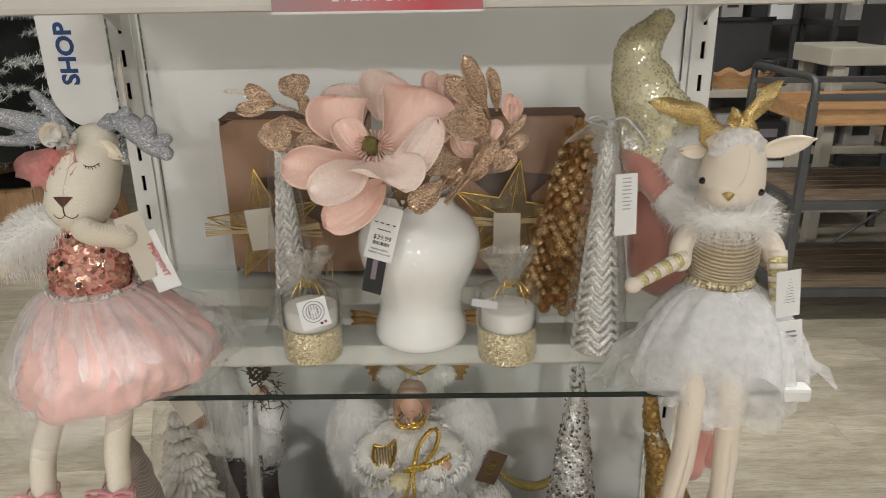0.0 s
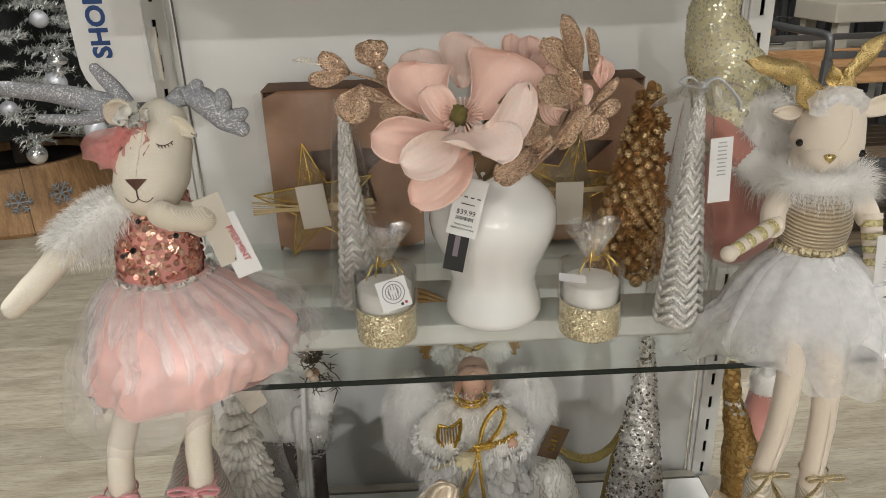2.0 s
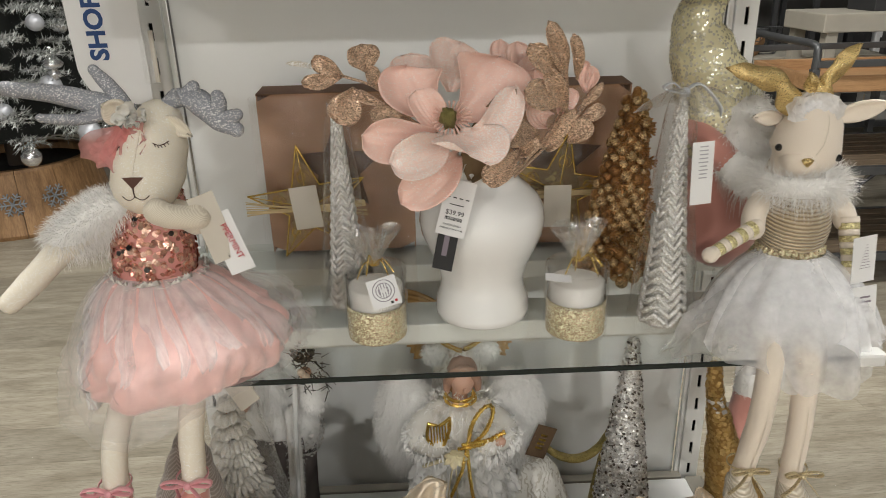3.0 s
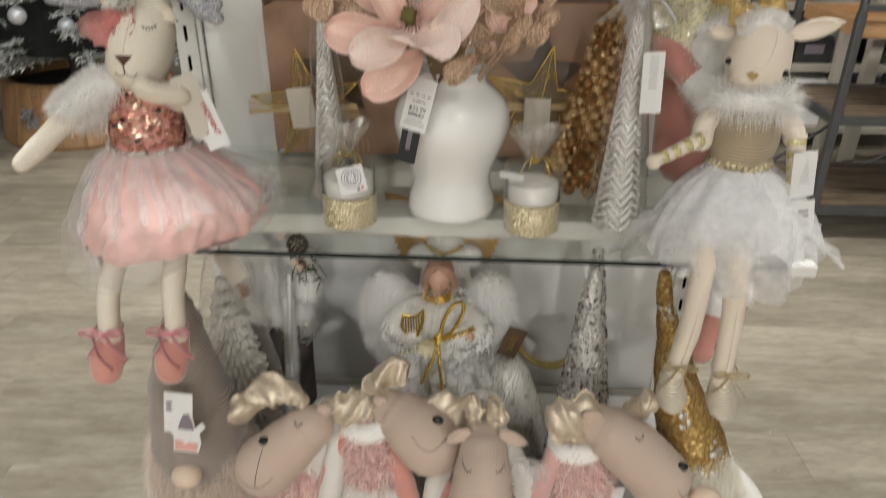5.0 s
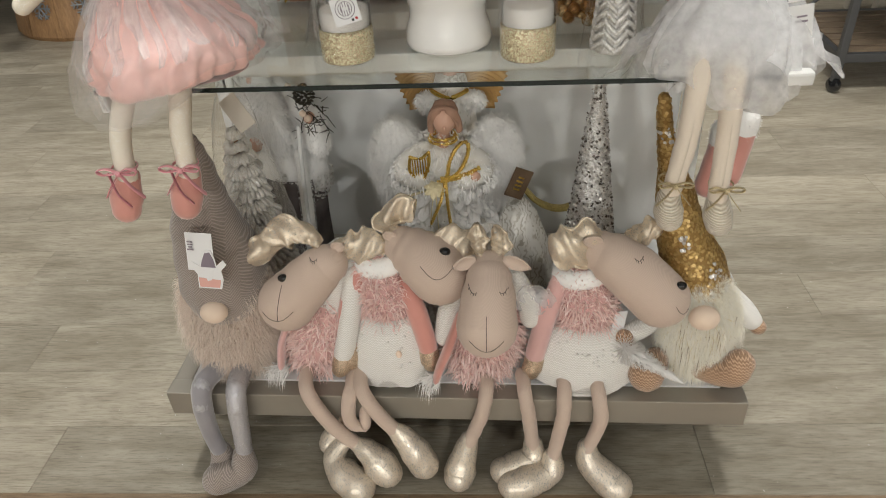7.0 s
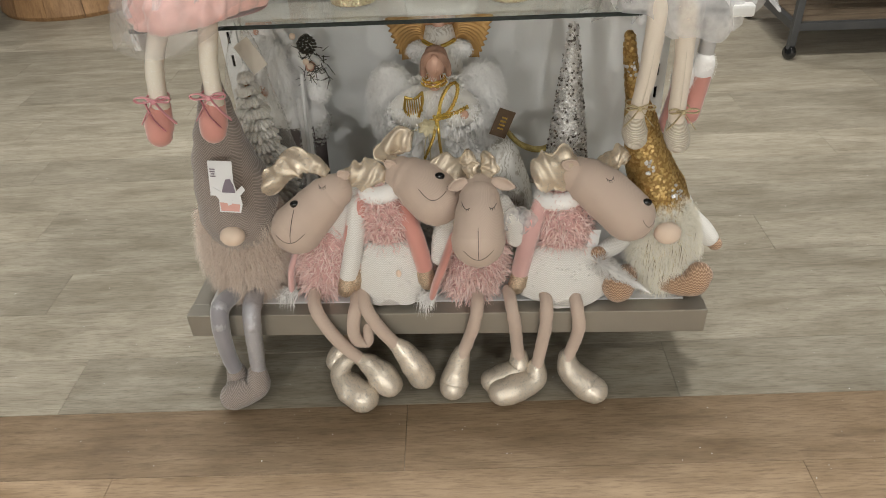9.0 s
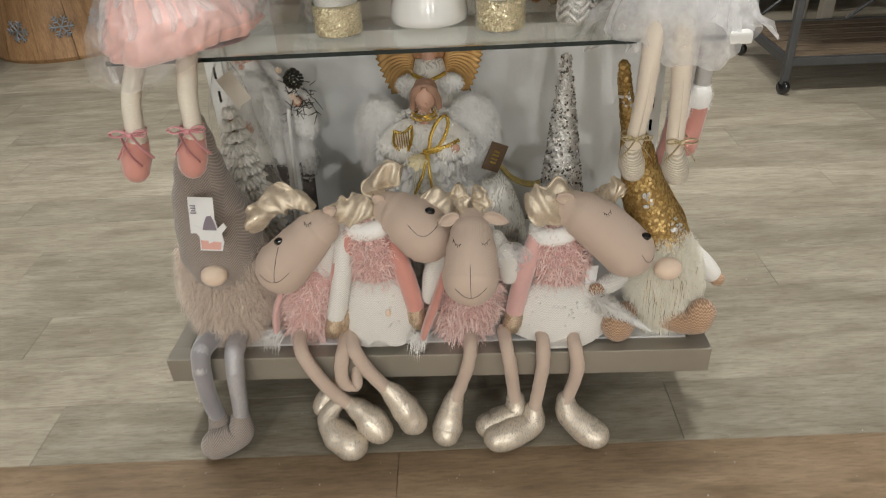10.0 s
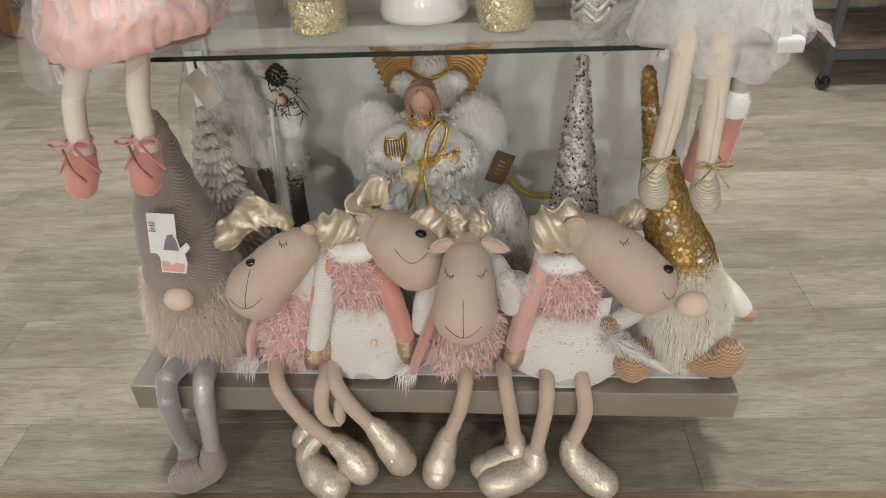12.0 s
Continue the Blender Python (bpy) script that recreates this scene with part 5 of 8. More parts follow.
s.tube([(-0.305, 0.632, 1.010), (-0.298, 0.63, 1.022), (-0.298, 0.63, 1.030)], [0.009, 0.0085, 0.007], 10, 4, 0.8)
s.tube([(-0.298, 0.632, 1.004), (-0.285, 0.63, 1.010), (-0.281, 0.63, 1.012)], [0.009, 0.008, 0.006], 10, 4, 0.8)
s.tube([(-0.335, 0.64, 1.028), (-0.322, 0.637, 1.040)], [0.008, 0.006], 10, 4, 0.7)
part("antler", s, SILVERGLIT, pd, "silver glitter antler")
s = Shape()
for i in range(6):
    a = -2.6 + i * 0.5
    tip = Vector((-0.398 + 0.034 * math.cos(a), 0.598 + 0.004 * (i % 2), 1.003 + 0.034 * math.sin(a) - 0.004))
    s2 = petal((-0.388, 0.606, 1.006), tip, 0.03, 0.006, 0.004, (0.1, -1, 0.1), 8, 8, 0, 1.6, 0.004, i)
    s.add(s2.v, s2.f)
part("hair_bow", s, PINKTULLE, pd, "pink tulle hair bow")
s = Shape()
for i in range(9):
    c = Vector((-0.378 + rnd.uniform(-0.012, 0.012), 0.606 + rnd.uniform(-0.004, 0.006), 1.016 + rnd.uniform(-0.007, 0.007)))
    s2 = petal(c, c + Vector((rnd.uniform(-0.013, 0.013), -0.006, rnd.uniform(-0.008, 0.012))), 0.013, 0.003, 0.002, (0, -1, 0.2), 6, 6, 0.0004, 1.3, 0.003, i)
    s.add(s2.v, s2.f)
part("lace_flower", s, LACE, pd, "white lace hair flower")
torso = Shape().tube([(-0.380, 0.635, 0.922), (-0.383, 0.630, 0.895), (-0.386, 0.625, 0.865), (-0.386, 0.622, 0.845)], [0.031, 0.040, 0.043, 0.040], 20, 5, 0.8)
part("bodice", torso, ROSECLOTH, pd, "rose cloth bodice")
part("sequin_layer", Shape().discs(torso.sample(900, lambda p: p.y < 0.645), 0.0033, 0.55, 0.0012, 7), SEQUINROSE, pd, "rose gold sequins", False, "stuff")
part("dark_sequin_layer", Shape().discs(torso.sample(16, lambda p: p.y < 0.62), 0.003, 0.3, 0.0026, 7), BLACK, pd, "black sequins", False, "stuff")
soft("arm", [(-0.408, 0.632, 0.918), (-0.440, 0.620, 0.905), (-0.472, 0.600, 0.882), (-0.498, 0.585, 0.857), (-0.520, 0.578, 0.838)], [0.014, 0.015, 0.014, 0.013, 0.011], CREAMGLIT, pd)
soft("arm", [(-0.352, 0.620, 0.915), (-0.328, 0.600, 0.912), (-0.326, 0.590, 0.922)], [0.014, 0.0145, 0.013], CREAMCLOTH, pd)
soft("forearm", [(-0.322, 0.588, 0.919), (-0.345, 0.580, 0.924), (-0.357, 0.578, 0.930)], [0.012, 0.0125, 0.013], CREAMCLOTH, pd)
sl = Shape().tube([(-0.400, 0.63, 0.922), (-0.43, 0.62, 0.918), (-0.465, 0.607, 0.896)], [0.017, 0.019, 0.017], 14, 4)
part("fur_sleeve", sl, WHITEFUR, pd, "white fur sleeve")
part("fur", Shape().blades(sl.sample(5200), 0.018, 0.0005, 0.25, 0.5), WHITEFUR, pd, "long white pile", False, "stuff")
part("under_fur", Shape().blades([(Vector((-0.43 + rnd.uniform(-0.03, 0.02), 0.62, 0.885 + rnd.uniform(-0.012, 0.008))), Vector((-0.2, -0.2, -1))) for _ in range(300)], 0.02, 0.0006, 0.4, 0.6), WHITEFUR, pd, "", False, "stuff")


def bubble(u, v, wide=1.0, out=0.0, hem=0.722, rise=0.030, seed=0.0, tuck=0.20, gather=0.055):
    """A gathered puff skirt: narrow at the waist, full below, drawn in at the hem."""
    a = TAU * u
    ca, sa = math.cos(a), math.sin(a)
    full = 0.041 + 0.069 * wide * min(1.0, v / 0.62) ** 0.62
    full *= 1 - tuck * max(0.0, (v - 0.82) / 0.18) ** 2
    soft_wob = noise.noise(Vector((ca * 1.7 + seed, sa * 1.7, v * 2.2)))
    fine = noise.noise(Vector((ca * 5.0 + seed, sa * 5.0 + 3.1, v * 3.4 + ca)))
    crease = abs(noise.noise(Vector((ca * 2.6 + seed * 2, sa * 2.6, v * 3.0 + 2 * ca)))) 
    pull = math.sin(23 * a + 3 * soft_wob + seed) * (1 - v) ** 1.3 * min(1.0, v * 9)
    r = full * (1 + gather * pull + 0.10 * soft_wob * v + 0.10 * fine * min(1, v * 3) - 0.34 * (0.25 - min(0.25, crease)) * min(1, v * 3)) + out
    cx = -0.383 + 0.026 * min(1.0, v / 0.5)
    cy = 0.622 - 0.022 * min(1.0, v / 0.5)
    x = cx + r * ca
    lean = min(1.0, max(0.0, (x + 0.42) / 0.17))
    bottom = hem + rise * lean * lean * (3 - 2 * lean) + 0.004 * soft_wob
    z = 0.852 + (bottom - 0.852) * v + 0.016 * max(0.0, (v - 0.93) / 0.07) * tuck * 3
    return Vector((x, cy + r * 0.76 * sa, z))


part("satin_skirt", Shape().sheet(lambda u, v: bubble(u, v), 200, 46, 0, True), SATIN, pd, "pink satin bubble skirt")
part("skirt_lining", Shape().sheet(lambda u, v: Vector((-0.357 + 0.088 * v * math.cos(TAU * u), 0.600 + 0.066 * v * math.sin(TAU * u), 0.748)), 40, 3, 0, True), SATIN, pd)
part("tulle_skirt", Shape().sheet(lambda u, v: bubble(u, v, 1.16, 0.003, 0.700, 0.060, 4.0, 0.04, 0.05), 160, 30, 0, True), TULLETHIN, pd, "sheer white tulle overskirt")
part("tulle_skirt", Shape().sheet(lambda u, v: bubble(u, v, 1.27, 0.006, 0.708, 0.076, 9.0, -0.02, 0.06), 160, 30, 0, True), TULLETHIN, pd, "sheer white tulle overskirt")


def pleat(u0, width, reach, seed):
    def fn(s, v):
        w = width * (1 - 0.8 * v ** 1.6) * (0.8 + 0.5 * v)
        p = bubble(u0 + (s - 0.5) * w + 0.010 * math.sin(v * 4 + seed) * v, v * reach, 1.06, 0.004)
        return p + Vector((0, -0.004 * math.sin(s * 9 + seed) * v, 0))
    return Shape().sheet(fn, 10, 16)


for i in range(13):
    part("tulle_pleat", pleat(0.51 + i * 0.038 + rnd.uniform(-0.01, 0.01), rnd.uniform(0.03, 0.055), rnd.choice((0.35, 0.5, 0.62, 0.75)), i * 1.7), TULLE, pd, "gathered tulle pleat")
s = Shape()
for i in range(26):
    a = TAU * i / 26
    c = Vector((-0.383 + 0.043 * math.cos(a), 0.622 + 0.036 * math.sin(a), 0.850))
    s2 = petal(c, c + Vector((0.010 * math.cos(a), 0.010 * math.sin(a), 0.005 * math.sin(i * 2))), 0.016, 0.003, 0.002, (0, 0, 1), 6, 5, 0.0004, 1.2, 0.003, i)
    s.add(s2.v, s2.f)
part("waist_ruffle", s, LACE, pd, "white lace waist ruffle")
for top_p, mid_p, foot, sx in (((-0.422, 0.575, 0.735), (-0.432, 0.548, 0.690), (-0.438, 0.538, 0.622), -1), ((-0.352, 0.578, 0.735), (-0.354, 0.552, 0.690), (-0.358, 0.545, 0.622), 1)):
    soft("leg", [top_p, mid_p, (foot[0] + 0.003, foot[1], 0.655), foot], [0.0140, 0.0135, 0.0130, 0.0135], CREAMGLIT, pd)
    fx, fy = foot[0], foot[1]
    soft("shoe", [(fx - 0.002, fy + 0.004, 0.624), (fx - 0.004, fy - 0.012, 0.602), (fx - 0.005, fy - 0.018, 0.590)], [0.0160, 0.0215, 0.0195], CORAL, pd, "coral velvet ballet shoe", 18, 5, 0.9)
    part("shoe_bow", bow_at((fx, fy - 0.016, 0.641), 0.026, 1.25), RIBBONPINK, pd, "pink satin ribbon bow")
    part("ankle_ribbon", Shape().tube([(fx + 0.0165 * math.cos(TAU * i / 16), fy + 0.0165 * math.sin(TAU * i / 16), 0.641) for i in range(17)], 0.0022, 6, 2, 0.4, (0, 0, 1), False), RIBBONPINK, pd)
    s = Shape()
    for q in range(2):
        s.tube([(fx - 0.014, fy - 0.016, 0.64), (fx + 0.002, fy - 0.036, 0.622), (fx + 0.014, fy - 0.036, 0.604)], 0.0024, 6, 4, 0.35, (0, 1, 0))
    part("shoe_ribbon", s, RIBBONPINK, pd)
tag_plate(pd, "beige_tag", (-0.309, 0.590, 0.907), 0.026, 0.072, BEIGECARD, -14, 24, -4, label="folded beige paper tag")
tag_plate(pd, "swing_tag", (-0.296, 0.594, 0.889), 0.026, 0.066, CARD, -18, 6, -4, label="white swing tag with red printing")
lettering("printed_words", "PPERMINT", 0.0088, upright_text(-0.2955, 0.5917, 0.8905, -68, -4, 6), REDINK, pd)
bars(pd, (-0.300, 0.5925, 0.876), 0.006, 0.006, 2, INK, -34, 6, -4, "print_bar", 0.6)

# ---- white reindeer with gold antlers ----
wd = thing("plush_reindeer", (0.34, 0.66, GZ), "cream plush reindeer with gold antlers and white tulle skirt", "plush toy", "plush reindeer on the shelf")
head = Shape().tube([(0.341, 0.700, 0.978), (0.340, 0.692, 0.965), (0.336, 0.688, 0.942), (0.332, 0.690, 0.926)], [0.027, 0.035, 0.0385, 0.030], 22, 6, 0.95)
head.ball((0.324, 0.672, 0.934), (0.022, 0.022, 0.017))
part("head", head, PALECLOTH, wd, "pale cotton head with a soft muzzle")
s = Shape()
y = head.front(0.3215, 0.938)
s.outline([(-0.0065, 0.002), (-0.004, -0.0025), (0.0, -0.006), (0.004, -0.0025), (0.0065, 0.002), (0.003, 0.004), (-0.003, 0.004)], (0.3215, y - 0.0005, 0.937), 0.003)
part("nose", s, GOLDFOIL, wd, "gold lame nose")
for ex, ez in ((0.3005, 0.948), (0.3605, 0.938)):
    yy = head.front(ex, ez)
    part("eye", Shape().ball((ex, yy, ez), 0.0042), BLACK, wd, "black bead eye")
part("face_seam", Shape().line_on(head, [(0.345, 0.985), (0.343, 0.97), (0.338, 0.955), (0.330, 0.944)], 0.0004), CREAMCLOTH, wd)
ear_of((0.368, 0.695, 0.975), (0.426, 0.682, 0.992), 0.024, wd, PALECLOTH)
ear_of((0.312, 0.700, 0.975), (0.276, 0.695, 0.978), 0.018, wd, PALECLOTH)
s = Shape()
lobed(s, (0.352, 0.692, 0.972), (0.347, 0.690, 1.026), 0.026, (0.3, -1, 0.1), 1.0, 0.009, 0.10)
lobed(s, (0.346, 0.690, 1.012), (0.380, 0.690, 1.058), 0.022, (0.2, -1, 0.1), 2.0, 0.007, 0.12)
lobed(s, (0.342, 0.694, 1.000), (0.331, 0.694, 1.028), 0.018, (0.1, -1, 0.1), 3.0, 0.006, 0.10)
part("antler", s, GOLDFOIL, wd, "crumpled gold lame antler")
s = Shape()
lobed(s, (0.322, 0.692, 0.982), (0.294, 0.690, 1.024), 0.030, (0.2, -1, 0.1), 4.0, 0.008, 0.12)
lobed(s, (0.306, 0.690, 1.016), (0.236, 0.688, 1.036), 0.026, (0.1, -1, 0.3), 5.0, 0.007, 0.16)
part("antler", s, GOLDFOIL, wd, "crumpled gold lame antler")
s = Shape()
for i in range(6):
    a = 0.4 + i * 0.45
    c = Vector((0.328, 0.672, 0.985))
    s2 = petal(c, c + Vector((0.038 * math.cos(a), -0.004, 0.028 * math.sin(a) - 0.002)), 0.028, 0.006, 0.004, (0, -1, 0.2), 8, 8, 0, 1.3, 0.004, i)
    s.add(s2.v, s2.f)
part("tulle_tuft", s, TULLEDENSE, wd, "white tulle head tuft")
torso = Shape().tube([(0.338, 0.702, 0.905), (0.339, 0.695, 0.882), (0.340, 0.690, 0.852), (0.340, 0.688, 0.822)], [0.036, 0.042, 0.042, 0.036], 20, 5, 0.8)
part("bodice", torso, STRIPES, wd, "ribbed gold and cream bodice")
ring = Shape()
ring.tube([(0.338 + 0.036 * math.cos(TAU * i / 20), 0.690 + 0.034 * math.sin(TAU * i / 20), 0.902 - 0.003 * math.sin(TAU * i / 20)) for i in range(21)], 0.012, 8, 2, 1, (0, 0, 1), False)
part("feather_collar", ring, WHITEFUR, wd, "white feather boa collar")
part("feather_trim", Shape().blades(ring.sample(5200), 0.027, 0.0004, 0.15, 0.6), WHITEFUR, wd, "fine white feather barbs", False, "stuff")
soft("arm", [(0.302, 0.695, 0.885), (0.288, 0.685, 0.868), (0.284, 0.675, 0.852)], [0.013, 0.0135, 0.013], PALECLOTH, wd)
soft("arm", [(0.376, 0.695, 0.885), (0.392, 0.688, 0.868), (0.396, 0.680, 0.856)], [0.013, 0.0135, 0.013], PALECLOTH, wd)


def striped_sleeve(a, b, r, n, parent):
    a, b = Vector(a), Vector(b)
    for i in range(n):
        p, q = a + (b - a) * (i / n), a + (b - a) * ((i + 0.98) / n)
        s = Shape().tube([p, q], [r * (1 - 0.03 * i)] * 2, 12, 3, 1, (0.2, 1, 0.1), False)
        part("sleeve_stripe", s, GOLDSTRIPE if i % 2 else PALECLOTH, parent, "gold glitter stripe" if i % 2 else "")
    part("paw", Shape().ball(b, r * 0.95), PALECLOTH, parent)


striped_sleeve((0.288, 0.672, 0.858), (0.222, 0.640, 0.836), 0.0098, 9, wd)
striped_sleeve((0.397, 0.678, 0.862), (0.398, 0.655, 0.800), 0.012, 9, wd)
s = Shape()
for i in range(34):
    a = TAU * i / 34
    c = Vector((0.340 + 0.037 * math.cos(a), 0.690 + 0.031 * math.sin(a), 0.822))
    s.ball(c + Vector((0, 0, rnd.uniform(-0.003, 0.003))), (0.004, 0.004, 0.005), None, 7, 5, 0.4)
    s2 = petal(c + Vector((0, 0, -0.003)), c + Vector((0.008 * math.cos(a), 0.008 * math.sin(a), -0.012)), 0.012, 0.002, 0.002, (math.cos(a), math.sin(a), 0.3), 5, 5, 0.0004, 1.0, 0.002, i)
    s.add(s2.v, s2.f)
part("waist_trim", s, CHAMPAGNE, wd, "gold and ivory beaded waist trim")
for i, (z1, r1, sd, f) in enumerate(((0.706, 0.104, 2.0, 8), (0.722, 0.092, 5.0, 10), (0.700, 0.112, 9.0, 6))):
    part("tulle_skirt", skirt(0.340, 0.682, 0.820, z1, 0.037, r1, 1.0, 0.8, f, 0.2, 0.012, 0.02, -0.012, -0.02, sd), TULLEDENSE if i == 1 else TULLE, wd, "white tulle skirt layer")
part("underskirt", skirt(0.340, 0.682, 0.818, 0.722, 0.035, 0.074, 1.0, 0.8, 9, 0.1, 0.01, 0.006, -0.006, -0.012, 4.0), LINING, wd, "white cotton underskirt")
for i in range(14):
    a = math.pi * 0.9 + i * math.pi * 1.2 / 14
    bs = Vector((0.340 + 0.036 * math.cos(a), 0.684 + 0.03 * math.sin(a), 0.820))
    tp = Vector((0.334 + (0.10 + 0.028 * (i % 3)) * math.cos(a), 0.672 + 0.078 * math.sin(a), 0.735 - 0.035 * ((i * 7) % 3) / 2))
    part("tulle_pleat", petal(bs, tp, 0.034, 0.008, 0.003, (math.cos(a), math.sin(a), 0.4), 8, 10, 0, 1.1, 0.006, i), TULLE, wd, "loose tulle pleat")
for pts, fx in (([(0.290, 0.63, 0.740), (0.286, 0.594, 0.722), (0.283, 0.590, 0.65), (0.277, 0.596, 0.585), (0.273, 0.597, 0.556)], 0.272), ([(0.330, 0.63, 0.740), (0.327, 0.594, 0.722), (0.331, 0.590, 0.65), (0.334, 0.594, 0.58), (0.336, 0.595, 0.548)], 0.337)):
    soft("leg", pts, [0.0142, 0.0142, 0.0136, 0.0130, 0.0126], PALECLOTH, wd, lump=0.12)
    part("leg_seam", Shape().tube([(p[0], p[1] - 0.0141, p[2]) for p in pts[1:4]], 0.0004, 4, 3, round_ends=False), CREAMCLOTH, wd)
    z = pts[-1][2]
    soft("shoe", [(fx, 0.594, z - 0.002), (fx - 0.001, 0.584, z - 0.014), (fx, 0.577, z - 0.022)], [0.0165, 0.020, 0.0185], CREAMRIB, wd, "ivory and gold ribbed slipper", 16, 5, 0.8)
    part("ankle_ribbon", Shape().tube([(fx + 0.0158 * math.cos(TAU * i / 16), 0.597 + 0.0158 * math.sin(TAU * i / 16), z + 0.026) for i in range(17)], 0.0018, 6, 2, 0.4, (0, 0, 1), False), PALERIBBON, wd)
    part("ankle_bow", bow_at((fx + 0.002, 0.578, z + 0.026), 0.022, 1.2), PALERIBBON, wd, "gold ribbon bow")
tag_plate(wd, "folded_tag", (0.396, 0.634, 0.826), 0.029, 0.056, CARD, -6, 8, -2, label="white hang tag with a line drawing")
tag_plate(wd, "brand_tag", (0.402, 0.628, 0.772), 0.030, 0.046, CARD, -8, 0, -2, label="white brand tag with dark printing")
bars(wd, (0.403, 0.628, 0.779), 0.016, 0.012, 2, GREYINK, -8, 0, -2, "brand_bar", 0.35)
bars(wd, (0.404, 0.628, 0.766), 0.020, 0.010, 2, GREYINK, -8, 0, -2, "brand_bar", 0.35)
s = Shape()
for i in range(9):
    s.outline(rect(0.002 + 0.0014 * i, 0.0004), (0.396 + 0.0003 * i, 0.6332, 0.844 - 0.0035 * i), 0.0003, plate_frame(-2, 8, -6))
part("drawn_tree", s, GREYINK, wd, "", False)

# ---- gnome with the pale gold hat, sitting at the shelf end ----
ug = thing("plush_gnome", (0.34, 0.85, GZ), "pink plush gnome with tall pale gold sequin hat", "plush toy", "plush gnomes")
hat = Shape().tube([(0.302, 0.845, 0.945), (0.296, 0.850, 0.975), (0.272, 0.852, 1.03), (0.262, 0.852, 1.075), (0.288, 0.852, 1.112)], [0.066, 0.062, 0.048, 0.034, 0.018], 24, 6, 0.85, (0, 1, 0), True, 0.06)
part("hat", hat, GOLDMESHCLOTH, ug, "tall pale gold hat")
part("sequin_layer", Shape().discs(hat.sample(2400, lambda p: p.y < 0.87), 0.0017, 0.20, 0.0008, 7, 0.1), SEQUINGOLD, ug, "pale gold sequins", False, "stuff")
body = Shape().tube([(0.318, 0.845, 0.93), (0.318, 0.85, 0.86), (0.325, 0.852, 0.785)], [0.042, 0.052, 0.056], 20, 5, 0.8)
part("body", body, CORAL, ug, "coral fleece body")
part("nose", Shape().ball((0.352, 0.782, 0.955), 0.0125), SKIN, ug, "round fleece nose")
beard = Shape().tube([(0.318, 0.792, 0.950), (0.322, 0.785, 0.915), (0.322, 0.786, 0.88)], [0.036, 0.036, 0.022], 14, 4, 0.6)
part("beard", beard, WHITEFUR, ug, "white fur beard")
part("beard_fur", Shape().blades(beard.sample(1500), 0.028, 0.0008, 0.75, 0.4), WHITEFUR, ug, "long white beard pile", False, "stuff")
soft("arm", [(0.262, 0.835, 0.945), (0.268, 0.80, 0.93), (0.290, 0.772, 0.905)], [0.018, 0.020, 0.019], CORAL, ug)
cuff = Shape().tube([(0.296, 0.768, 0.900), (0.316, 0.760, 0.885)], [0.022, 0.022], 14, 3)
part("cuff", cuff, WHITEFUR, ug, "white fur cuff")
part("cuff_fur", Shape().blades(cuff.sample(700), 0.009, 0.0008, 0.3, 0.5), WHITEFUR, ug, "", False, "stuff")
part("paw", Shape().ball((0.328, 0.753, 0.872), (0.013, 0.012, 0.014)), SKIN, ug)
STOCKING = plain("pale_grey_stocking", (0.55, 0.53, 0.51), 0.7)
for pts in ([(0.35, 0.86, 0.755), (0.405, 0.874, 0.752), (0.428, 0.880, 0.725), (0.428, 0.884, 0.62), (0.420, 0.884, 0.50)], [(0.36, 0.875, 0.757), (0.420, 0.888, 0.755), (0.455, 0.890, 0.72), (0.460, 0.890, 0.62), (0.455, 0.886, 0.52)]):
    soft("leg", pts, 0.0145, STOCKING, ug)
    x, yy, z = pts[-1]
    cf = Shape().tube([(x, yy, z + 0.012), (x, yy, z - 0.006)], [0.021, 0.021], 14, 2)
    part("boot_cuff", cf, WHITEFUR, ug, "white fur boot cuff")
    part("cuff_fur", Shape().blades(cf.sample(500), 0.007, 0.0008, 0.3, 0.5), WHITEFUR, ug, "", False, "stuff")
    soft("boot", [(x, yy, z - 0.01), (x - 0.006, yy - 0.002, z - 0.05), (x - 0.016, yy - 0.012, z - 0.088)], [0.0195, 0.0205, 0.021], CORAL, ug, "coral velvet boot")


# ---- lower row: gnomes and moose on the tray ----
SEAT = 0.193
lg = thing("plush_gnome", (-0.41, 0.65, SEAT), "plush gnome with tall taupe herringbone hat and beige beard", "plush toy", "plush gnomes")
hat = Shape().tube([(-0.405, 0.655, 0.375), (-0.410, 0.657, 0.43), (-0.414, 0.658, 0.475), (-0.412, 0.658, 0.52), (-0.406, 0.657, 0.565), (-0.401, 0.655, 0.602), (-0.399, 0.654, 0.618)], [0.082, 0.074, 0.061, 0.048, 0.034, 0.021, 0.013], 26, 5, 0.85, (0, 1, 0), True, 0.03)
part("hat", hat, HERRING, lg, "tall taupe herringbone knit hat")
part("nose", Shape().ball((-0.397, 0.572, 0.368), (0.022, 0.018, 0.018)), SKIN, lg, "pale fleece nose")
body = Shape().tube([(-0.408, 0.655, 0.345), (-0.41, 0.655, 0.285), (-0.412, 0.652, 0.235)], [0.070, 0.075, 0.062], 20, 5, 0.8)
part("body", body, plain("beige_fleece", (0.45, 0.33, 0.25), 0.9), lg)
part("beard_fur", Shape().blades(body.sample(20000, lambda p: p.y < 0.68), 0.036, 0.0006, 0.40, 1.0), BEIGEFUR, lg, "shaggy beige beard", False, "stuff")
part("tinsel", Shape().blades(body.sample(130, lambda p: p.y < 0.66), 0.050, 0.0009, 0.7, 0.6), SILVERTINSEL, lg, "silver tinsel threads", False, "stuff")
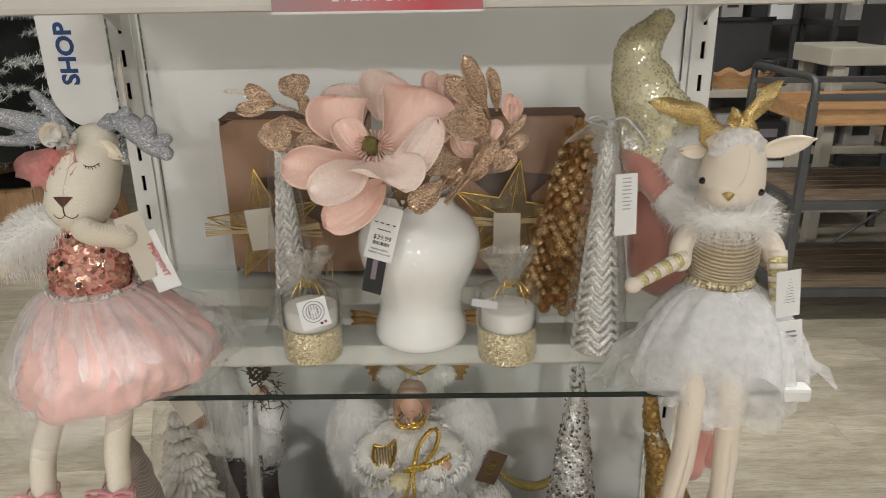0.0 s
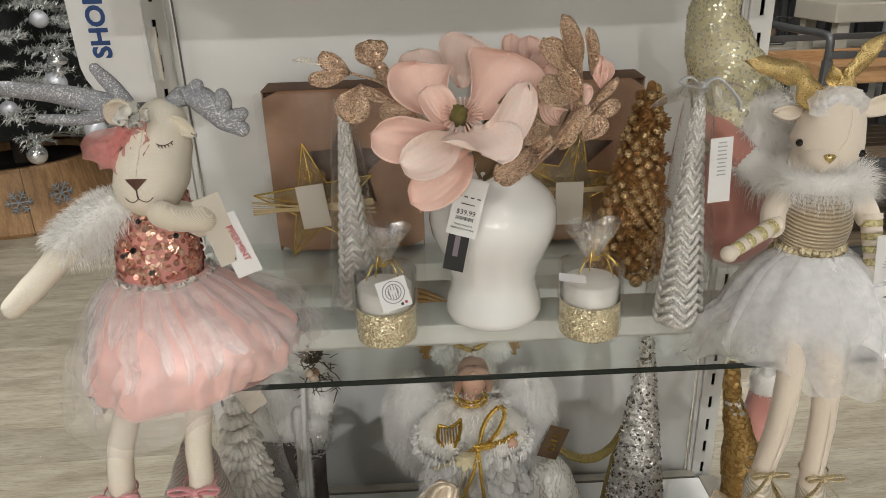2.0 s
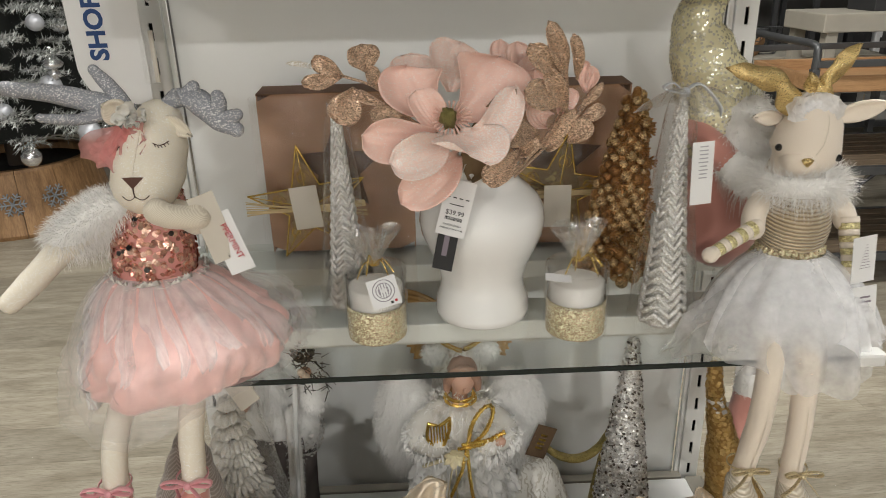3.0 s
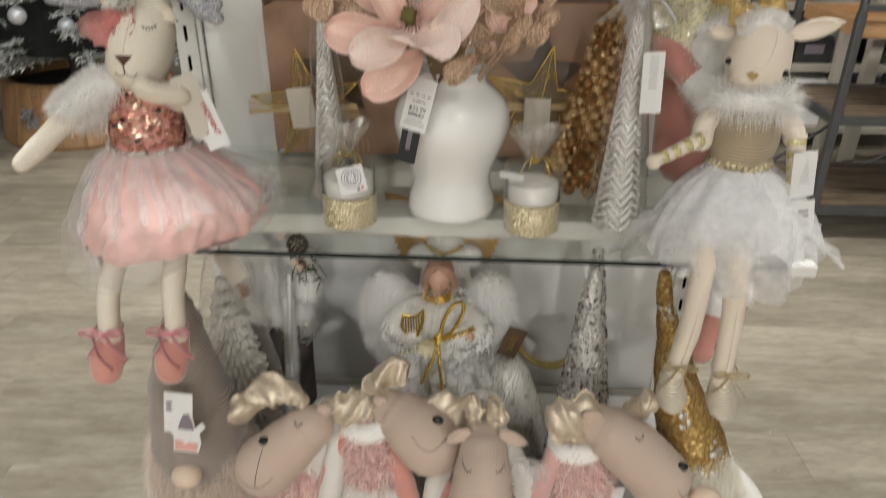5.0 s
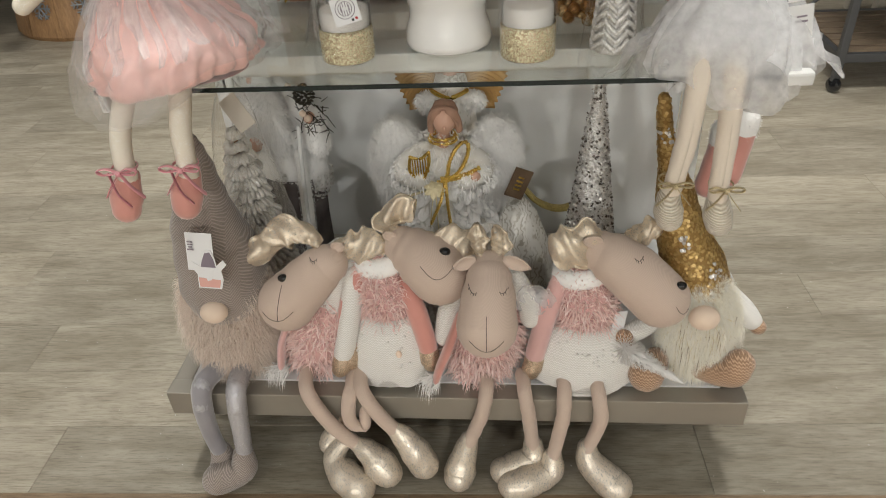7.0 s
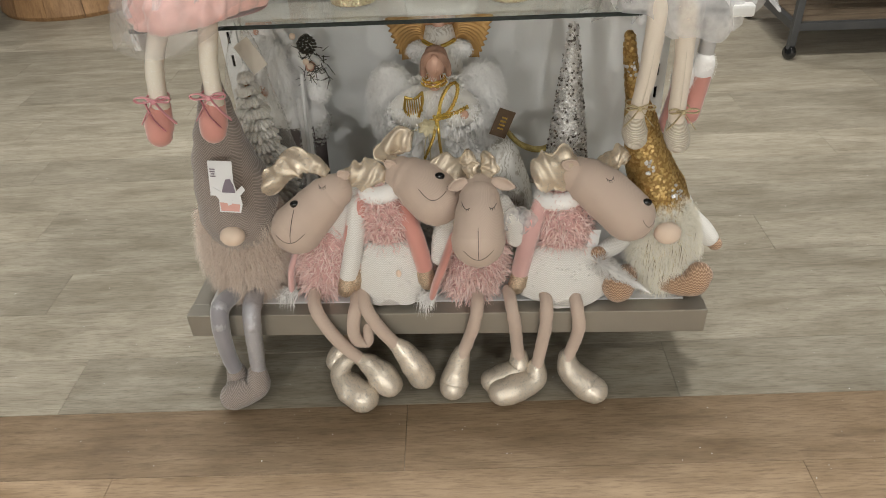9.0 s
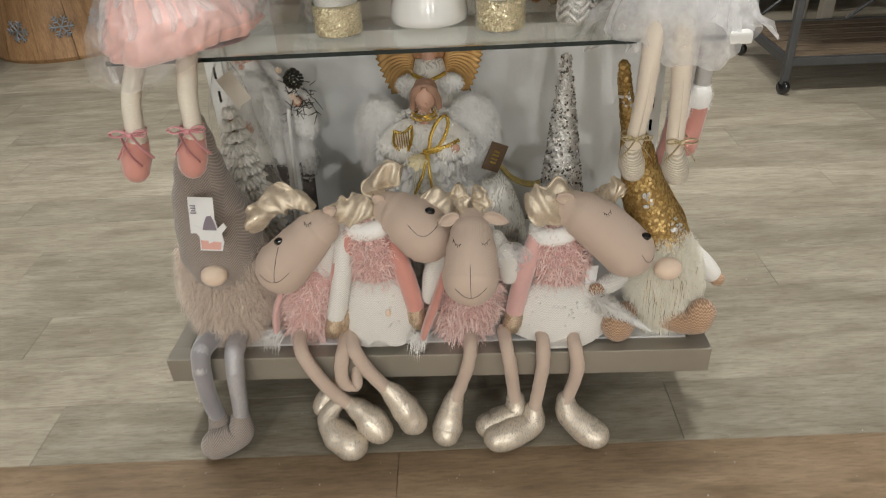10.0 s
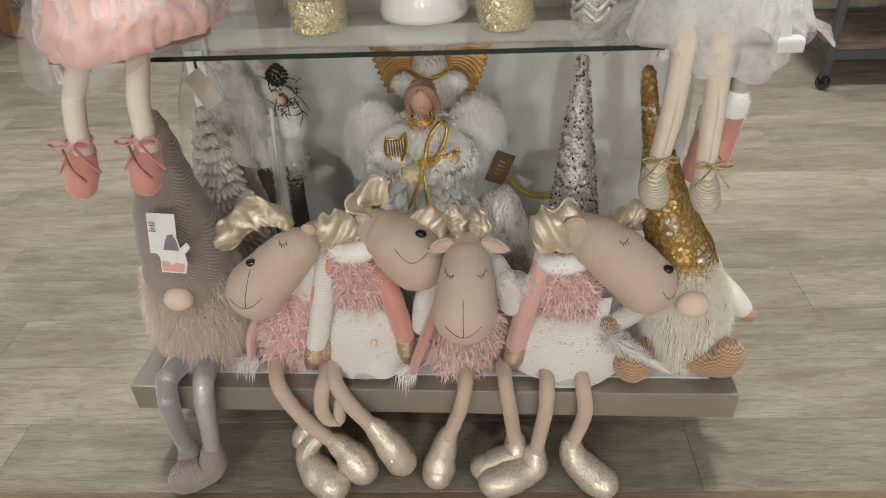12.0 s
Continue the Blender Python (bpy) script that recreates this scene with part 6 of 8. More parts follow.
for pts, foot, mat in (([(-0.440, 0.60, 0.215), (-0.452, 0.566, 0.214), (-0.455, 0.550, 0.185), (-0.457, 0.548, 0.12), (-0.452, 0.548, 0.072)], ((-0.452, 0.550, 0.062), (-0.450, 0.545, 0.035), (-0.448, 0.525, 0.030)), GREYVELVET),
                       ([(-0.395, 0.60, 0.215), (-0.393, 0.562, 0.214), (-0.393, 0.545, 0.185), (-0.398, 0.540, 0.12), (-0.402, 0.538, 0.075)], ((-0.404, 0.536, 0.072), (-0.412, 0.530, 0.042), (-0.452, 0.515, 0.031)), SILVERFOIL)):
    soft("leg", pts, [0.017, 0.0175, 0.0165, 0.015, 0.0145], mat, lg, "shiny grey stuffed leg")
    part("leg_shine", Shape().tube([(p[0], p[1] - 0.0022, p[2] + 0.001) for p in pts[1:3]], [0.0168, 0.0155], 12, 4), SILVERFOIL, lg, "silver foil knee")
    soft("boot", foot, [0.019, 0.026, 0.028], HERRING, lg, "herringbone knit boot", 18, 6)
tg = (-0.416, 0.583, 0.447)
tag_plate(lg, "paper_tag", (-0.3916, 0.574, 0.4810), 0.040, 0.060, CARD, 4, 0, -12, label="white printed paper tag")
bars(lg, (-0.4026, 0.5732, 0.4930), 0.010, 0.016, 4, GREYINK, 4, 0, -12)
cut = [(-0.014, -0.024), (0.014, -0.024), (0.017, -0.012), (0.015, 0.0), (0.022, 0.008), (0.018, 0.014), (0.010, 0.006), (0.008, 0.016), (0.004, 0.026), (-0.004, 0.024), (-0.008, 0.014), (-0.010, 0.004), (-0.02, 0.010), (-0.021, 0.003), (-0.014, -0.006)]
PFR = plate_frame(-12, 0, 4) @ Matrix.Diagonal((1.25, 1.0, 1.25))
part("gnome_cutout", Shape().outline(cut, (-0.3822, 0.567, 0.4532), 0.0012, PFR), CARD, lg, "die-cut paper swing tag", False)
o = Vector((-0.3822, 0.566, 0.4532))
part("cutout_print", Shape().outline([(-0.009, 0.004), (0.009, 0.004), (0.007, 0.014), (0.003, 0.023), (-0.003, 0.022), (-0.007, 0.012)], o, 0.0006, PFR), GREYINK, lg, "", False)
part("cutout_print", Shape().outline([(-0.012, -0.022), (0.012, -0.022), (0.014, -0.012), (-0.013, -0.010)], o, 0.0006, PFR), PINKINK, lg, "", False)
part("cutout_print", Shape().outline([(-0.007, 0.003), (0.007, 0.003), (0.003, -0.012), (-0.002, -0.014)], o + Vector((0, -0.0004, 0)), 0.0006, PFR), CARD, lg, "", False)


def gold_antler(parent, pts, widths, lobes, facing=(0.12, -1, 0.42), puff=0.011):
    """A stuffed foil antler: one cushion along the spine, swelling into a rounded lobe at each (along, side, reach)."""
    pts = [Vector(p) for p in pts]
    m, n, steps = len(pts), 26, 11
    spine, wide = [], []
    for i in range(m - 1):
        p0, p1, p2, p3 = pts[max(i - 1, 0)], pts[i], pts[i + 1], pts[min(i + 2, m - 1)]
        for q in range(steps):
            u = q / steps
            spine.append(0.5 * ((2 * p1) + (p2 - p0) * u + (2 * p0 - 5 * p1 + 4 * p2 - p3) * u * u + (3 * p1 - p0 - 3 * p2 + p3) * u ** 3))
            wide.append(widths[i] * (1 - u) + widths[i + 1] * u)
    spine.append(pts[-1])
    wide.append(widths[-1])
    up = Vector(facing).normalized()
    total, rings = len(spine) - 1, []
    sd = pts[0].x * 77
    for i, p in enumerate(spine):
        v = i / total
        d = (spine[min(i + 1, total)] - spine[max(i - 1, 0)]).normalized()
        side = d.cross(up).normalized()
        nr = side.cross(d).normalized()
        close = min(1.0, (1 - v) / 0.16 + 0.04) ** 0.5
        ring = []
        for q in range(n):
            w = TAU * q / n
            c, s = math.cos(w), math.sin(w)
            reach = wide[i]
            for at, way, far in lobes:
                if way * c > 0:
                    reach += far * math.exp(-((v - at) / 0.11) ** 2)
            reach *= 1 + 0.07 * math.sin(v * 31 + sd + (1.5 if c > 0 else 0))
            edge = abs(c) ** 0.8 * (1 if c > 0 else -1)
            swell = puff * (0.10 + 0.90 * (1 - abs(c) ** 2.6)) * (0.75 + 14 * min(0.03, reach)) * close
            crumple = 0.0095 * noise.noise(p * 55 + Vector((c * 1.6, s, sd))) + 0.0075 * noise.noise(p * 140 + Vector((c * 3, s, sd)))
            ring.append(p + side * edge * reach * close + nr * (s * swell + crumple + 0.004 * math.sin(v * 7 + 2.2 * c + sd) * abs(c)))
        rings.append(ring)
    part("antler", Shape().rings(rings), ANTLERFOIL, parent, "crinkled pale gold foil antler")


def moose_head(parent, path, radii, nose, eyes, mouth, seam=None, nose_r=0.009):
    h = Shape().tube(path, radii, 26, 7, 1.0, (0, 1, 0), True, 0.02)
    part("head", h, TAUPE, parent, "taupe ribbed jersey head")
    if nose:
        y = h.front(nose[0], nose[1]) or path[-1][1] - 0.008
        if y:
            part("nose", Shape().ball((nose[0], y + 0.001, nose[1]), (nose_r, nose_r * 0.7, nose_r * 0.78)), BLACK, parent, "shiny black button nose")
    for e in eyes:
        s = Shape()
        eyelid(s, h, e[0], e[1], 0.013, 4, e[2], 0.003)
        if s.v:
            part("stitched_eye", s, INK, parent, "black embroidered closed eye")
    for m in mouth:
        s = Shape()
        smile(s, h, *m)
        if s.v:
            part("stitched_mouth", s, INK, parent, "black embroidered smile")
    if seam:
        part("muzzle_seam", Shape().line_on(h, seam, 0.00045), INK, parent)
    return h


def fluffy(parent, pts, radii, count, length=0.022, flat=0.8, keep=None, width=0.0022):
    b = Shape().tube(pts, radii, 18, 5, flat)
    part("fluffy_vest", b, BLUSHVELVET, parent, "pink fluffy vest")
    part("yarn_pile", Shape().blades(b.sample(count, keep), length * 1.15, width, 0.25, 0.95), PINKFUR, parent, "shaggy pink eyelash yarn", False, "stuff")
    return b


def gold_shoe(parent, pts, radii):
    pts = [(p[0], p[1] + 0.028, max(p[2], r + 0.002)) for p, r in zip(pts, radii)]
    soft("shoe", pts, radii, PALEGOLD, parent, "pale gold foil shoe", 18, 6, 0.92, lump=0.08)


def stuffed_leg(parent, pts, r=0.0118):
    pts = list(pts[:2]) + [(p[0], p[1] + 0.024, p[2]) if i else (p[0], p[1] + 0.002, p[2]) for i, p in enumerate(pts[2:])]
    soft("leg", pts, r, TAUPE, parent, "", 14, 6, lump=0.16)


def knit_skirt(parent, cx, cy, z0, z1, r0, r1, sx=1.0):
    part("knit_skirt", skirt(cx, cy, z0, z1, r0, r1, sx, 0.78, 5, 0.05, 0.01, 0.005, 0, -0.004, cx * 50, 72, 14, 0.003), KNIT, parent, "white knitted dress with small bobbles")
    s = Shape()
    for i in range(46):
        a = rnd.uniform(math.pi, TAU)
        v = rnd.uniform(0.1, 0.9)
        r = (r0 + (r1 - r0) * v ** 0.7 + 0.01 * math.sin(math.pi * v)) * 1.0
        s.ball((cx + r * sx * math.cos(a), cy + r * 0.8 * math.sin(a), z0 + (z1 - z0) * v), 0.0024, None, 7, 5)
    part("bobble_trim", s, KNIT, parent, "", kind="stuff")
    part("skirt_base", Shape().lathe([(0.0, 0.0), (r1 * 0.86, 0.0), (r0 * 0.9, z0 - z1)], (cx, cy, z1 + 0.004), 24), KNIT, parent)


def collar(parent, c, r, tube=0.013):
    s = Shape().tube([(c[0] + r * math.cos(TAU * i / 16), c[1] + r * 0.85 * math.sin(TAU * i / 16), c[2] + 0.004 * math.cos(TAU * i / 16)) for i in range(17)], tube, 10, 2, 1, (0, 0, 1), False)
    part("collar", s, WHITEFUR, parent, "white plush collar")
    part("collar_fur", Shape().blades(s.sample(900), 0.006, 0.0007, 0.2, 0.5), WHITEFUR, parent, "", False, "stuff")


def sleeve(parent, pts, radii, material, label, hand):
    soft("arm", pts, radii, material, parent, label)
    soft("mitten", hand, [radii[-1] * 1.0, radii[-1] * 1.05, radii[-1] * 0.85], CHAMPGLIT, parent, "gold glitter mitten")


def fringe(parent, c, n=170):
    part("scarf_fringe", Shape().blades([(Vector(c) + Vector((rnd.uniform(-0.012, 0.012), rnd.uniform(-0.006, 0.006), rnd.uniform(-0.008, 0.008))), Vector((-0.6, -0.4, -0.2))) for _ in range(n)], 0.042, 0.0015, 0.6, 0.6), WHITEFUR, parent, "white yarn fringe", False)


CHAMPGLIT = glitter("champagne_glitter_cloth", (0.66, 0.52, 0.38), 0.001, 0.7, 0.35, 0.8)
G = "plush moose on the tray"
L_KNIT = "plush moose in pink vest and white knit dress"

# moose looking down to one side, black nose showing
m1 = thing("plush_moose", (-0.26, 0.65, SEAT), "sitting plush moose in fluffy pink dress with white sleeves", "plush toy", G)
moose_head(m1, [(-0.222, 0.630, 0.418), (-0.236, 0.627, 0.408), (-0.262, 0.622, 0.384), (-0.294, 0.616, 0.353)], [0.032, 0.037, 0.042, 0.047],
           (-0.287, 0.411), [(-0.237, 0.442, 1), (-0.272, 0.446, -1)], [(-0.298, 0.364, 0.052, 0.012, 0.006)], [(-0.288, 0.405), (-0.292, 0.39), (-0.296, 0.37), (-0.298, 0.353)])
gold_antler(m1, [(-0.232, 0.645, 0.445), (-0.262, 0.650, 0.464), (-0.292, 0.652, 0.462), (-0.326, 0.648, 0.436), (-0.372, 0.640, 0.400)], [0.010, 0.017, 0.018, 0.016, 0.009], [(0.46, 1, 0.012), (0.46, -1, 0.010), (0.74, 1, 0.008), (0.80, -1, 0.006)])
gold_antler(m1, [(-0.212, 0.645, 0.440), (-0.190, 0.648, 0.438), (-0.162, 0.648, 0.438), (-0.128, 0.650, 0.446)], [0.009, 0.017, 0.018, 0.012], [(0.40, -1, 0.010), (0.66, -1, 0.016), (0.55, 1, 0.008), (0.88, -1, 0.010), (0.9, 1, 0.008)])
ear_of((-0.212, 0.632, 0.446), (-0.190, 0.622, 0.458), 0.022, m1, TAUPE)
soft("torso", [(-0.205, 0.672, 0.40), (-0.225, 0.665, 0.35), (-0.245, 0.655, 0.30)], [0.036, 0.046, 0.05], KNIT, m1, "white knit sweater", flat=0.8)
fluffy(m1, [(-0.250, 0.650, 0.300), (-0.262, 0.645, 0.255), (-0.272, 0.640, 0.228)], [0.050, 0.058, 0.046], 2600, keep=lambda p: p.y < 0.67)
sleeve(m1, [(-0.190, 0.648, 0.385), (-0.192, 0.622, 0.345), (-0.205, 0.605, 0.285), (-0.212, 0.600, 0.258)], [0.016, 0.0175, 0.017, 0.017], KNIT, "white ribbed knit sleeve", [(-0.213, 0.599, 0.250), (-0.218, 0.597, 0.235), (-0.222, 0.596, 0.226)])
soft("scarf", [(-0.30, 0.628, 0.310), (-0.318, 0.610, 0.27), (-0.322, 0.598, 0.235)], [0.010, 0.013, 0.012], BLUSHVELVET, m1, "blush velvet scarf end", flat=0.5, side=(0, 1, 0))
fringe(m1, (-0.325, 0.60, 0.222))
soft("torso_side", [(-0.29, 0.655, 0.31), (-0.31, 0.645, 0.25)], [0.022, 0.024], BLUSHVELVET, m1)
soft("leg", [(-0.282, 0.600, 0.216), (-0.274, 0.562, 0.208), (-0.252, 0.548, 0.168), (-0.228, 0.546, 0.128), (-0.203, 0.546, 0.098)], [0.012, 0.0125, 0.0125, 0.0125, 0.012], TAUPE, m1)
soft("shoe", [(-0.203, 0.546, 0.098), (-0.184, 0.540, 0.088), (-0.164, 0.530, 0.072), (-0.150, 0.522, 0.056)], [0.013, 0.020, 0.0285, 0.0275], PALEGOLD, m1, "pale gold foil shoe", 18, 6, 0.92, lump=0.10)
soft("leg", [(-0.196, 0.60, 0.214), (-0.203, 0.562, 0.200), (-0.209, 0.554, 0.160), (-0.203, 0.556, 0.132), (-0.188, 0.562, 0.128), (-0.184, 0.572, 0.160)], [0.012, 0.0125, 0.0125, 0.0125, 0.0115, 0.0095], TAUPE, m1, "folded taupe jersey leg", flat=0.7)
soft("shoe", [(-0.216, 0.566, 0.086), (-0.236, 0.556, 0.078), (-0.243, 0.540, 0.060), (-0.222, 0.518, 0.044), (-0.198, 0.506, 0.036)], [0.012, 0.016, 0.022, 0.030, 0.030], PALEGOLD, m1, "pale gold foil shoe", 18, 6, 0.92, lump=0.10)

# moose leaning on its neighbour
m2 = thing("plush_moose", (-0.14, 0.65, SEAT), L_KNIT + ", head turned", "plush toy", G)
moose_head(m2, [(-0.104, 0.652, 0.438), (-0.092, 0.645, 0.434), (-0.070, 0.632, 0.424), (-0.046, 0.620, 0.406)], [0.031, 0.038, 0.046, 0.048],
           (-0.036, 0.454), [(-0.087, 0.476, 1)], [(-0.048, 0.440, 0.046, 0.012, -0.006)])
gold_antler(m2, [(-0.108, 0.655, 0.452), (-0.126, 0.662, 0.470), (-0.122, 0.664, 0.486), (-0.082, 0.662, 0.512)], [0.009, 0.014, 0.016, 0.012], [(0.48, 1, 0.018), (0.42, -1, 0.012), (0.85, 1, 0.012), (0.88, -1, 0.010)])
gold_antler(m2, [(-0.082, 0.652, 0.452), (-0.058, 0.648, 0.450), (-0.024, 0.644, 0.450), (0.012, 0.642, 0.440)], [0.009, 0.014, 0.017, 0.012], [(0.60, 1, 0.014), (0.60, -1, 0.012), (0.86, 1, 0.014), (0.86, -1, 0.014)])
ear_of((-0.112, 0.640, 0.458), (-0.130, 0.630, 0.474), 0.02, m2, TAUPE)
collar(m2, (-0.142, 0.655, 0.408), 0.028, 0.016)
soft("torso", [(-0.145, 0.665, 0.40), (-0.140, 0.66, 0.34), (-0.138, 0.655, 0.26)], [0.034, 0.046, 0.05], KNIT, m2, flat=0.8)
fluffy(m2, [(-0.145, 0.652, 0.388), (-0.140, 0.648, 0.350), (-0.138, 0.646, 0.318)], [0.036, 0.046, 0.044], 2200, 0.02, 0.85, lambda p: p.y < 0.67)
knit_skirt(m2, -0.138, 0.640, 0.315, 0.198, 0.044, 0.072, 1.02)
sleeve(m2, [(-0.178, 0.645, 0.385), (-0.196, 0.625, 0.345), (-0.205, 0.612, 0.29), (-0.206, 0.606, 0.272)], [0.015, 0.0165, 0.0165, 0.016], CORAL, "coral velvet sleeve", [(-0.206, 0.605, 0.265), (-0.206, 0.603, 0.245), (-0.205, 0.602, 0.235)])
sleeve(m2, [(-0.105, 0.640, 0.375), (-0.088, 0.618, 0.335), (-0.076, 0.608, 0.288), (-0.073, 0.605, 0.270)], [0.015, 0.0165, 0.0165, 0.016], CORAL, "coral velvet sleeve", [(-0.072, 0.604, 0.262), (-0.070, 0.602, 0.244), (-0.069, 0.601, 0.236)])
part("toggle", Shape().ball((-0.118, 0.586, 0.270), (0.005, 0.003, 0.008)), SKIN, m2)
soft("leg", [(-0.190, 0.60, 0.216), (-0.181, 0.562, 0.210), (-0.158, 0.549, 0.172), (-0.133, 0.546, 0.136)], [0.012, 0.0125, 0.0125, 0.0125], TAUPE, m2)
soft("shoe", [(-0.132, 0.546, 0.135), (-0.116, 0.544, 0.116), (-0.096, 0.538, 0.083), (-0.086, 0.534, 0.062)], [0.014, 0.021, 0.0275, 0.0255], PALEGOLD, m2, "pale gold foil shoe", 18, 6, 0.92, lump=0.10)
soft("leg", [(-0.205, 0.61, 0.214), (-0.212, 0.585, 0.16), (-0.232, 0.580, 0.10)], 0.0115, TAUPE, m2)
soft("shoe", [(-0.232, 0.580, 0.10), (-0.250, 0.574, 0.085), (-0.258, 0.568, 0.070)], [0.013, 0.018, 0.019], PALEGOLD, m2, "pale gold foil shoe", 18, 6, 0.92, lump=0.10)

# moose facing the shopper
m3 = thing("plush_moose", (0.02, 0.64, SEAT), "sitting plush moose facing forward in fluffy pink dress", "plush toy", G)
moose_head(m3, [(0.030, 0.592, 0.438), (0.030, 0.578, 0.430), (0.029, 0.555, 0.410), (0.027, 0.532, 0.378)], [0.028, 0.034, 0.040, 0.045],
           None, [(0.008, 0.440, -1), (0.052, 0.440, 1)], [(0.0275, 0.384, 0.048, 0.014)], [(0.0275, 0.418), (0.0275, 0.40), (0.0275, 0.38), (0.0275, 0.370)])
ear_of((0.012, 0.586, 0.460), (-0.022, 0.570, 0.452), 0.024, m3, TAUPE)
ear_of((0.050, 0.586, 0.460), (0.090, 0.572, 0.450), 0.024, m3, TAUPE)
gold_antler(m3, [(0.022, 0.598, 0.450), (0.016, 0.610, 0.466), (0.014, 0.616, 0.480), (0.012, 0.618, 0.500)], [0.009, 0.012, 0.012, 0.007], [(0.5, 1, 0.006), (0.7, -1, 0.006)])
gold_antler(m3, [(0.038, 0.598, 0.452), (0.044, 0.608, 0.464), (0.046, 0.614, 0.478), (0.036, 0.618, 0.494)], [0.009, 0.012, 0.012, 0.008], [(0.45, 1, 0.008), (0.6, -1, 0.005)])
soft("torso", [(0.028, 0.668, 0.43), (0.025, 0.662, 0.36), (0.020, 0.650, 0.28)], [0.034, 0.046, 0.052], KNIT, m3, "white knit sweater", flat=0.8)
fluffy(m3, [(0.018, 0.645, 0.300), (0.014, 0.636, 0.255), (0.010, 0.630, 0.228)], [0.056, 0.062, 0.048], 3000, 0.024, 0.8, lambda p: p.y < 0.66)
soft("arm", [(-0.015, 0.645, 0.375), (-0.036, 0.622, 0.335), (-0.044, 0.608, 0.290)], [0.016, 0.0175, 0.016], KNIT, m3, "white knit sleeve")
soft("arm", [(0.070, 0.650, 0.375), (0.088, 0.630, 0.345), (0.092, 0.620, 0.320)], [0.016, 0.0175, 0.016], KNIT, m3, "white knit sleeve")
soft("scarf", [(-0.020, 0.605, 0.330), (-0.034, 0.585, 0.295), (-0.050, 0.577, 0.255), (-0.058, 0.577, 0.230)], [0.014, 0.016, 0.015, 0.013], CORAL, m3, "coral velvet scarf end", flat=0.5, side=(0, 1, 0))
fringe(m3, (-0.062, 0.582, 0.222))
s = Shape()
for i in range(5):
    c = Vector((0.098, 0.622, 0.362))
    s2 = petal(c, c + Vector((0.034 * math.cos(i * 1.25), -0.008, 0.030 * math.sin(i * 1.25))), 0.034, 0.008, 0.004, (0, -1, 0.2), 8, 8, 0, 1.2, 0.004, i)
    s.add(s2.v, s2.f)
part("organza_bow", s, TULLE, m3, "sheer organza bow")
stuffed_leg(m3, [(0.022, 0.59, 0.216), (0.022, 0.560, 0.212), (0.016, 0.545, 0.180), (0.002, 0.535, 0.125), (-0.008, 0.530, 0.100)])
gold_shoe(m3, [(-0.009, 0.530, 0.100), (-0.018, 0.524, 0.070), (-0.026, 0.512, 0.040), (-0.028, 0.506, 0.033)], [0.016, 0.022, 0.028, 0.026])
stuffed_leg(m3, [(0.080, 0.60, 0.216), (0.084, 0.562, 0.212), (0.090, 0.548, 0.175), (0.096, 0.544, 0.11), (0.100, 0.545, 0.075)])
gold_shoe(m3, [(0.100, 0.545, 0.075), (0.098, 0.538, 0.050), (0.066, 0.524, 0.037), (0.050, 0.520, 0.035)], [0.017, 0.023, 0.026, 0.025])

# moose lying against the gnome
m4 = thing("plush_moose", (0.18, 0.65, SEAT), L_KNIT + ", leaning over", "plush toy", G)
moose_head(m4, [(0.198, 0.643, 0.432), (0.214, 0.636, 0.425), (0.246, 0.624, 0.404), (0.285, 0.611, 0.369)], [0.032, 0.039, 0.044, 0.045],
           (0.3085, 0.404), [(0.246, 0.447, 1)], [(0.312, 0.378, 0.024, 0.010, -0.012)])
gold_antler(m4, [(0.196, 0.646, 0.450), (0.178, 0.640, 0.458), (0.152, 0.634, 0.446), (0.120, 0.628, 0.436)], [0.010, 0.019, 0.024, 0.018], [(0.36, 1, 0.014), (0.36, -1, 0.010), (0.66, 1, 0.018), (0.62, -1, 0.020), (0.90, 1, 0.016), (0.90, -1, 0.014)], (0.05, -1, 0.30), 0.013)
gold_antler(m4, [(0.222, 0.645, 0.440), (0.246, 0.668, 0.440), (0.268, 0.682, 0.442), (0.292, 0.684, 0.446)], [0.010, 0.014, 0.016, 0.012], [(0.6, 1, 0.008), (0.75, -1, 0.010)])
ear_of((0.196, 0.630, 0.456), (0.166, 0.616, 0.470), 0.024, m4, TAUPE)
collar(m4, (0.172, 0.658, 0.386), 0.030, 0.016)
soft("torso", [(0.172, 0.668, 0.39), (0.175, 0.662, 0.34), (0.178, 0.655, 0.26)], [0.034, 0.046, 0.052], KNIT, m4, flat=0.8)
fluffy(m4, [(0.175, 0.655, 0.370), (0.178, 0.650, 0.335), (0.180, 0.648, 0.302)], [0.038, 0.048, 0.047], 2200, 0.02, 0.85, lambda p: p.y < 0.67)
knit_skirt(m4, 0.182, 0.642, 0.298, 0.198, 0.048, 0.084, 1.08)
sleeve(m4, [(0.138, 0.645, 0.372), (0.118, 0.622, 0.325), (0.104, 0.608, 0.270), (0.101, 0.605, 0.256)], [0.015, 0.0165, 0.0165, 0.016], BLUSHVELVET, "blush velvet sleeve", [(0.100, 0.604, 0.248), (0.096, 0.602, 0.230), (0.095, 0.601, 0.222)])
stuffed_leg(m4, [(0.146, 0.60, 0.214), (0.147, 0.564, 0.212), (0.145, 0.548, 0.17), (0.138, 0.532, 0.10), (0.132, 0.525, 0.062)])
gold_shoe(m4, [(0.132, 0.525, 0.066), (0.126, 0.516, 0.042), (0.086, 0.498, 0.034), (0.066, 0.492, 0.033)], [0.017, 0.025, 0.029, 0.027])
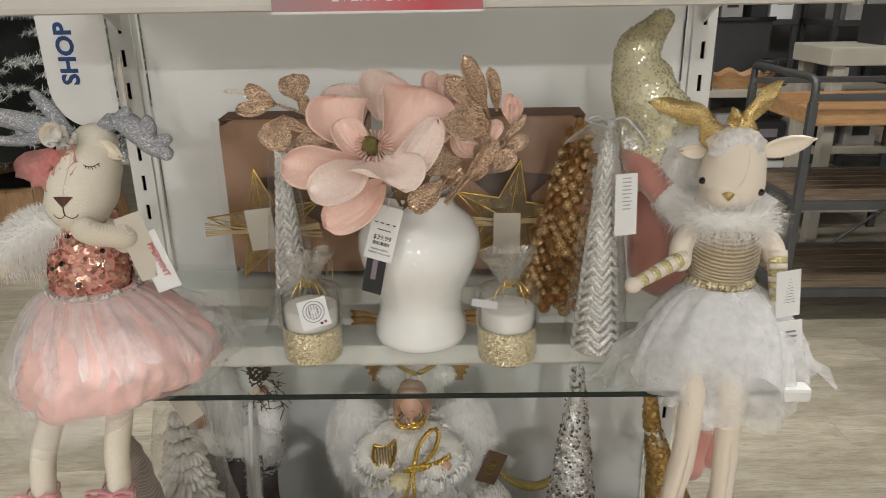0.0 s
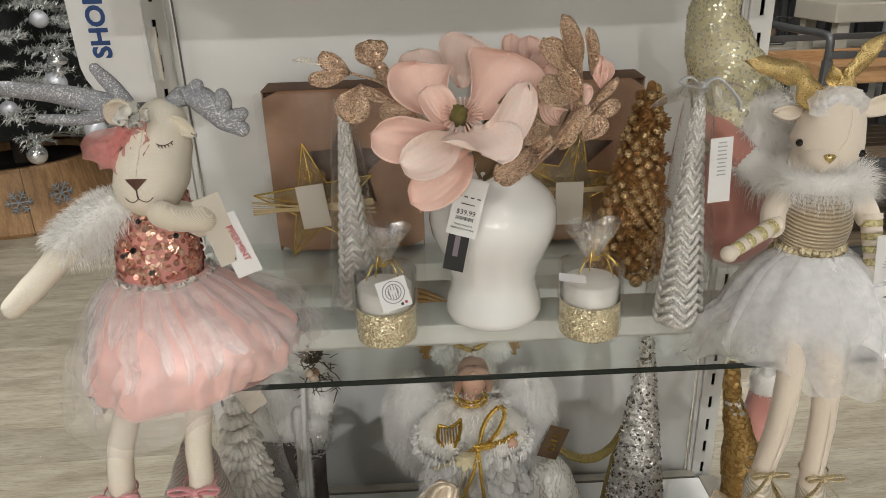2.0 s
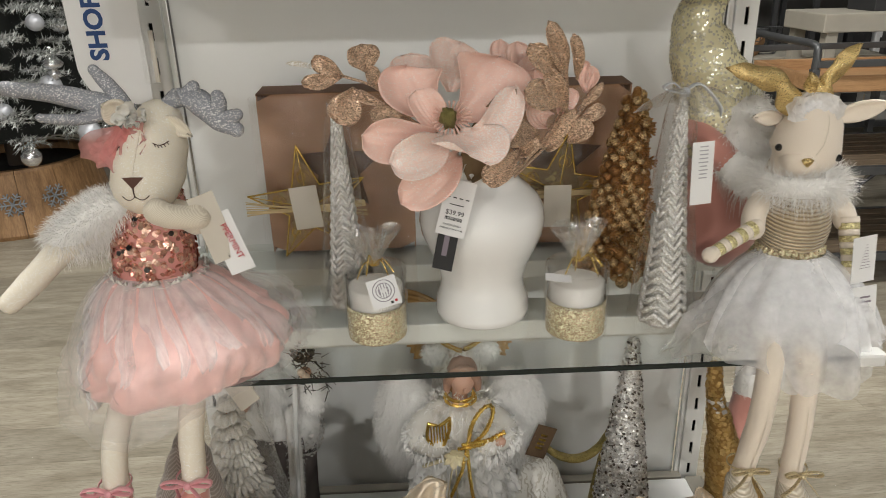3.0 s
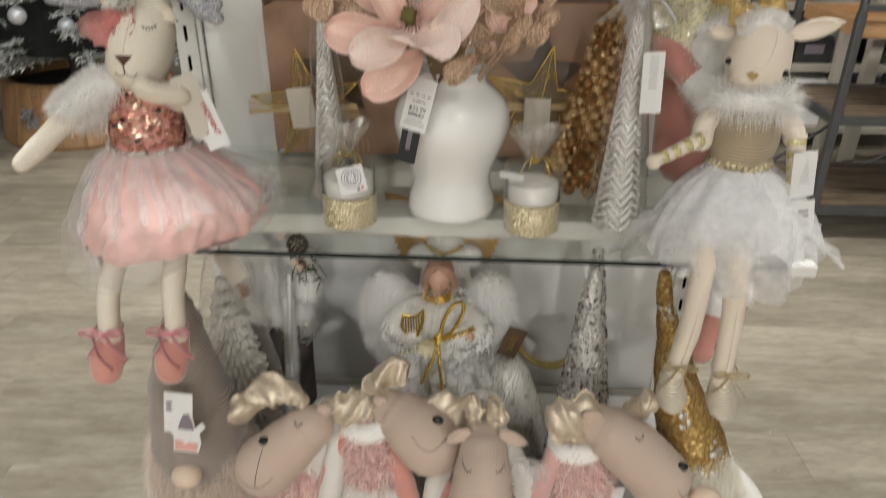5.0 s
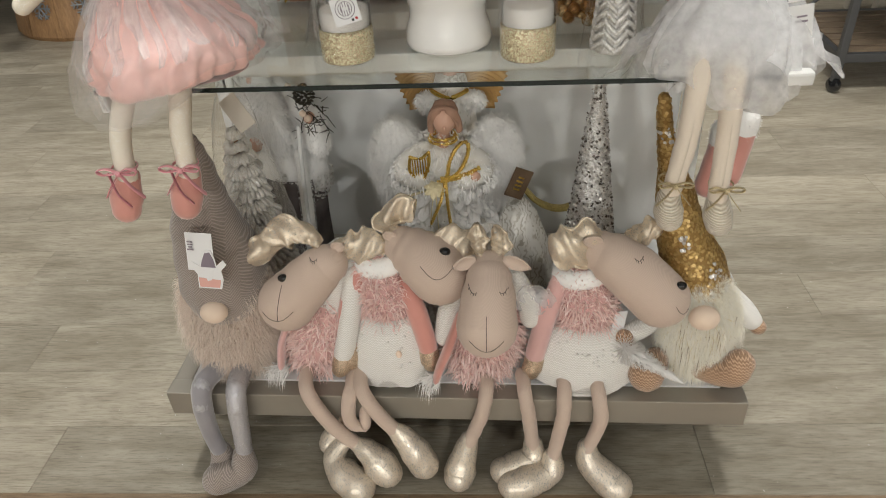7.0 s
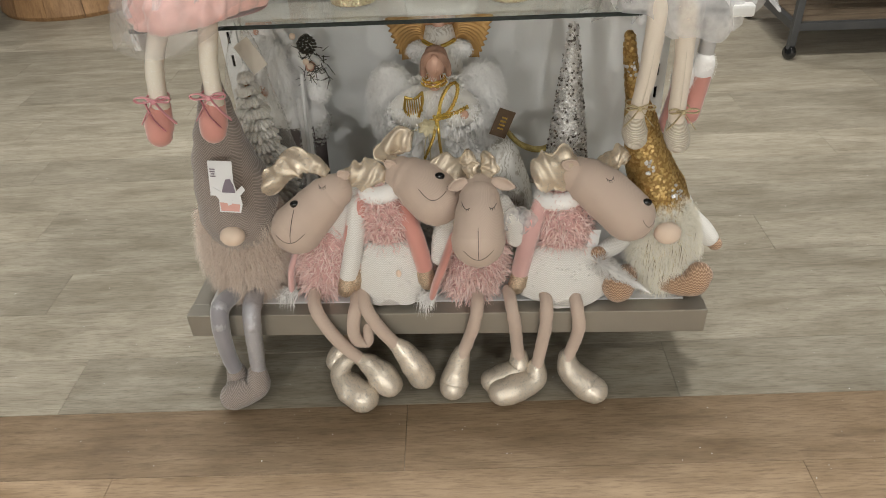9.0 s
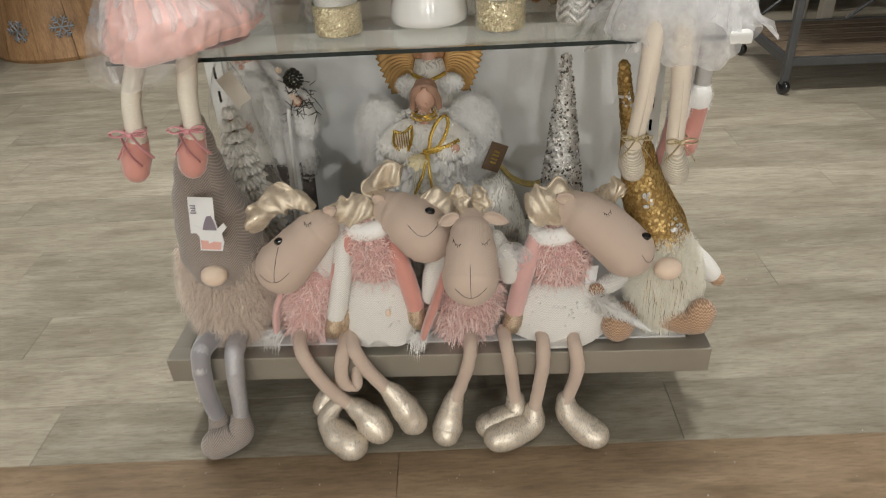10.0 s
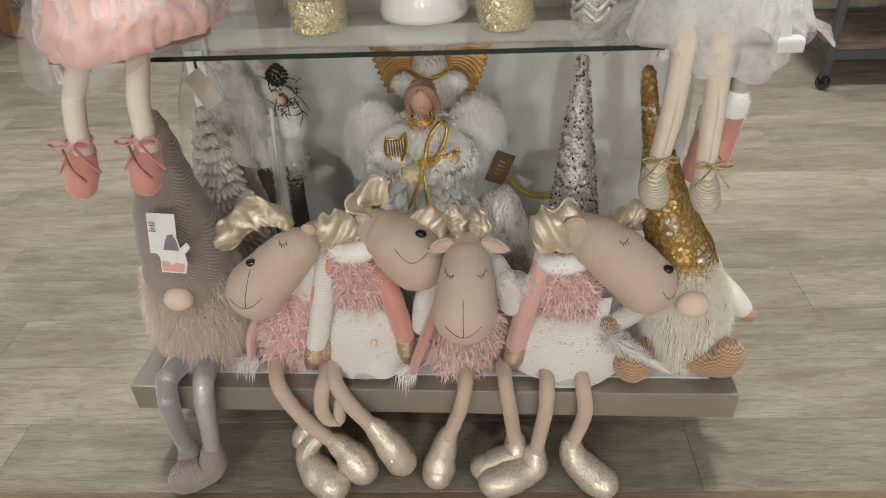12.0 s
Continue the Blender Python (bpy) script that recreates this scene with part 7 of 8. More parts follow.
stuffed_leg(m4, [(0.198, 0.60, 0.214), (0.200, 0.564, 0.212), (0.206, 0.550, 0.17), (0.200, 0.540, 0.11), (0.190, 0.535, 0.078)])
gold_shoe(m4, [(0.190, 0.536, 0.080), (0.196, 0.526, 0.056), (0.226, 0.504, 0.036), (0.240, 0.496, 0.032)], [0.017, 0.024, 0.029, 0.026])
tag_plate(m4, "paper_tag", (0.232, 0.625, 0.312), 0.022, 0.034, CARD, 10, 20, -6, label="white paper tag")

# gnome with the flip-sequin hat
rg = thing("plush_gnome", (0.37, 0.67, SEAT), "plush gnome with bronze sequin hat and cream beard", "plush toy", "plush gnomes")
hat = Shape().tube([(0.360, 0.690, 0.338), (0.350, 0.695, 0.37), (0.330, 0.700, 0.42), (0.310, 0.702, 0.49), (0.292, 0.700, 0.56), (0.279, 0.700, 0.61), (0.273, 0.698, 0.650)], [0.061, 0.058, 0.048, 0.034, 0.019, 0.0125, 0.010], 24, 5, 0.85, (0, 1, 0), True, 0.05)
part("hat", hat, OCHRECLOTH, rg, "bronze sequin hat")
part("sequin_layer", Shape().discs(hat.sample(3000, lambda p: p.y < 0.71), 0.0026, 0.25, 0.0008, 6, 0.1), SEQUINDEEP, rg, "bronze flip sequins", False, "stuff")
patch = [Vector((0.305, 0.64, 0.46)), Vector((0.32, 0.645, 0.44)), Vector((0.375, 0.64, 0.395)), Vector((0.28, 0.68, 0.60)), Vector((0.36, 0.63, 0.35)), Vector((0.40, 0.65, 0.35)), Vector((0.325, 0.64, 0.35)), Vector((0.30, 0.655, 0.50)), Vector((0.345, 0.64, 0.47))]
part("silver_sequin_patch", Shape().discs([q for q in hat.sample(5200, lambda p: p.y < 0.70) if min((q[0] - c).length for c in patch) < 0.017 or (q[0].z < 0.355 and rnd.random() < 0.7)][:420], 0.0028, 0.45, 0.0022, 6), SEQUINSILVER, rg, "turned silver sequins", False, "stuff")
part("nose", Shape().ball((0.356, 0.612, 0.330), (0.024, 0.019, 0.020)), SKIN, rg, "pale fleece nose")
body = Shape().tube([(0.362, 0.688, 0.325), (0.366, 0.682, 0.265), (0.370, 0.675, 0.225)], [0.058, 0.064, 0.050], 18, 4, 0.8)
part("body", body, WHITEFUR, rg, "white fleece body")
bd = Shape().tube([(0.360, 0.655, 0.325), (0.362, 0.648, 0.285), (0.362, 0.640, 0.240)], [0.050, 0.056, 0.040], 16, 4, 0.6)
part("beard", bd, CREAMFUR, rg)
part("beard_fur", Shape().blades(bd.sample(17000, lambda p: p.y < 0.66), 0.036, 0.00045, 0.6, 0.7), CREAMFUR, rg, "long cream beard pile", False, "stuff")
part("tinsel", Shape().blades(bd.sample(120, lambda p: p.y < 0.63), 0.050, 0.0012, 0.85, 0.5), TINSEL, rg, "gold tinsel threads", False, "stuff")
soft("arm", [(0.405, 0.68, 0.325), (0.430, 0.67, 0.305), (0.448, 0.66, 0.285)], [0.018, 0.018, 0.016], KNIT, rg, "white knit sleeve")
part("mitten", Shape().ball((0.458, 0.655, 0.275), (0.013, 0.012, 0.013)), BROWNKNIT, rg)
soft("arm", [(0.315, 0.675, 0.300), (0.280, 0.645, 0.290), (0.252, 0.625, 0.285)], [0.018, 0.018, 0.016], KNIT, rg, "white knit sleeve")
part("mitten", Shape().ball((0.240, 0.612, 0.284), (0.015, 0.014, 0.018)), BROWNKNIT, rg, "brown knit mitten")
soft("boot", [(0.300, 0.63, 0.226), (0.284, 0.605, 0.224), (0.277, 0.594, 0.226)], [0.020, 0.027, 0.0285], BROWNKNIT, rg, "brown knit boot", 18, 5)
soft("boot", [(0.370, 0.615, 0.218), (0.395, 0.603, 0.222), (0.412, 0.598, 0.232), (0.420, 0.600, 0.246)], [0.018, 0.021, 0.026, 0.024], BROWNKNIT, rg, "brown knit boot", 18, 5)
s = Shape()
a, b = Vector((0.234, 0.592, 0.286)), Vector((0.326, 0.578, 0.228))
core = [(a + (b - a) * (i / 40.0), 0.025 * (1 - i / 43.0)) for i in range(41)]
for p, r in core:
    for q in range(44):
        d = Vector((rnd.uniform(-1, 1), rnd.uniform(-1, 1), rnd.uniform(-1, 1))).normalized()
        e = p + d * r + (b - a).normalized() * 0.006
        w = d.cross(b - a).normalized() * 0.0009
        s.add([p - w, p + w, e + w * 0.6, e - w * 0.6], [(0, 1, 2, 3)])
part("brush_sprig", s, WHITEFUR, rg, "small frosted bottle-brush tree in its mitten", False)

# ---- behind the moose ----
cone = thing("sequin_cone_tree", (0.197, 0.80, SEAT), "silver sequin and glitter cone tree", "decoration")
cs = Shape().lathe([(0.062, 0.0), (0.060, 0.004), (0.040, 0.17), (0.006, 0.445), (0.0, 0.452)], (0.197, 0.80, SEAT), 28)
part("cone", cs, SILVER, cone, "silver glitter cone")
part("chip_layer", Shape().discs(cs.sample(2800, lambda p: p.y < 0.81), 0.0024, 1.1, 0.0018, 5, 0.4), SEQUINSILVER, cone, "loose silver sequin chips", False, "stuff")
part("dark_chip_layer", Shape().discs(cs.sample(1100, lambda p: p.y < 0.81), 0.0021, 1.0, 0.0026, 5, 0.4), plain("smoky_foil_chips", (0.16, 0.14, 0.12), 0.3, 0.6, vary=0.5, grain=400), cone, "dark smoky foil chips", False, "stuff")

bb = thing("bottle_brush_tree", (-0.392, 0.80, SEAT), "champagne frosted bottle-brush tree in cellophane", "decoration")
part("trunk", Shape().tube([(-0.392, 0.80, SEAT), (-0.395, 0.80, 0.55)], [0.008, 0.004], 8), BRONZE, bb)
for k in range(17):
    v = k / 16
    z = SEAT + 0.045 + v * 0.325
    r = 0.066 * (1 - v) ** 0.8 + 0.012
    s = Shape()
    n = 26
    for q in range(n):
        a = TAU * q / n + k * 0.4
        c = Vector((-0.400 + 0.006 * v, 0.80, z + rnd.uniform(-0.003, 0.003)))
        d = Vector((math.cos(a), math.sin(a), -0.30)) * rnd.uniform(0.86, 1.08)
        s.tube([c + d * r * 0.15, c + d * r * 0.65 + Vector((0, 0, 0.005)), c + d * r], [0.003, 0.0062, 0.0042], 6, 2, lump=0.5)
    part("brush_tier", s, SILVERLEAF, bb, "frosted curled tier")


def bag(u, v):
    a = TAU * u
    r = 0.082 * (1 - v) ** 0.62 + 0.010 + 0.007 * noise.noise(Vector((math.cos(a) * 2, math.sin(a) * 2, v * 6)))
    return Vector((-0.400 + 0.012 * v + r * math.cos(a), 0.80 + r * math.sin(a), SEAT + 0.002 + v * 0.46))


part("bag", Shape().sheet(bag, 30, 20, 0, True), CELLO, bb, "clear cellophane bag")
tag_plate(bb, "paper_tag", (-0.354, 0.735, 0.627), 0.030, 0.056, BEIGECARD, -34, 0, -18, label="grey-beige paper tag")
tag_plate(bb, "red_mark", (-0.345, 0.7325, 0.608), 0.004, 0.003, REDINK, -22, 0, -18)
tag_plate(bb, "dark_mark", (-0.354, 0.7325, 0.604), 0.004, 0.003, INK, -22, 0, -18)

def cord(shape, pts, r, turn=900.0):
    """A twisted cord of two strands."""
    path = []
    for p, q in zip(pts, pts[1:]):
        p, q = Vector(p), Vector(q)
        k = max(2, int((q - p).length / 0.0022))
        path += [p + (q - p) * i / k for i in range(k)]
    path.append(Vector(pts[-1]))
    for ph in (0.0, math.pi):
        run, line = 0.0, []
        for i, p in enumerate(path):
            d = (path[min(i + 1, len(path) - 1)] - path[max(i - 1, 0)]).normalized()
            a = d.cross(Vector((0.1, 1, 0.2))).normalized()
            b = d.cross(a)
            run += (p - path[i - 1]).length if i else 0.0
            line.append(p + (a * math.cos(run * turn + ph) + b * math.sin(run * turn + ph)) * r * 0.55)
        shape.tube(line, r * 0.7, 6, 1)


# angel with white feather wings: one plain figure
an = Shape()
AX, AY = -0.052, 0.855
an.slot = 0
dress = Shape().lathe([(0.115, 0.0), (0.112, 0.02), (0.085, 0.15), (0.055, 0.26), (0.038, 0.30), (0.030, 0.315)], (AX, AY, SEAT), 36, True, 0.06, 9)
an.add(dress.v, dress.f)
for sg in (-1, 1):
    an.tube([(AX + sg * 0.034, AY - 0.005, 0.495), (AX + sg * 0.062, AY - 0.035, 0.480), (AX + sg * 0.040, AY - 0.058, 0.474)], [0.022, 0.026, 0.02], 12, 4)
an.slot = 1
for sg in (-1, 1):
    w = Shape().ball((AX + sg * 0.080, AY + 0.022, 0.458), (0.045, 0.024, 0.090), (0, sg * 8, 0), 16, 12)
    an.add(w.v, w.f)
    an.blades(w.sample(13000), 0.030, 0.0005, 0.45, 0.9)
    for i in range(11):
        p2 = petal((AX + sg * (0.070 + 0.004 * i), AY + 0.012, 0.46 - 0.004 * i), (AX + sg * (0.052 + 0.007 * i), AY + 0.004, 0.372 + 0.006 * i), 0.020, 0.004, 0.003, (0, -1, 0.1), 5, 7, 0.0008, 1.1, 0.002, i)
        an.add(p2.v, p2.f)
fr = dress.sample(3500, lambda p: p.y < AY + 0.02)
an.blades(fr, 0.014, 0.0008, 0.8, 0.7)
for p, nrm in dress.sample(520, lambda p: p.y < AY):
    p2 = petal(p, p + Vector((nrm.x * 0.012 + rnd.uniform(-0.01, 0.01), nrm.y * 0.012, -0.026)), 0.021, 0.003, 0.003, (nrm.x, nrm.y, 0.4), 4, 5, 0.0005, 1.2, 0.002, p.x * 90)
    an.add(p2.v, p2.f)
sh = Shape().ball((AX, AY - 0.005, 0.508), (0.062, 0.036, 0.026))
an.blades(sh.sample(1200), 0.014, 0.0018, 0.4, 0.5)
for sg in (-1, 1):
    ar = Shape().tube([(AX + sg * 0.05, AY - 0.02, 0.48), (AX + sg * 0.066, AY - 0.035, 0.475), (AX + sg * 0.044, AY - 0.055, 0.470)], 0.026, 10, 3)
    an.blades(ar.sample(900), 0.014, 0.0026, 0.6, 0.5)
an.slot = 2
an.ball((AX + 0.004, AY - 0.018, 0.562), (0.019, 0.021, 0.024))
an.ball((AX + 0.006, AY - 0.040, 0.556), (0.003, 0.004, 0.004))
an.ball((AX + 0.056, AY - 0.070, 0.484), 0.0085)
an.tube([(AX, AY - 0.004, 0.55), (AX, AY - 0.004, 0.515)], 0.012, 10, 2)
an.slot = 3
for i in range(15):
    a = -0.5 + i * (math.pi + 1.0) / 14
    an.tube([(AX + 0.004 + 0.007 * math.cos(a), AY - 0.030, 0.584 + 0.004 * math.sin(a)), (AX + 0.004 + 0.020 * math.cos(a), AY - 0.024, 0.572 + 0.014 * math.sin(a)), (AX + 0.004 + 0.024 * math.cos(a), AY - 0.012, 0.556 + 0.012 * math.sin(a)),
             (AX + 0.004 + 0.026 * math.cos(a), AY - 0.008, 0.540 + 0.006 * math.sin(a))], [0.003, 0.0048, 0.0052, 0.004], 7, 4, lump=0.25)
an.ball((AX + 0.004, AY - 0.008, 0.572), (0.023, 0.022, 0.022), None, 14, 9, 0.2)
an.slot = 4
for dz, r in ((0.532, 0.021), (0.526, 0.024)):
    an.tube([(AX + r * math.cos(TAU * i / 14), AY - 0.012 + r * math.sin(TAU * i / 14), dz) for i in range(15)], 0.0028, 6, 1, lump=0.4)
HX, HY, HZ = -0.086, 0.784, 0.488
an.tube([(HX - 0.016, HY, HZ + 0.034), (HX - 0.018, HY, HZ + 0.006), (HX + 0.002, HY, HZ - 0.014)], 0.0026, 7, 4)
an.tube([(HX + 0.002, HY, HZ - 0.014), (HX + 0.014, HY, HZ + 0.02), (HX + 0.015, HY, HZ + 0.042)], 0.0026, 7, 4)
an.tube([(HX - 0.016, HY, HZ + 0.034), (HX + 0.0, HY, HZ + 0.03), (HX + 0.015, HY, HZ + 0.042)], 0.0026, 7, 4)
for i in range(7):
    x = HX - 0.013 + i * 0.0042
    an.tube([(x, HY, HZ + 0.032), (x + 0.001, HY, HZ - 0.006 + 0.002 * i)], 0.0012, 5, 1)
RP = Vector((-0.046, 0.782, 0.478))
loop = [RP + Vector((0.022 + 0.013 * math.cos(a) + 0.012 * math.sin(a), 0.01, 0.034 + 0.032 * math.sin(a))) for a in [math.pi * 1.25 - i * math.pi * 1.6 / 14 for i in range(15)]]
cord(an, [RP] + loop + [RP + Vector((0.004, -0.002, 0.002))], 0.0034)
cord(an, [RP + Vector((-0.012, 0, -0.003)), RP + Vector((0.02, 0.0, 0.004)), RP + Vector((0.056, 0.006, 0.020))], 0.0034)
cord(an, [RP + Vector((-0.006, 0, 0.004)), RP + Vector((0.02, -0.002, 0.010)), RP + Vector((0.048, 0.004, 0.012))], 0.0034)
for e in ((-0.026, -0.070), (0.008, -0.086)):
    cord(an, [RP, RP + Vector((e[0] * 0.35, -0.012, e[1] * 0.5)), RP + Vector((e[0], -0.022, e[1]))], 0.0028)
an.slot = 5
for i in range(7):
    a = TAU * i / 7
    p2 = petal((HX + 0.022, HY - 0.004, HZ - 0.022), (HX + 0.022 + 0.020 * math.cos(a), HY - 0.012, HZ - 0.022 + 0.020 * math.sin(a)), 0.013, 0.003, 0.002, (0, -1, 0), 6, 6, 0.0006)
    an.add(p2.v, p2.f)
for e in ((-0.045, -0.012), (-0.012, -0.07), (0.002, -0.085)):
    an.tube([(HX + 0.022, HY, HZ - 0.024), (HX + 0.022 + e[0] * 0.5, HY - 0.006, HZ - 0.024 + e[1] * 0.4), (HX + 0.022 + e[0], HY - 0.006, HZ - 0.024 + e[1])], 0.005, 6, 4, 0.2, (0, 1, 0))
solo("angel_figurine", an, [LACE, WHITEFUR, FIGSKIN, plain("brown_moulded_hair", (0.40, 0.235, 0.165), 0.5, vary=0.3, grain=200), GOLD, plain("ivory_ribbon", (0.72, 0.64, 0.42), 0.4)], (AX, AY, SEAT),
     "white feathered angel figurine with gold harp and cord", "figurine")

# taller angel with antique gold wings, behind
a2 = Shape()
BX, BY = -0.045, 0.965
a2.slot = 0
d2 = Shape().lathe([(0.078, 0.0), (0.076, 0.02), (0.062, 0.18), (0.042, 0.34), (0.026, 0.40)], (BX, BY, SEAT), 32)
a2.add(d2.v, d2.f)
d3 = Shape().lathe([(0.072, 0.0), (0.070, 0.03), (0.058, 0.10), (0.034, 0.17), (0.02, 0.19)], (0.074, 0.87, SEAT), 32, True, 0.05, 7)
a2.add(d3.v, d3.f)
a2.slot = 1
for sg in (-1, 1):
    for i in range(12):
        k = i / 11
        base = (BX + sg * (0.020 + 0.012 * k), BY + 0.02 - 0.002 * i, 0.588 - 0.016 * k)
        tip = (BX + sg * (0.112 - 0.034 * k * k), BY + 0.026 - 0.002 * i, 0.648 - 0.124 * k)
        p2 = petal(base, tip, 0.040, 0.003, 0.002, (0, -1, 0.1), 6, 8, 0.0025, 0.8)
        a2.add(p2.v, p2.f)
a2.slot = 2
a2.ball((BX - 0.004, BY - 0.012, 0.640), (0.021, 0.022, 0.026))
a2.tube([(BX, BY, 0.62), (BX, BY, 0.59)], 0.013, 10, 2)
a2.slot = 3
for i in range(8):
    a = i * math.pi / 7
    a2.tube([(BX + 0.016 * math.cos(a), BY - 0.006, 0.646 + 0.02 * math.sin(a)), (BX + 0.027 * math.cos(a), BY - 0.004, 0.63), (BX + 0.024 * math.cos(a), BY, 0.60)], 0.007, 7, 3, lump=0.25)
a2.slot = 4
a2.tube([(BX - 0.030, BY - 0.03, 0.572), (BX, BY - 0.045, 0.564), (BX + 0.030, BY - 0.03, 0.572)], 0.004, 7, 6, lump=0.5)
a2.slot = 5
for sg in (-1, 1):
    fl = Shape().ball((BX + sg * 0.040, BY - 0.025, 0.552), (0.022, 0.016, 0.016), None, 12, 8)
    a2.add(fl.v, fl.f)
    a2.blades(fl.sample(900), 0.012, 0.0012, 0.4, 0.7)
solo("angel_figurine", a2, [BROCADE, ANTIQUE, FIGSKIN, plain("blond_moulded_hair", (0.42, 0.22, 0.11), 0.5, vary=0.3, grain=200), GOLD, WHITEFUR], (BX, BY, SEAT), "angel figurine with antique gold wings and silver brocade gown", "figurine")

rb = thing("mesh_ribbon", (0.13, 0.955, SEAT), "gold mesh ribbon loop with a brown swing tag", "ribbon")
part("ribbon", Shape().tube([(0.050, 0.93, 0.44), (0.085, 0.92, 0.385), (0.12, 0.92, 0.348), (0.16, 0.925, 0.335), (0.195, 0.93, 0.352), (0.215, 0.93, 0.39), (0.2, 0.94, 0.30), (0.19, 0.95, SEAT + 0.012)], 0.010, 10, 6, 0.5, (0, 1, 0), True, 0.2), foil("olive_gold_mesh", (0.55, 0.44, 0.16), 0.4, 120, 0.6), rb)
tag_plate(rb, "swing_tag", (0.076, 0.842, 0.437), 0.034, 0.056, plain("brown_card", (0.10, 0.06, 0.03), 0.5), 24, 10, -4, label="brown swing tag with a gold border")
bars(rb, (0.076, 0.842, 0.437), 0.018, 0.03, 4, GOLD, 24, 10, -4)

# bearded figure in a white coat: one plain figure
sa = Shape()
SX, SY = -0.380, 0.965
sa.slot = 0
coat = Shape().tube([(SX - 0.004, SY, 0.56), (SX + 0.004, SY - 0.004, 0.50), (SX + 0.016, SY, 0.44), (SX + 0.020, SY, 0.395)], [0.044, 0.060, 0.066, 0.066], 20, 5, 0.62)
sa.add(coat.v, coat.f)
sa.tube([(SX + 0.040, SY - 0.01, 0.545), (SX + 0.068, SY - 0.02, 0.530), (SX + 0.084, SY - 0.03, 0.505)], [0.020, 0.022, 0.022], 12, 4)
sa.tube([(SX - 0.040, SY - 0.02, 0.54), (SX - 0.050, SY - 0.045, 0.50), (SX - 0.030, SY - 0.055, 0.49)], [0.02, 0.022, 0.02], 12, 4)
sa.blades(coat.sample(7000), 0.010, 0.0006, 0.5, 0.6)
band = Shape().tube([(SX + 0.050, SY - 0.045, 0.46), (SX + 0.048, SY - 0.052, 0.36), (SX + 0.040, SY - 0.055, SEAT + 0.02)], 0.012, 10, 4)
sa.add(band.v, band.f)
sa.blades(band.sample(1600), 0.008, 0.0008, 0.5, 0.6)
sa.slot = 1
sa.ball((SX - 0.016, SY - 0.018, 0.612), (0.026, 0.026, 0.030))
sa.ball((SX - 0.016, SY - 0.046, 0.606), (0.006, 0.007, 0.006))
sa.ball((SX - 0.024, SY - 0.068, 0.492), (0.016, 0.012, 0.014))
sa.ball((SX + 0.080, SY - 0.048, 0.535), 0.011)
sa.slot = 2
br = Shape().tube([(SX - 0.014, SY - 0.036, 0.592), (SX - 0.004, SY - 0.050, 0.555), (SX + 0.006, SY - 0.052, 0.510), (SX + 0.014, SY - 0.048, 0.475)], [0.030, 0.040, 0.036, 0.018], 16, 5, 0.55)
sa.add(br.v, br.f)
sa.blades(br.sample(4200), 0.024, 0.0008, 0.8, 0.4)
for sg in (-1, 1):
    sa.tube([(SX - 0.016 + sg * 0.002, SY - 0.050, 0.598), (SX - 0.016 + sg * 0.014, SY - 0.048, 0.595), (SX - 0.016 + sg * 0.022, SY - 0.040, 0.588)], [0.005, 0.006, 0.003], 8, 3)
hood = Shape().ball((SX - 0.014, SY + 0.010, 0.632), (0.040, 0.036, 0.030))
sa.add(hood.v, hood.f)
sa.blades(hood.sample(2200), 0.012, 0.0008, 0.3, 0.6)
cf = Shape().tube([(SX + 0.082, SY - 0.032, 0.525), (SX + 0.086, SY - 0.036, 0.480)], [0.021, 0.024], 12, 3)
sa.add(cf.v, cf.f)
sa.blades(cf.sample(2400), 0.008, 0.0007, 0.4, 0.5)
sa.slot = 3
sa.lathe([(0.052, 0.0), (0.054, 0.01), (0.056, 0.10), (0.060, 0.205)], (SX + 0.014, SY, SEAT), 24, True, 0.08, 7)
sa.slot = 4
sa.tube([(-0.312, 0.885, 0.530), (-0.319, 0.880, 0.431), (-0.324, 0.875, 0.318)], 0.0042, 8, 4)
sa.slot = 5
PC = Vector((-0.297, 0.900, 0.586))
for i in range(60):
    a = PC + Vector((rnd.uniform(-0.026, 0.036), rnd.uniform(-0.008, 0.012), rnd.uniform(-0.075, -0.01)))
    sa.tube([a, a + Vector((rnd.uniform(-0.016, 0.016), -0.006, rnd.uniform(-0.020, 0.012)))], [0.0010, 0.0005], 4, 1)
for i in range(64):
    a = i * 2.4
    z = i / 64
    r = 0.017 * math.sin(math.pi * (0.12 + 0.82 * z))
    sa.ball(PC + Vector((r * math.cos(a), r * math.sin(a) * 0.9, (z - 0.5) * 0.036)), (0.0040, 0.0040, 0.0022), (20 * math.sin(a), 20 * math.cos(a), 0), 6, 4)
sa.slot = 6
for dx, dz in ((-0.002, -0.028), (0.005, -0.037), (-0.020, 0.022)):
    sa.ball(PC + Vector((dx, -0.018, dz)), 0.0062)
sa.slot = 7
sa.discs(coat.sample(900, lambda p: p.z < 0.405 or abs(p.x - SX - 0.002 - (0.48 - p.z) * 0.2) < 0.008), 0.0026, 0.6, 0.009, 5)
solo("bearded_figurine", sa, [WHITEFUR, plain("painted_face", (0.66, 0.38, 0.27), 0.5), WHITEFUR, plain("dark_plaid_robe", (0.12, 0.10, 0.095), 0.8, vary=0.5, grain=120), WHITE, plain("pine_and_cone", (0.045, 0.04, 0.028), 0.7, vary=0.4), SKIN, SEQUINSILVER],
     (SX, SY, SEAT), "bearded winter figurine in a white coat with staff", "figurine")


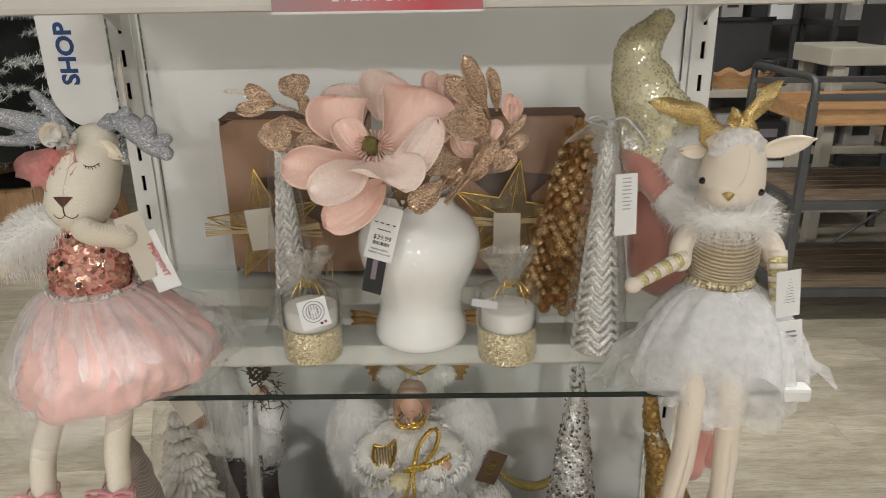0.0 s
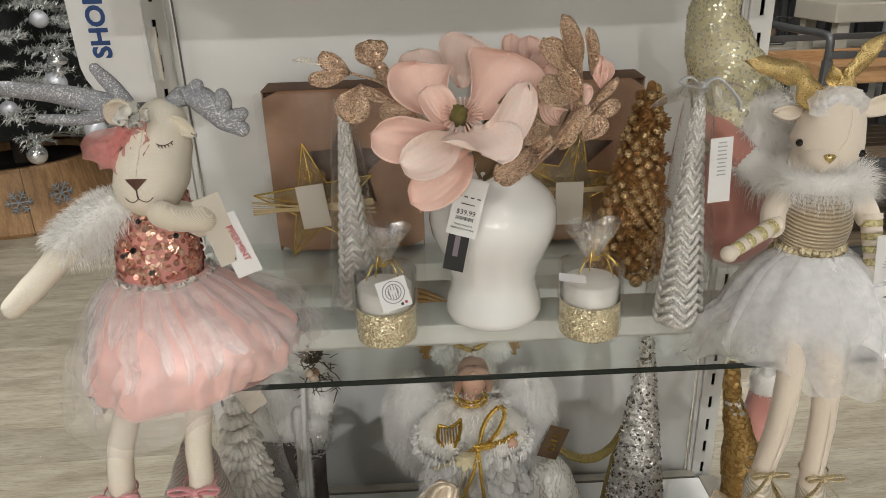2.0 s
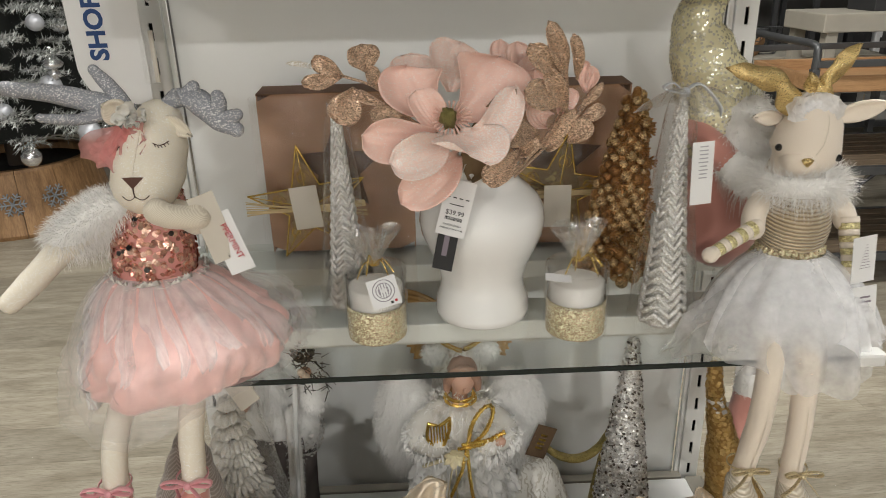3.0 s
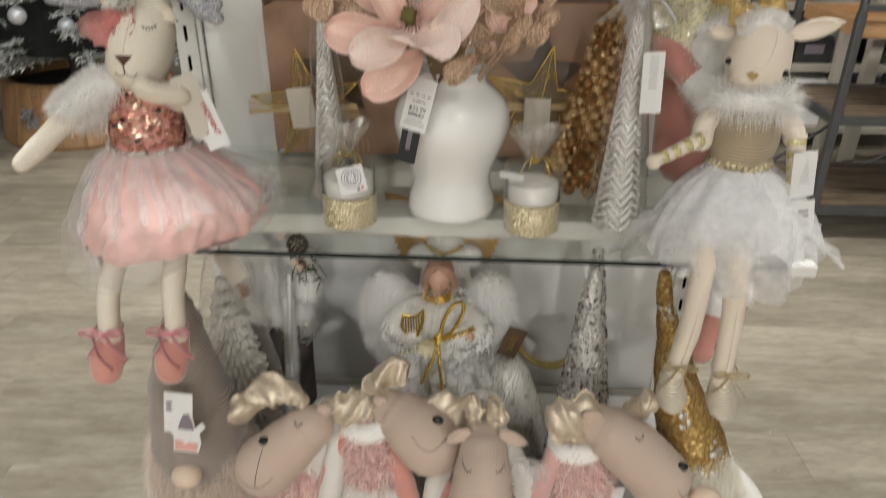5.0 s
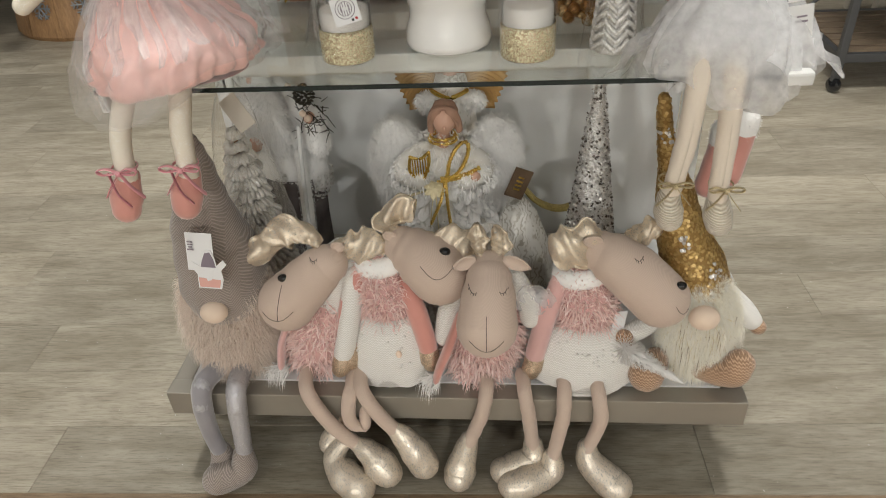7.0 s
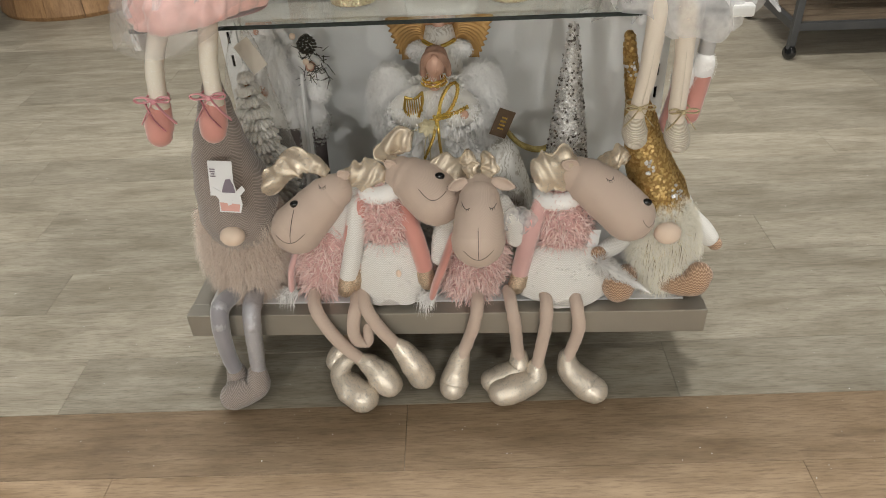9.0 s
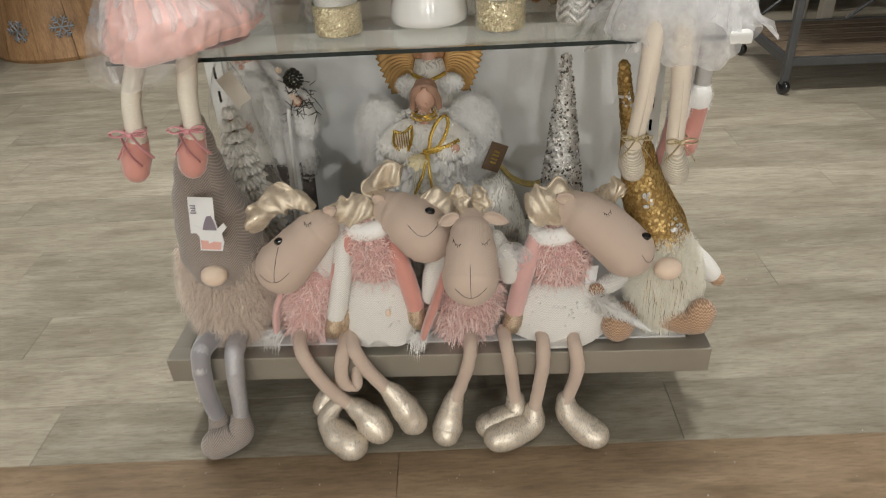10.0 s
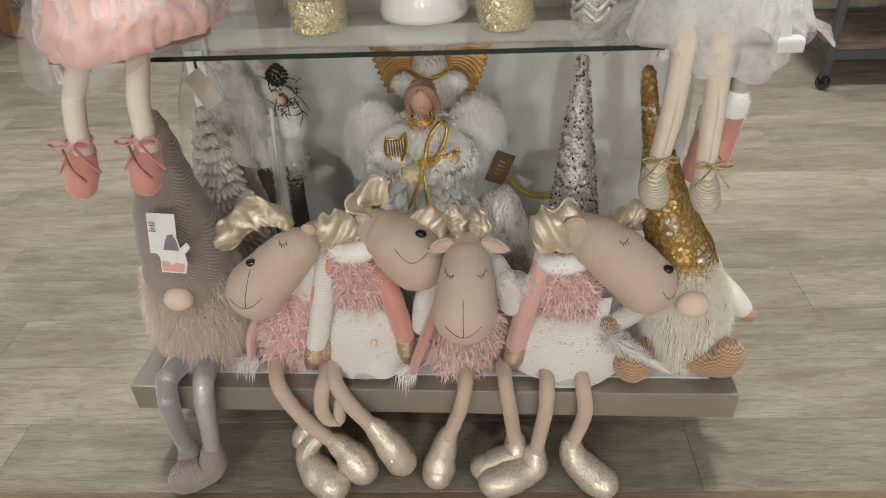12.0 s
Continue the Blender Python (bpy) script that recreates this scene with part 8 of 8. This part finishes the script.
# ---- beyond the stand ----
# flocked tree in a sawn timber stand
st = thing("tree_stand", (-2.12, 3.45, 0), "round sawn timber tree stand with metal snowflakes", "tree stand")
CX, CY = -2.12, 3.45
for i in range(14):
    a = TAU * i / 14
    s = Shape()
    rings = []
    for z, r in ((0.0, 0.40), (0.02, 0.41), (0.30, 0.365), (0.315, 0.355)):
        ring = []
        for k in range(5):
            w = a + (k / 4 - 0.5) * TAU / 14 * 0.985
            ring.append(Vector((CX + r * math.cos(w), CY + r * math.sin(w), z)))
        for k in range(4, -1, -1):
            w = a + (k / 4 - 0.5) * TAU / 14 * 0.985
            ring.append(Vector((CX + (r - 0.03) * math.cos(w), CY + (r - 0.03) * math.sin(w), z)))
        rings.append(ring)
    s.rings(rings)
    part("stave", s, STUMPWOOD, st, "", False)
# near-black filling paints the shade in the hollow of the staves
part("inside", Shape().lathe([(0.0, 0.27), (0.33, 0.27), (0.335, 0.0)], (CX, CY, 0), 24), RECESSSHADE, st)
for a0, z0 in ((-1.20, 0.17), (-0.75, 0.18), (-1.75, 0.16)):
    s = Shape()
    c = Vector((CX + 0.40 * math.cos(a0), CY + 0.40 * math.sin(a0), z0))
    t1 = Vector((-math.sin(a0), math.cos(a0), 0))
    up = Vector((0, 0, 1))
    for k in range(6):
        w = TAU * k / 6
        d = t1 * math.cos(w) + up * math.sin(w)
        s.tube([c, c + d * 0.055], 0.004, 5, 1)
        for q in (0.025, 0.04):
            for sg in (-1, 1):
                d2 = t1 * math.cos(w + sg) + up * math.sin(w + sg)
                s.tube([c + d * q, c + d * q + d2 * 0.018], 0.0035, 5, 1)
    part("snowflake", s, plain("galvanised_tin", (0.30, 0.33, 0.36), 0.4, 0.7), st, "grey metal snowflake")

tr = thing("christmas_tree", (CX, CY, 0.27), "dark flocked christmas tree hung with silver baubles", "tree")
part("trunk", Shape().tube([(CX, CY, 0.20), (CX, CY, 2.3)], [0.04, 0.012], 10, 4), plain("bark", (0.05, 0.035, 0.025), 0.9), tr)
boughs, need, tips = Shape(), Shape(), []
for k in range(330):
    v = (k + 0.5) / 330
    z = 0.42 + 1.85 * v
    L = 0.80 * (1 - v * 0.9) * rnd.uniform(0.72, 1.05)
    a = k * 2.39996 + rnd.uniform(-0.2, 0.2)
    d = Vector((math.cos(a), math.sin(a), -0.10))
    p0 = Vector((CX, CY, z))
    p1 = p0 + d * L + Vector((0, 0, 0.10 * L))
    boughs.tube([p0, (p0 + p1) / 2 - Vector((0, 0, 0.02)), p1], [0.005, 0.003, 0.002], 5, 2)
    if d.y > 0.35 or z > 1.75:
        continue
    tips.append((p1, d))
    for j in range(7):
        q = p0 + (p1 - p0) * (0.30 + 0.7 * j / 6)
        for sg in (-1, 0, 1):
            e = (d + Vector((-d.y, d.x, 0)) * sg * 0.9 + Vector((0, 0, rnd.uniform(-0.15, 0.3)))).normalized()
            ln = rnd.uniform(0.07, 0.12)
            for n in range(34):
                o = q + e * ln * n / 34
                w = (e + Vector((rnd.uniform(-1, 1), rnd.uniform(-1, 1), rnd.uniform(-1, 1))) * 1.0).normalized()
                sd = w.cross(Vector((0.3, 0.5, 0.8))).normalized() * 0.0034
                tp = o + w * rnd.uniform(0.02, 0.036)
                need.add([o - sd, o + sd, tp], [(0, 1, 2)])
# cone added inside the boughs, its near-black colour standing for their shade
part("foliage_shade_core", Shape().lathe([(0.12, 0.40), (0.50, 0.48), (0.34, 1.0), (0.05, 2.2)], (CX, CY, 0), 20, True, 0.08, 7), plain("foliage_shade", (0.012, 0.015, 0.012), 0.95, vary=0.5, grain=80, relief=1.0, dist=0.02), tr, "near-black core painted as the shade between the boughs")
part("boughs", boughs, plain("bough_wire", (0.03, 0.035, 0.025), 0.9), tr, "", kind="stuff")
part("needles", need, FLOCK, tr, "dark green needles tipped with white flock", False, "stuff")


def bauble(p, r, kind):
    th = thing("bauble", p, ("shiny", "matt", "ribbed")[kind] + " silver bauble on the christmas tree", "ornament", "silver baubles")
    s = Shape()
    if kind == 2:
        prof = [(0.001, 1.75), (0.12, 1.4), (0.5, 0.95), (0.95, 0.5), (0.75, 0.15), (0.25, 0.0), (0.55, -0.3), (0.5, -0.6), (0.12, -1.0), (0.03, -1.6), (0.001, -1.75)]
        s.lathe([(q * r, h * r) for q, h in prof], p, 20, True, 0.05, 10)
    else:
        s.ball(p, r, None, 20, 14)
    part("globe", s, BALLMATT if kind == 1 else BALLSILVER, th)
    part("cap", Shape().lathe([(0.0, 0.0), (r * 0.2, 0.0), (r * 0.2, r * 0.2), (0.0, r * 0.24)], Vector(p) + Vector((0, 0, r * (1.72 if kind == 2 else 0.95))), 10), BALLSILVER, th)


near = [(p, d) for p, d in tips if d.y < -0.1 and 0.45 < p.z < 1.45]
rnd.shuffle(near)
for i, (p, d) in enumerate(near[:40]):
    bauble(tuple(p + Vector((0, -0.015, -0.06))), rnd.choice((0.036, 0.042, 0.048)), (0, 1, 0, 2, 1)[i % 5])
bx = thing("white_box", (-2.95, 3.25, 0), "small white carton on the floor by the tree", "box")
part("carton", Shape().slab((-2.95, 3.25, 0.14), (0.3, 0.22, 0.28), 0.006, (0, 0, 12)), CARD, bx, "", False)
part("band", Shape().slab((-2.95, 3.25, 0.288), (0.31, 0.23, 0.012), 0.003, (0, 0, 12)), INK, bx, "", False)


# rolling cart with timber shelves
cart = thing("serving_cart", (1.62, 2.50, 0), "grey steel rolling cart with acacia tray and slatted shelves", "cart")
QX0, QX1, QY0, QY1 = 1.20, 2.06, 2.235, 2.72
for x in (QX0, QX1):
    for y in (QY0, QY1):
        part("post", Shape().slab((x, y, 0.43), (0.026, 0.026, 0.74), 0.003), CARTSTEEL, cart, "", False)
        s = Shape().lathe([(0.0, -0.011), (0.024, -0.011), (0.027, -0.006), (0.027, 0.006), (0.024, 0.011), (0.0, 0.011)], (0, 0, 0), 18)
        e = Euler((0, radians(90), radians(25))).to_matrix()
        s.v = [e @ p + Vector((x, y, 0.0275)) for p in s.v]
        castor = part("castor", s, BLACK, cart, "black rubber castor")
        part("fork", Shape().slab((x, y, 0.052), (0.03, 0.016, 0.022), 0.003), CARTSTEEL, castor, "", False)
    part("push_bar", Shape().tube([(x, QY0, 0.80), (x, QY0, 0.85), (x, QY0 + 0.03, 0.875), (x, (QY0 + QY1) / 2, 0.875), (x, QY1 - 0.03, 0.875), (x, QY1, 0.85), (x, QY1, 0.80)], 0.013, 10, 3), CARTSTEEL, cart)
for y in (QY0, QY1):
    part("handle_bar", Shape().slab(((QX0 + QX1) / 2, y - 0.004, 0.815), (QX1 - QX0, 0.022, 0.022), 0.003), CARTSTEEL, cart, "", False)
for z in (0.125, 0.45):
    for y in (QY0, QY1):
        part("shelf_rail", Shape().slab(((QX0 + QX1) / 2, y, z), (QX1 - QX0 - 0.026, 0.022, 0.03), 0.002), CARTSTEEL, cart, "", False)
    for x in (QX0, QX1):
        part("side_rail", Shape().slab((x, (QY0 + QY1) / 2, z), (0.022, QY1 - QY0 - 0.026, 0.03), 0.002), CARTSTEEL, cart, "", False)
    for i in range(7):
        y = QY0 + 0.045 + i * (QY1 - QY0 - 0.09) / 6
        part("slat", Shape().slab(((QX0 + QX1) / 2, y, z + 0.008), (QX1 - QX0 - 0.03, 0.056, 0.014), 0.002), SLATWOOD, cart, "", False)
for sg in (0, 1):
    part("brace", Shape().tube([(QX0 + 0.02 + 0.4 * sg, QY1, 0.14), (QX0 + 0.4 + 0.4 * sg, QY1, 0.44)], 0.007, 8, 1), CARTSTEEL, cart)
tz = 0.745
tb = part("tray", Shape().slab(((QX0 + QX1) / 2, (QY0 + QY1) / 2, tz - 0.02), (QX1 - QX0 - 0.03, QY1 - QY0 - 0.03, 0.012), 0.002), TRAYWOOD, cart, "acacia tray floor", False)
for y in (QY0 + 0.022, QY1 - 0.022):
    part("tray_side", Shape().slab(((QX0 + QX1) / 2, y, tz + 0.002), (QX1 - QX0 - 0.032, 0.016, 0.05), 0.003), TRAYWOOD, cart, "", False)
for x in (QX0 + 0.024, QX1 - 0.024):
    part("tray_side", Shape().slab((x, (QY0 + QY1) / 2, tz + 0.002), (0.016, QY1 - QY0 - 0.062, 0.05), 0.003), TRAYWOOD, cart, "", False)


# shelving and stock along the back
def rack(x0, x1, y0, y1, levels, label, material, seed, stock=True):
    th = thing("stock_shelving", ((x0 + x1) / 2, (y0 + y1) / 2, 0), label, "shelving", "shop shelving")
    r = random.Random(seed)
    for x in (x0, x1):
        for y in (y0, y1):
            part("post", Shape().slab((x, y, levels[-1] / 2 + 0.1), (0.03, 0.03, levels[-1] + 0.2), 0.002), CARTSTEEL, th, "", False)
    for z in levels:
        part("shelf_board", Shape().slab(((x0 + x1) / 2, (y0 + y1) / 2, z), (x1 - x0 + 0.04, y1 - y0 + 0.04, 0.035), 0.004), material, th, "", False)
    if not stock:
        return th
    for z in levels[:-1]:
        x = x0 + 0.06
        while x < x1 - 0.12:
            w = r.uniform(0.09, 0.2)
            h = r.uniform(0.10, 0.24)
            d = min(0.24, y1 - y0 - 0.04)
            c = r.choice((CARD, CARD, BOXGREY, BOXGREY, BOXDARK, BOXDARK, BOXBEIGE, BOXGREY, BOXBEIGE, BOXDARK, CARD, BOXGREY, BOXRED))
            b = thing("carton", (x + w / 2, y0 + d / 2 + 0.02, z + 0.0175), {CARD.name: "white", BOXGREY.name: "grey", BOXDARK.name: "black", BOXRED.name: "red", BOXBEIGE.name: "beige"}[c.name] + " printed product carton on the shop shelving", "box", "stock cartons")
            part("body", Shape().slab((x + w / 2, y0 + d / 2 + 0.02, z + 0.0175 + h / 2), (w * 0.94, d, h), 0.003), c, b, "", False)
            part("print_panel", Shape().slab((x + w / 2, y0 + 0.019, z + 0.0175 + h * 0.55), (w * 0.5, 0.002, h * 0.35)), r.choice((INK, GREYINK, BEIGECARD)), b, "", False)
            x += w + r.uniform(0.0, 0.05)
    return th


BOXGREY = plain("grey_carton", (0.36, 0.35, 0.33), 0.6)
BOXDARK = plain("black_carton", (0.03, 0.03, 0.032), 0.5)
BOXRED = plain("red_carton", (0.35, 0.05, 0.03), 0.5)
BOXBEIGE = plain("beige_carton", (0.45, 0.36, 0.26), 0.6)
rack(2.25, 3.9, 2.75, 3.15, [0.14, 0.5, 0.86, 1.22], "beige shop shelving filled with boxed stock", BEIGEPAINT, 3)
rack(1.25, 2.15, 3.35, 3.75, [0.10, 0.40, 0.68], "low shop shelving with boxed stock", BEIGEPAINT, 5)
rack(2.3, 4.2, 4.3, 4.7, [0.14, 0.55, 0.95, 1.35, 1.7], "tall dark shop shelving with boxed stock", CARTSTEEL, 8)
rack(0.9, 2.2, 4.6, 5.0, [0.14, 0.55, 0.95, 1.35, 1.7], "tall dark shop shelving with boxed stock", CARTSTEEL, 12)
rack(-4.6, -3.2, 3.6, 4.1, [0.14, 0.55, 0.95, 1.35], "dark shop shelving behind the tree", CARTSTEEL, 15)

tv = thing("framed_panel", (1.40, 3.55, 0.70), "black framed glass panel leaning on the shelving", "picture frame")
part("panel", Shape().slab((1.45, 3.62, 0.865), (0.36, 0.02, 0.30), 0.004), BOXDARK, tv, "", False)
part("rim", Shape().slab((1.45, 3.606, 1.01), (0.38, 0.03, 0.02), 0.003), BLACK, tv, "", False)
bk = thing("wicker_tray", (1.42, 3.45, 0.70), "brown scalloped wicker tray on the shelving", "tray")
s = Shape()


def scallop(u, v):
    a = TAU * u
    r = 0.15 + 0.03 * v
    return Vector((1.42 + r * math.cos(a), 3.46 + 0.085 / 0.15 * r * math.sin(a), 0.70 + 0.07 * v + 0.012 * v * math.sin(a * 9)))


part("rim", s.sheet(scallop, 72, 4, 0.006, True), TRAYWOOD, bk)
part("bottom", Shape().lathe([(0.0, 0.0), (0.085, 0.0), (0.085, 0.006), (0.0, 0.006)], (1.42, 3.46, 0.698), 24), TRAYWOOD, bk)
wb = thing("wire_basket", (1.60, 3.50, 0.70), "black wire basket on the shelving", "basket")
s = Shape()
for z, r in ((0.70, 0.07), (0.76, 0.085), (0.82, 0.09)):
    s.tube([(1.62 + r * math.cos(TAU * i / 6), 3.50 + r * 0.8 * math.sin(TAU * i / 6), z) for i in range(7)], 0.003, 5, 1)
for i in range(6):
    a = TAU * i / 6
    s.tube([(1.62 + 0.07 * math.cos(a), 3.50 + 0.056 * math.sin(a), 0.70), (1.62 + 0.09 * math.cos(a), 3.50 + 0.072 * math.sin(a), 0.82)], 0.003, 5, 1)
part("wire", s, CARTSTEEL, wb)
bl = thing("console_table", (1.95, 3.0, 0), "beige painted console table behind the cart", "table")
part("tabletop", Shape().slab((2.0, 3.05, 0.885), (0.86, 0.34, 0.075), 0.006), BEIGEPAINT, bl, "", False)
for x in (1.62, 2.38):
    for y in (2.92, 3.18):
        part("leg", Shape().slab((x, y, 0.424), (0.05, 0.05, 0.847), 0.004), BEIGEPAINT, bl, "", False)
for i, (x, w, h, m, lab) in enumerate(((1.86, 0.10, 0.16, BOXDARK, "black"), (2.12, 0.3, 0.05, BEIGECARD, "beige"), (2.15, 0.2, 0.10, BOXGREY, "grey"))):
    b = thing("carton", (x, 3.05, 0.9225), lab + " product carton on the console table", "box", "stock cartons")
    z0 = 0.9225 + (0.052 if i == 2 else 0)
    part("body", Shape().slab((x, 3.05, z0 + h / 2), (w, 0.2, h), 0.004), m, b, "", False)
    part("print_panel", Shape().slab((x, 2.948, z0 + h * 0.5), (w * 0.5, 0.003, h * 0.4)), GREYINK, b, "", False)


# ---- floor, board by board ----
floor = thing("floor", (0, 1, 0), "grey-beige oak vinyl plank floor with one brown strip", "floor", kind="structure")
part("subfloor", Shape().slab((0, -1.5, -0.03), (12.2, 15.2, 0.05)), plain("plank_joint", (0.22, 0.19, 0.145), 0.8), floor, "", False)
PW, PL = 0.1545, 1.22


def plank_mesh(name, material, length):
    s = Shape()
    a, b, e = length / 2 - 0.0003, PW / 2 - 0.0002, 0.0005
    v = [(-a, -b, -0.003), (a, -b, -0.003), (a, b, -0.003), (-a, b, -0.003), (-a, -b, -e), (a, -b, -e), (a, b, -e), (-a, b, -e),
         (-a + e, -b + e, 0), (a - e, -b + e, 0), (a - e, b - e, 0), (-a + e, b - e, 0)]
    f = [(0, 1, 5, 4), (1, 2, 6, 5), (2, 3, 7, 6), (3, 0, 4, 7), (4, 5, 9, 8), (5, 6, 10, 9), (6, 7, 11, 10), (7, 4, 8, 11), (8, 9, 10, 11)]
    s.add(v, f)
    return mesh_of(name, s, material, False, Vector((0, 0, 0)))


PM = {True: plank_mesh("plank", BROWNOAK, PL), False: plank_mesh("plank", OAK, PL)}
LAY = Euler((0, 0, radians(1.9))).to_matrix().to_4x4()
count = 0
far, far_brown = Shape(), Shape()
for row in range(-61, 34):
    yy = 0.523 + PW * (row + 0.5)
    off = (row * 0.43) % 1.0 * PL
    for col in range(-5, 5):
        xx = col * PL + off - 0.185
        p = LAY @ Vector((xx, yy, 0))
        near = -6 <= row <= 23 and abs(xx - 0.1 * (row > 5)) < 2.9
        if near and count < 300:
            ob = new("plank", PM[row < 0])
            ob.parent = floor
            ob.matrix_basis = Matrix.Translation(-ORIGIN[floor]) @ LAY @ Matrix.Translation((xx, yy, 0)) @ (Matrix.Rotation(math.pi, 4, "Z") if rnd.random() < 0.5 else Matrix.Identity(4))
            count += 1
        else:
            (far_brown if -6 <= row < 0 else far).slab(p + Vector((0, 0, -0.0015)), (PL - 0.0012, PW - 0.0008, 0.003), 0, (0, 0, 1.9))
part("far_planks", far, OAK, floor, "", False, "stuff")
part("far_brown_planks", far_brown, BROWNOAK, floor, "", False, "stuff")

# loose glitter that has dropped on the floor round the stand
dust = Shape()
for _ in range(420):
    gx, gy = rnd.gauss(-0.04, 0.75), rnd.gauss(0.55, 0.5)
    dust.discs([(Vector((gx, gy, 0.0006)), Vector((0, 0, 1)))], rnd.choice((0.0006, 0.0009, 0.0014)), 0.5, 0.0, 5)
solo("glitter_specks", dust, SEQUINSILVER, (0, 0.5, 0), "scattered silver glitter specks on the floor", "glitter", kind="stuff", smooth=False)
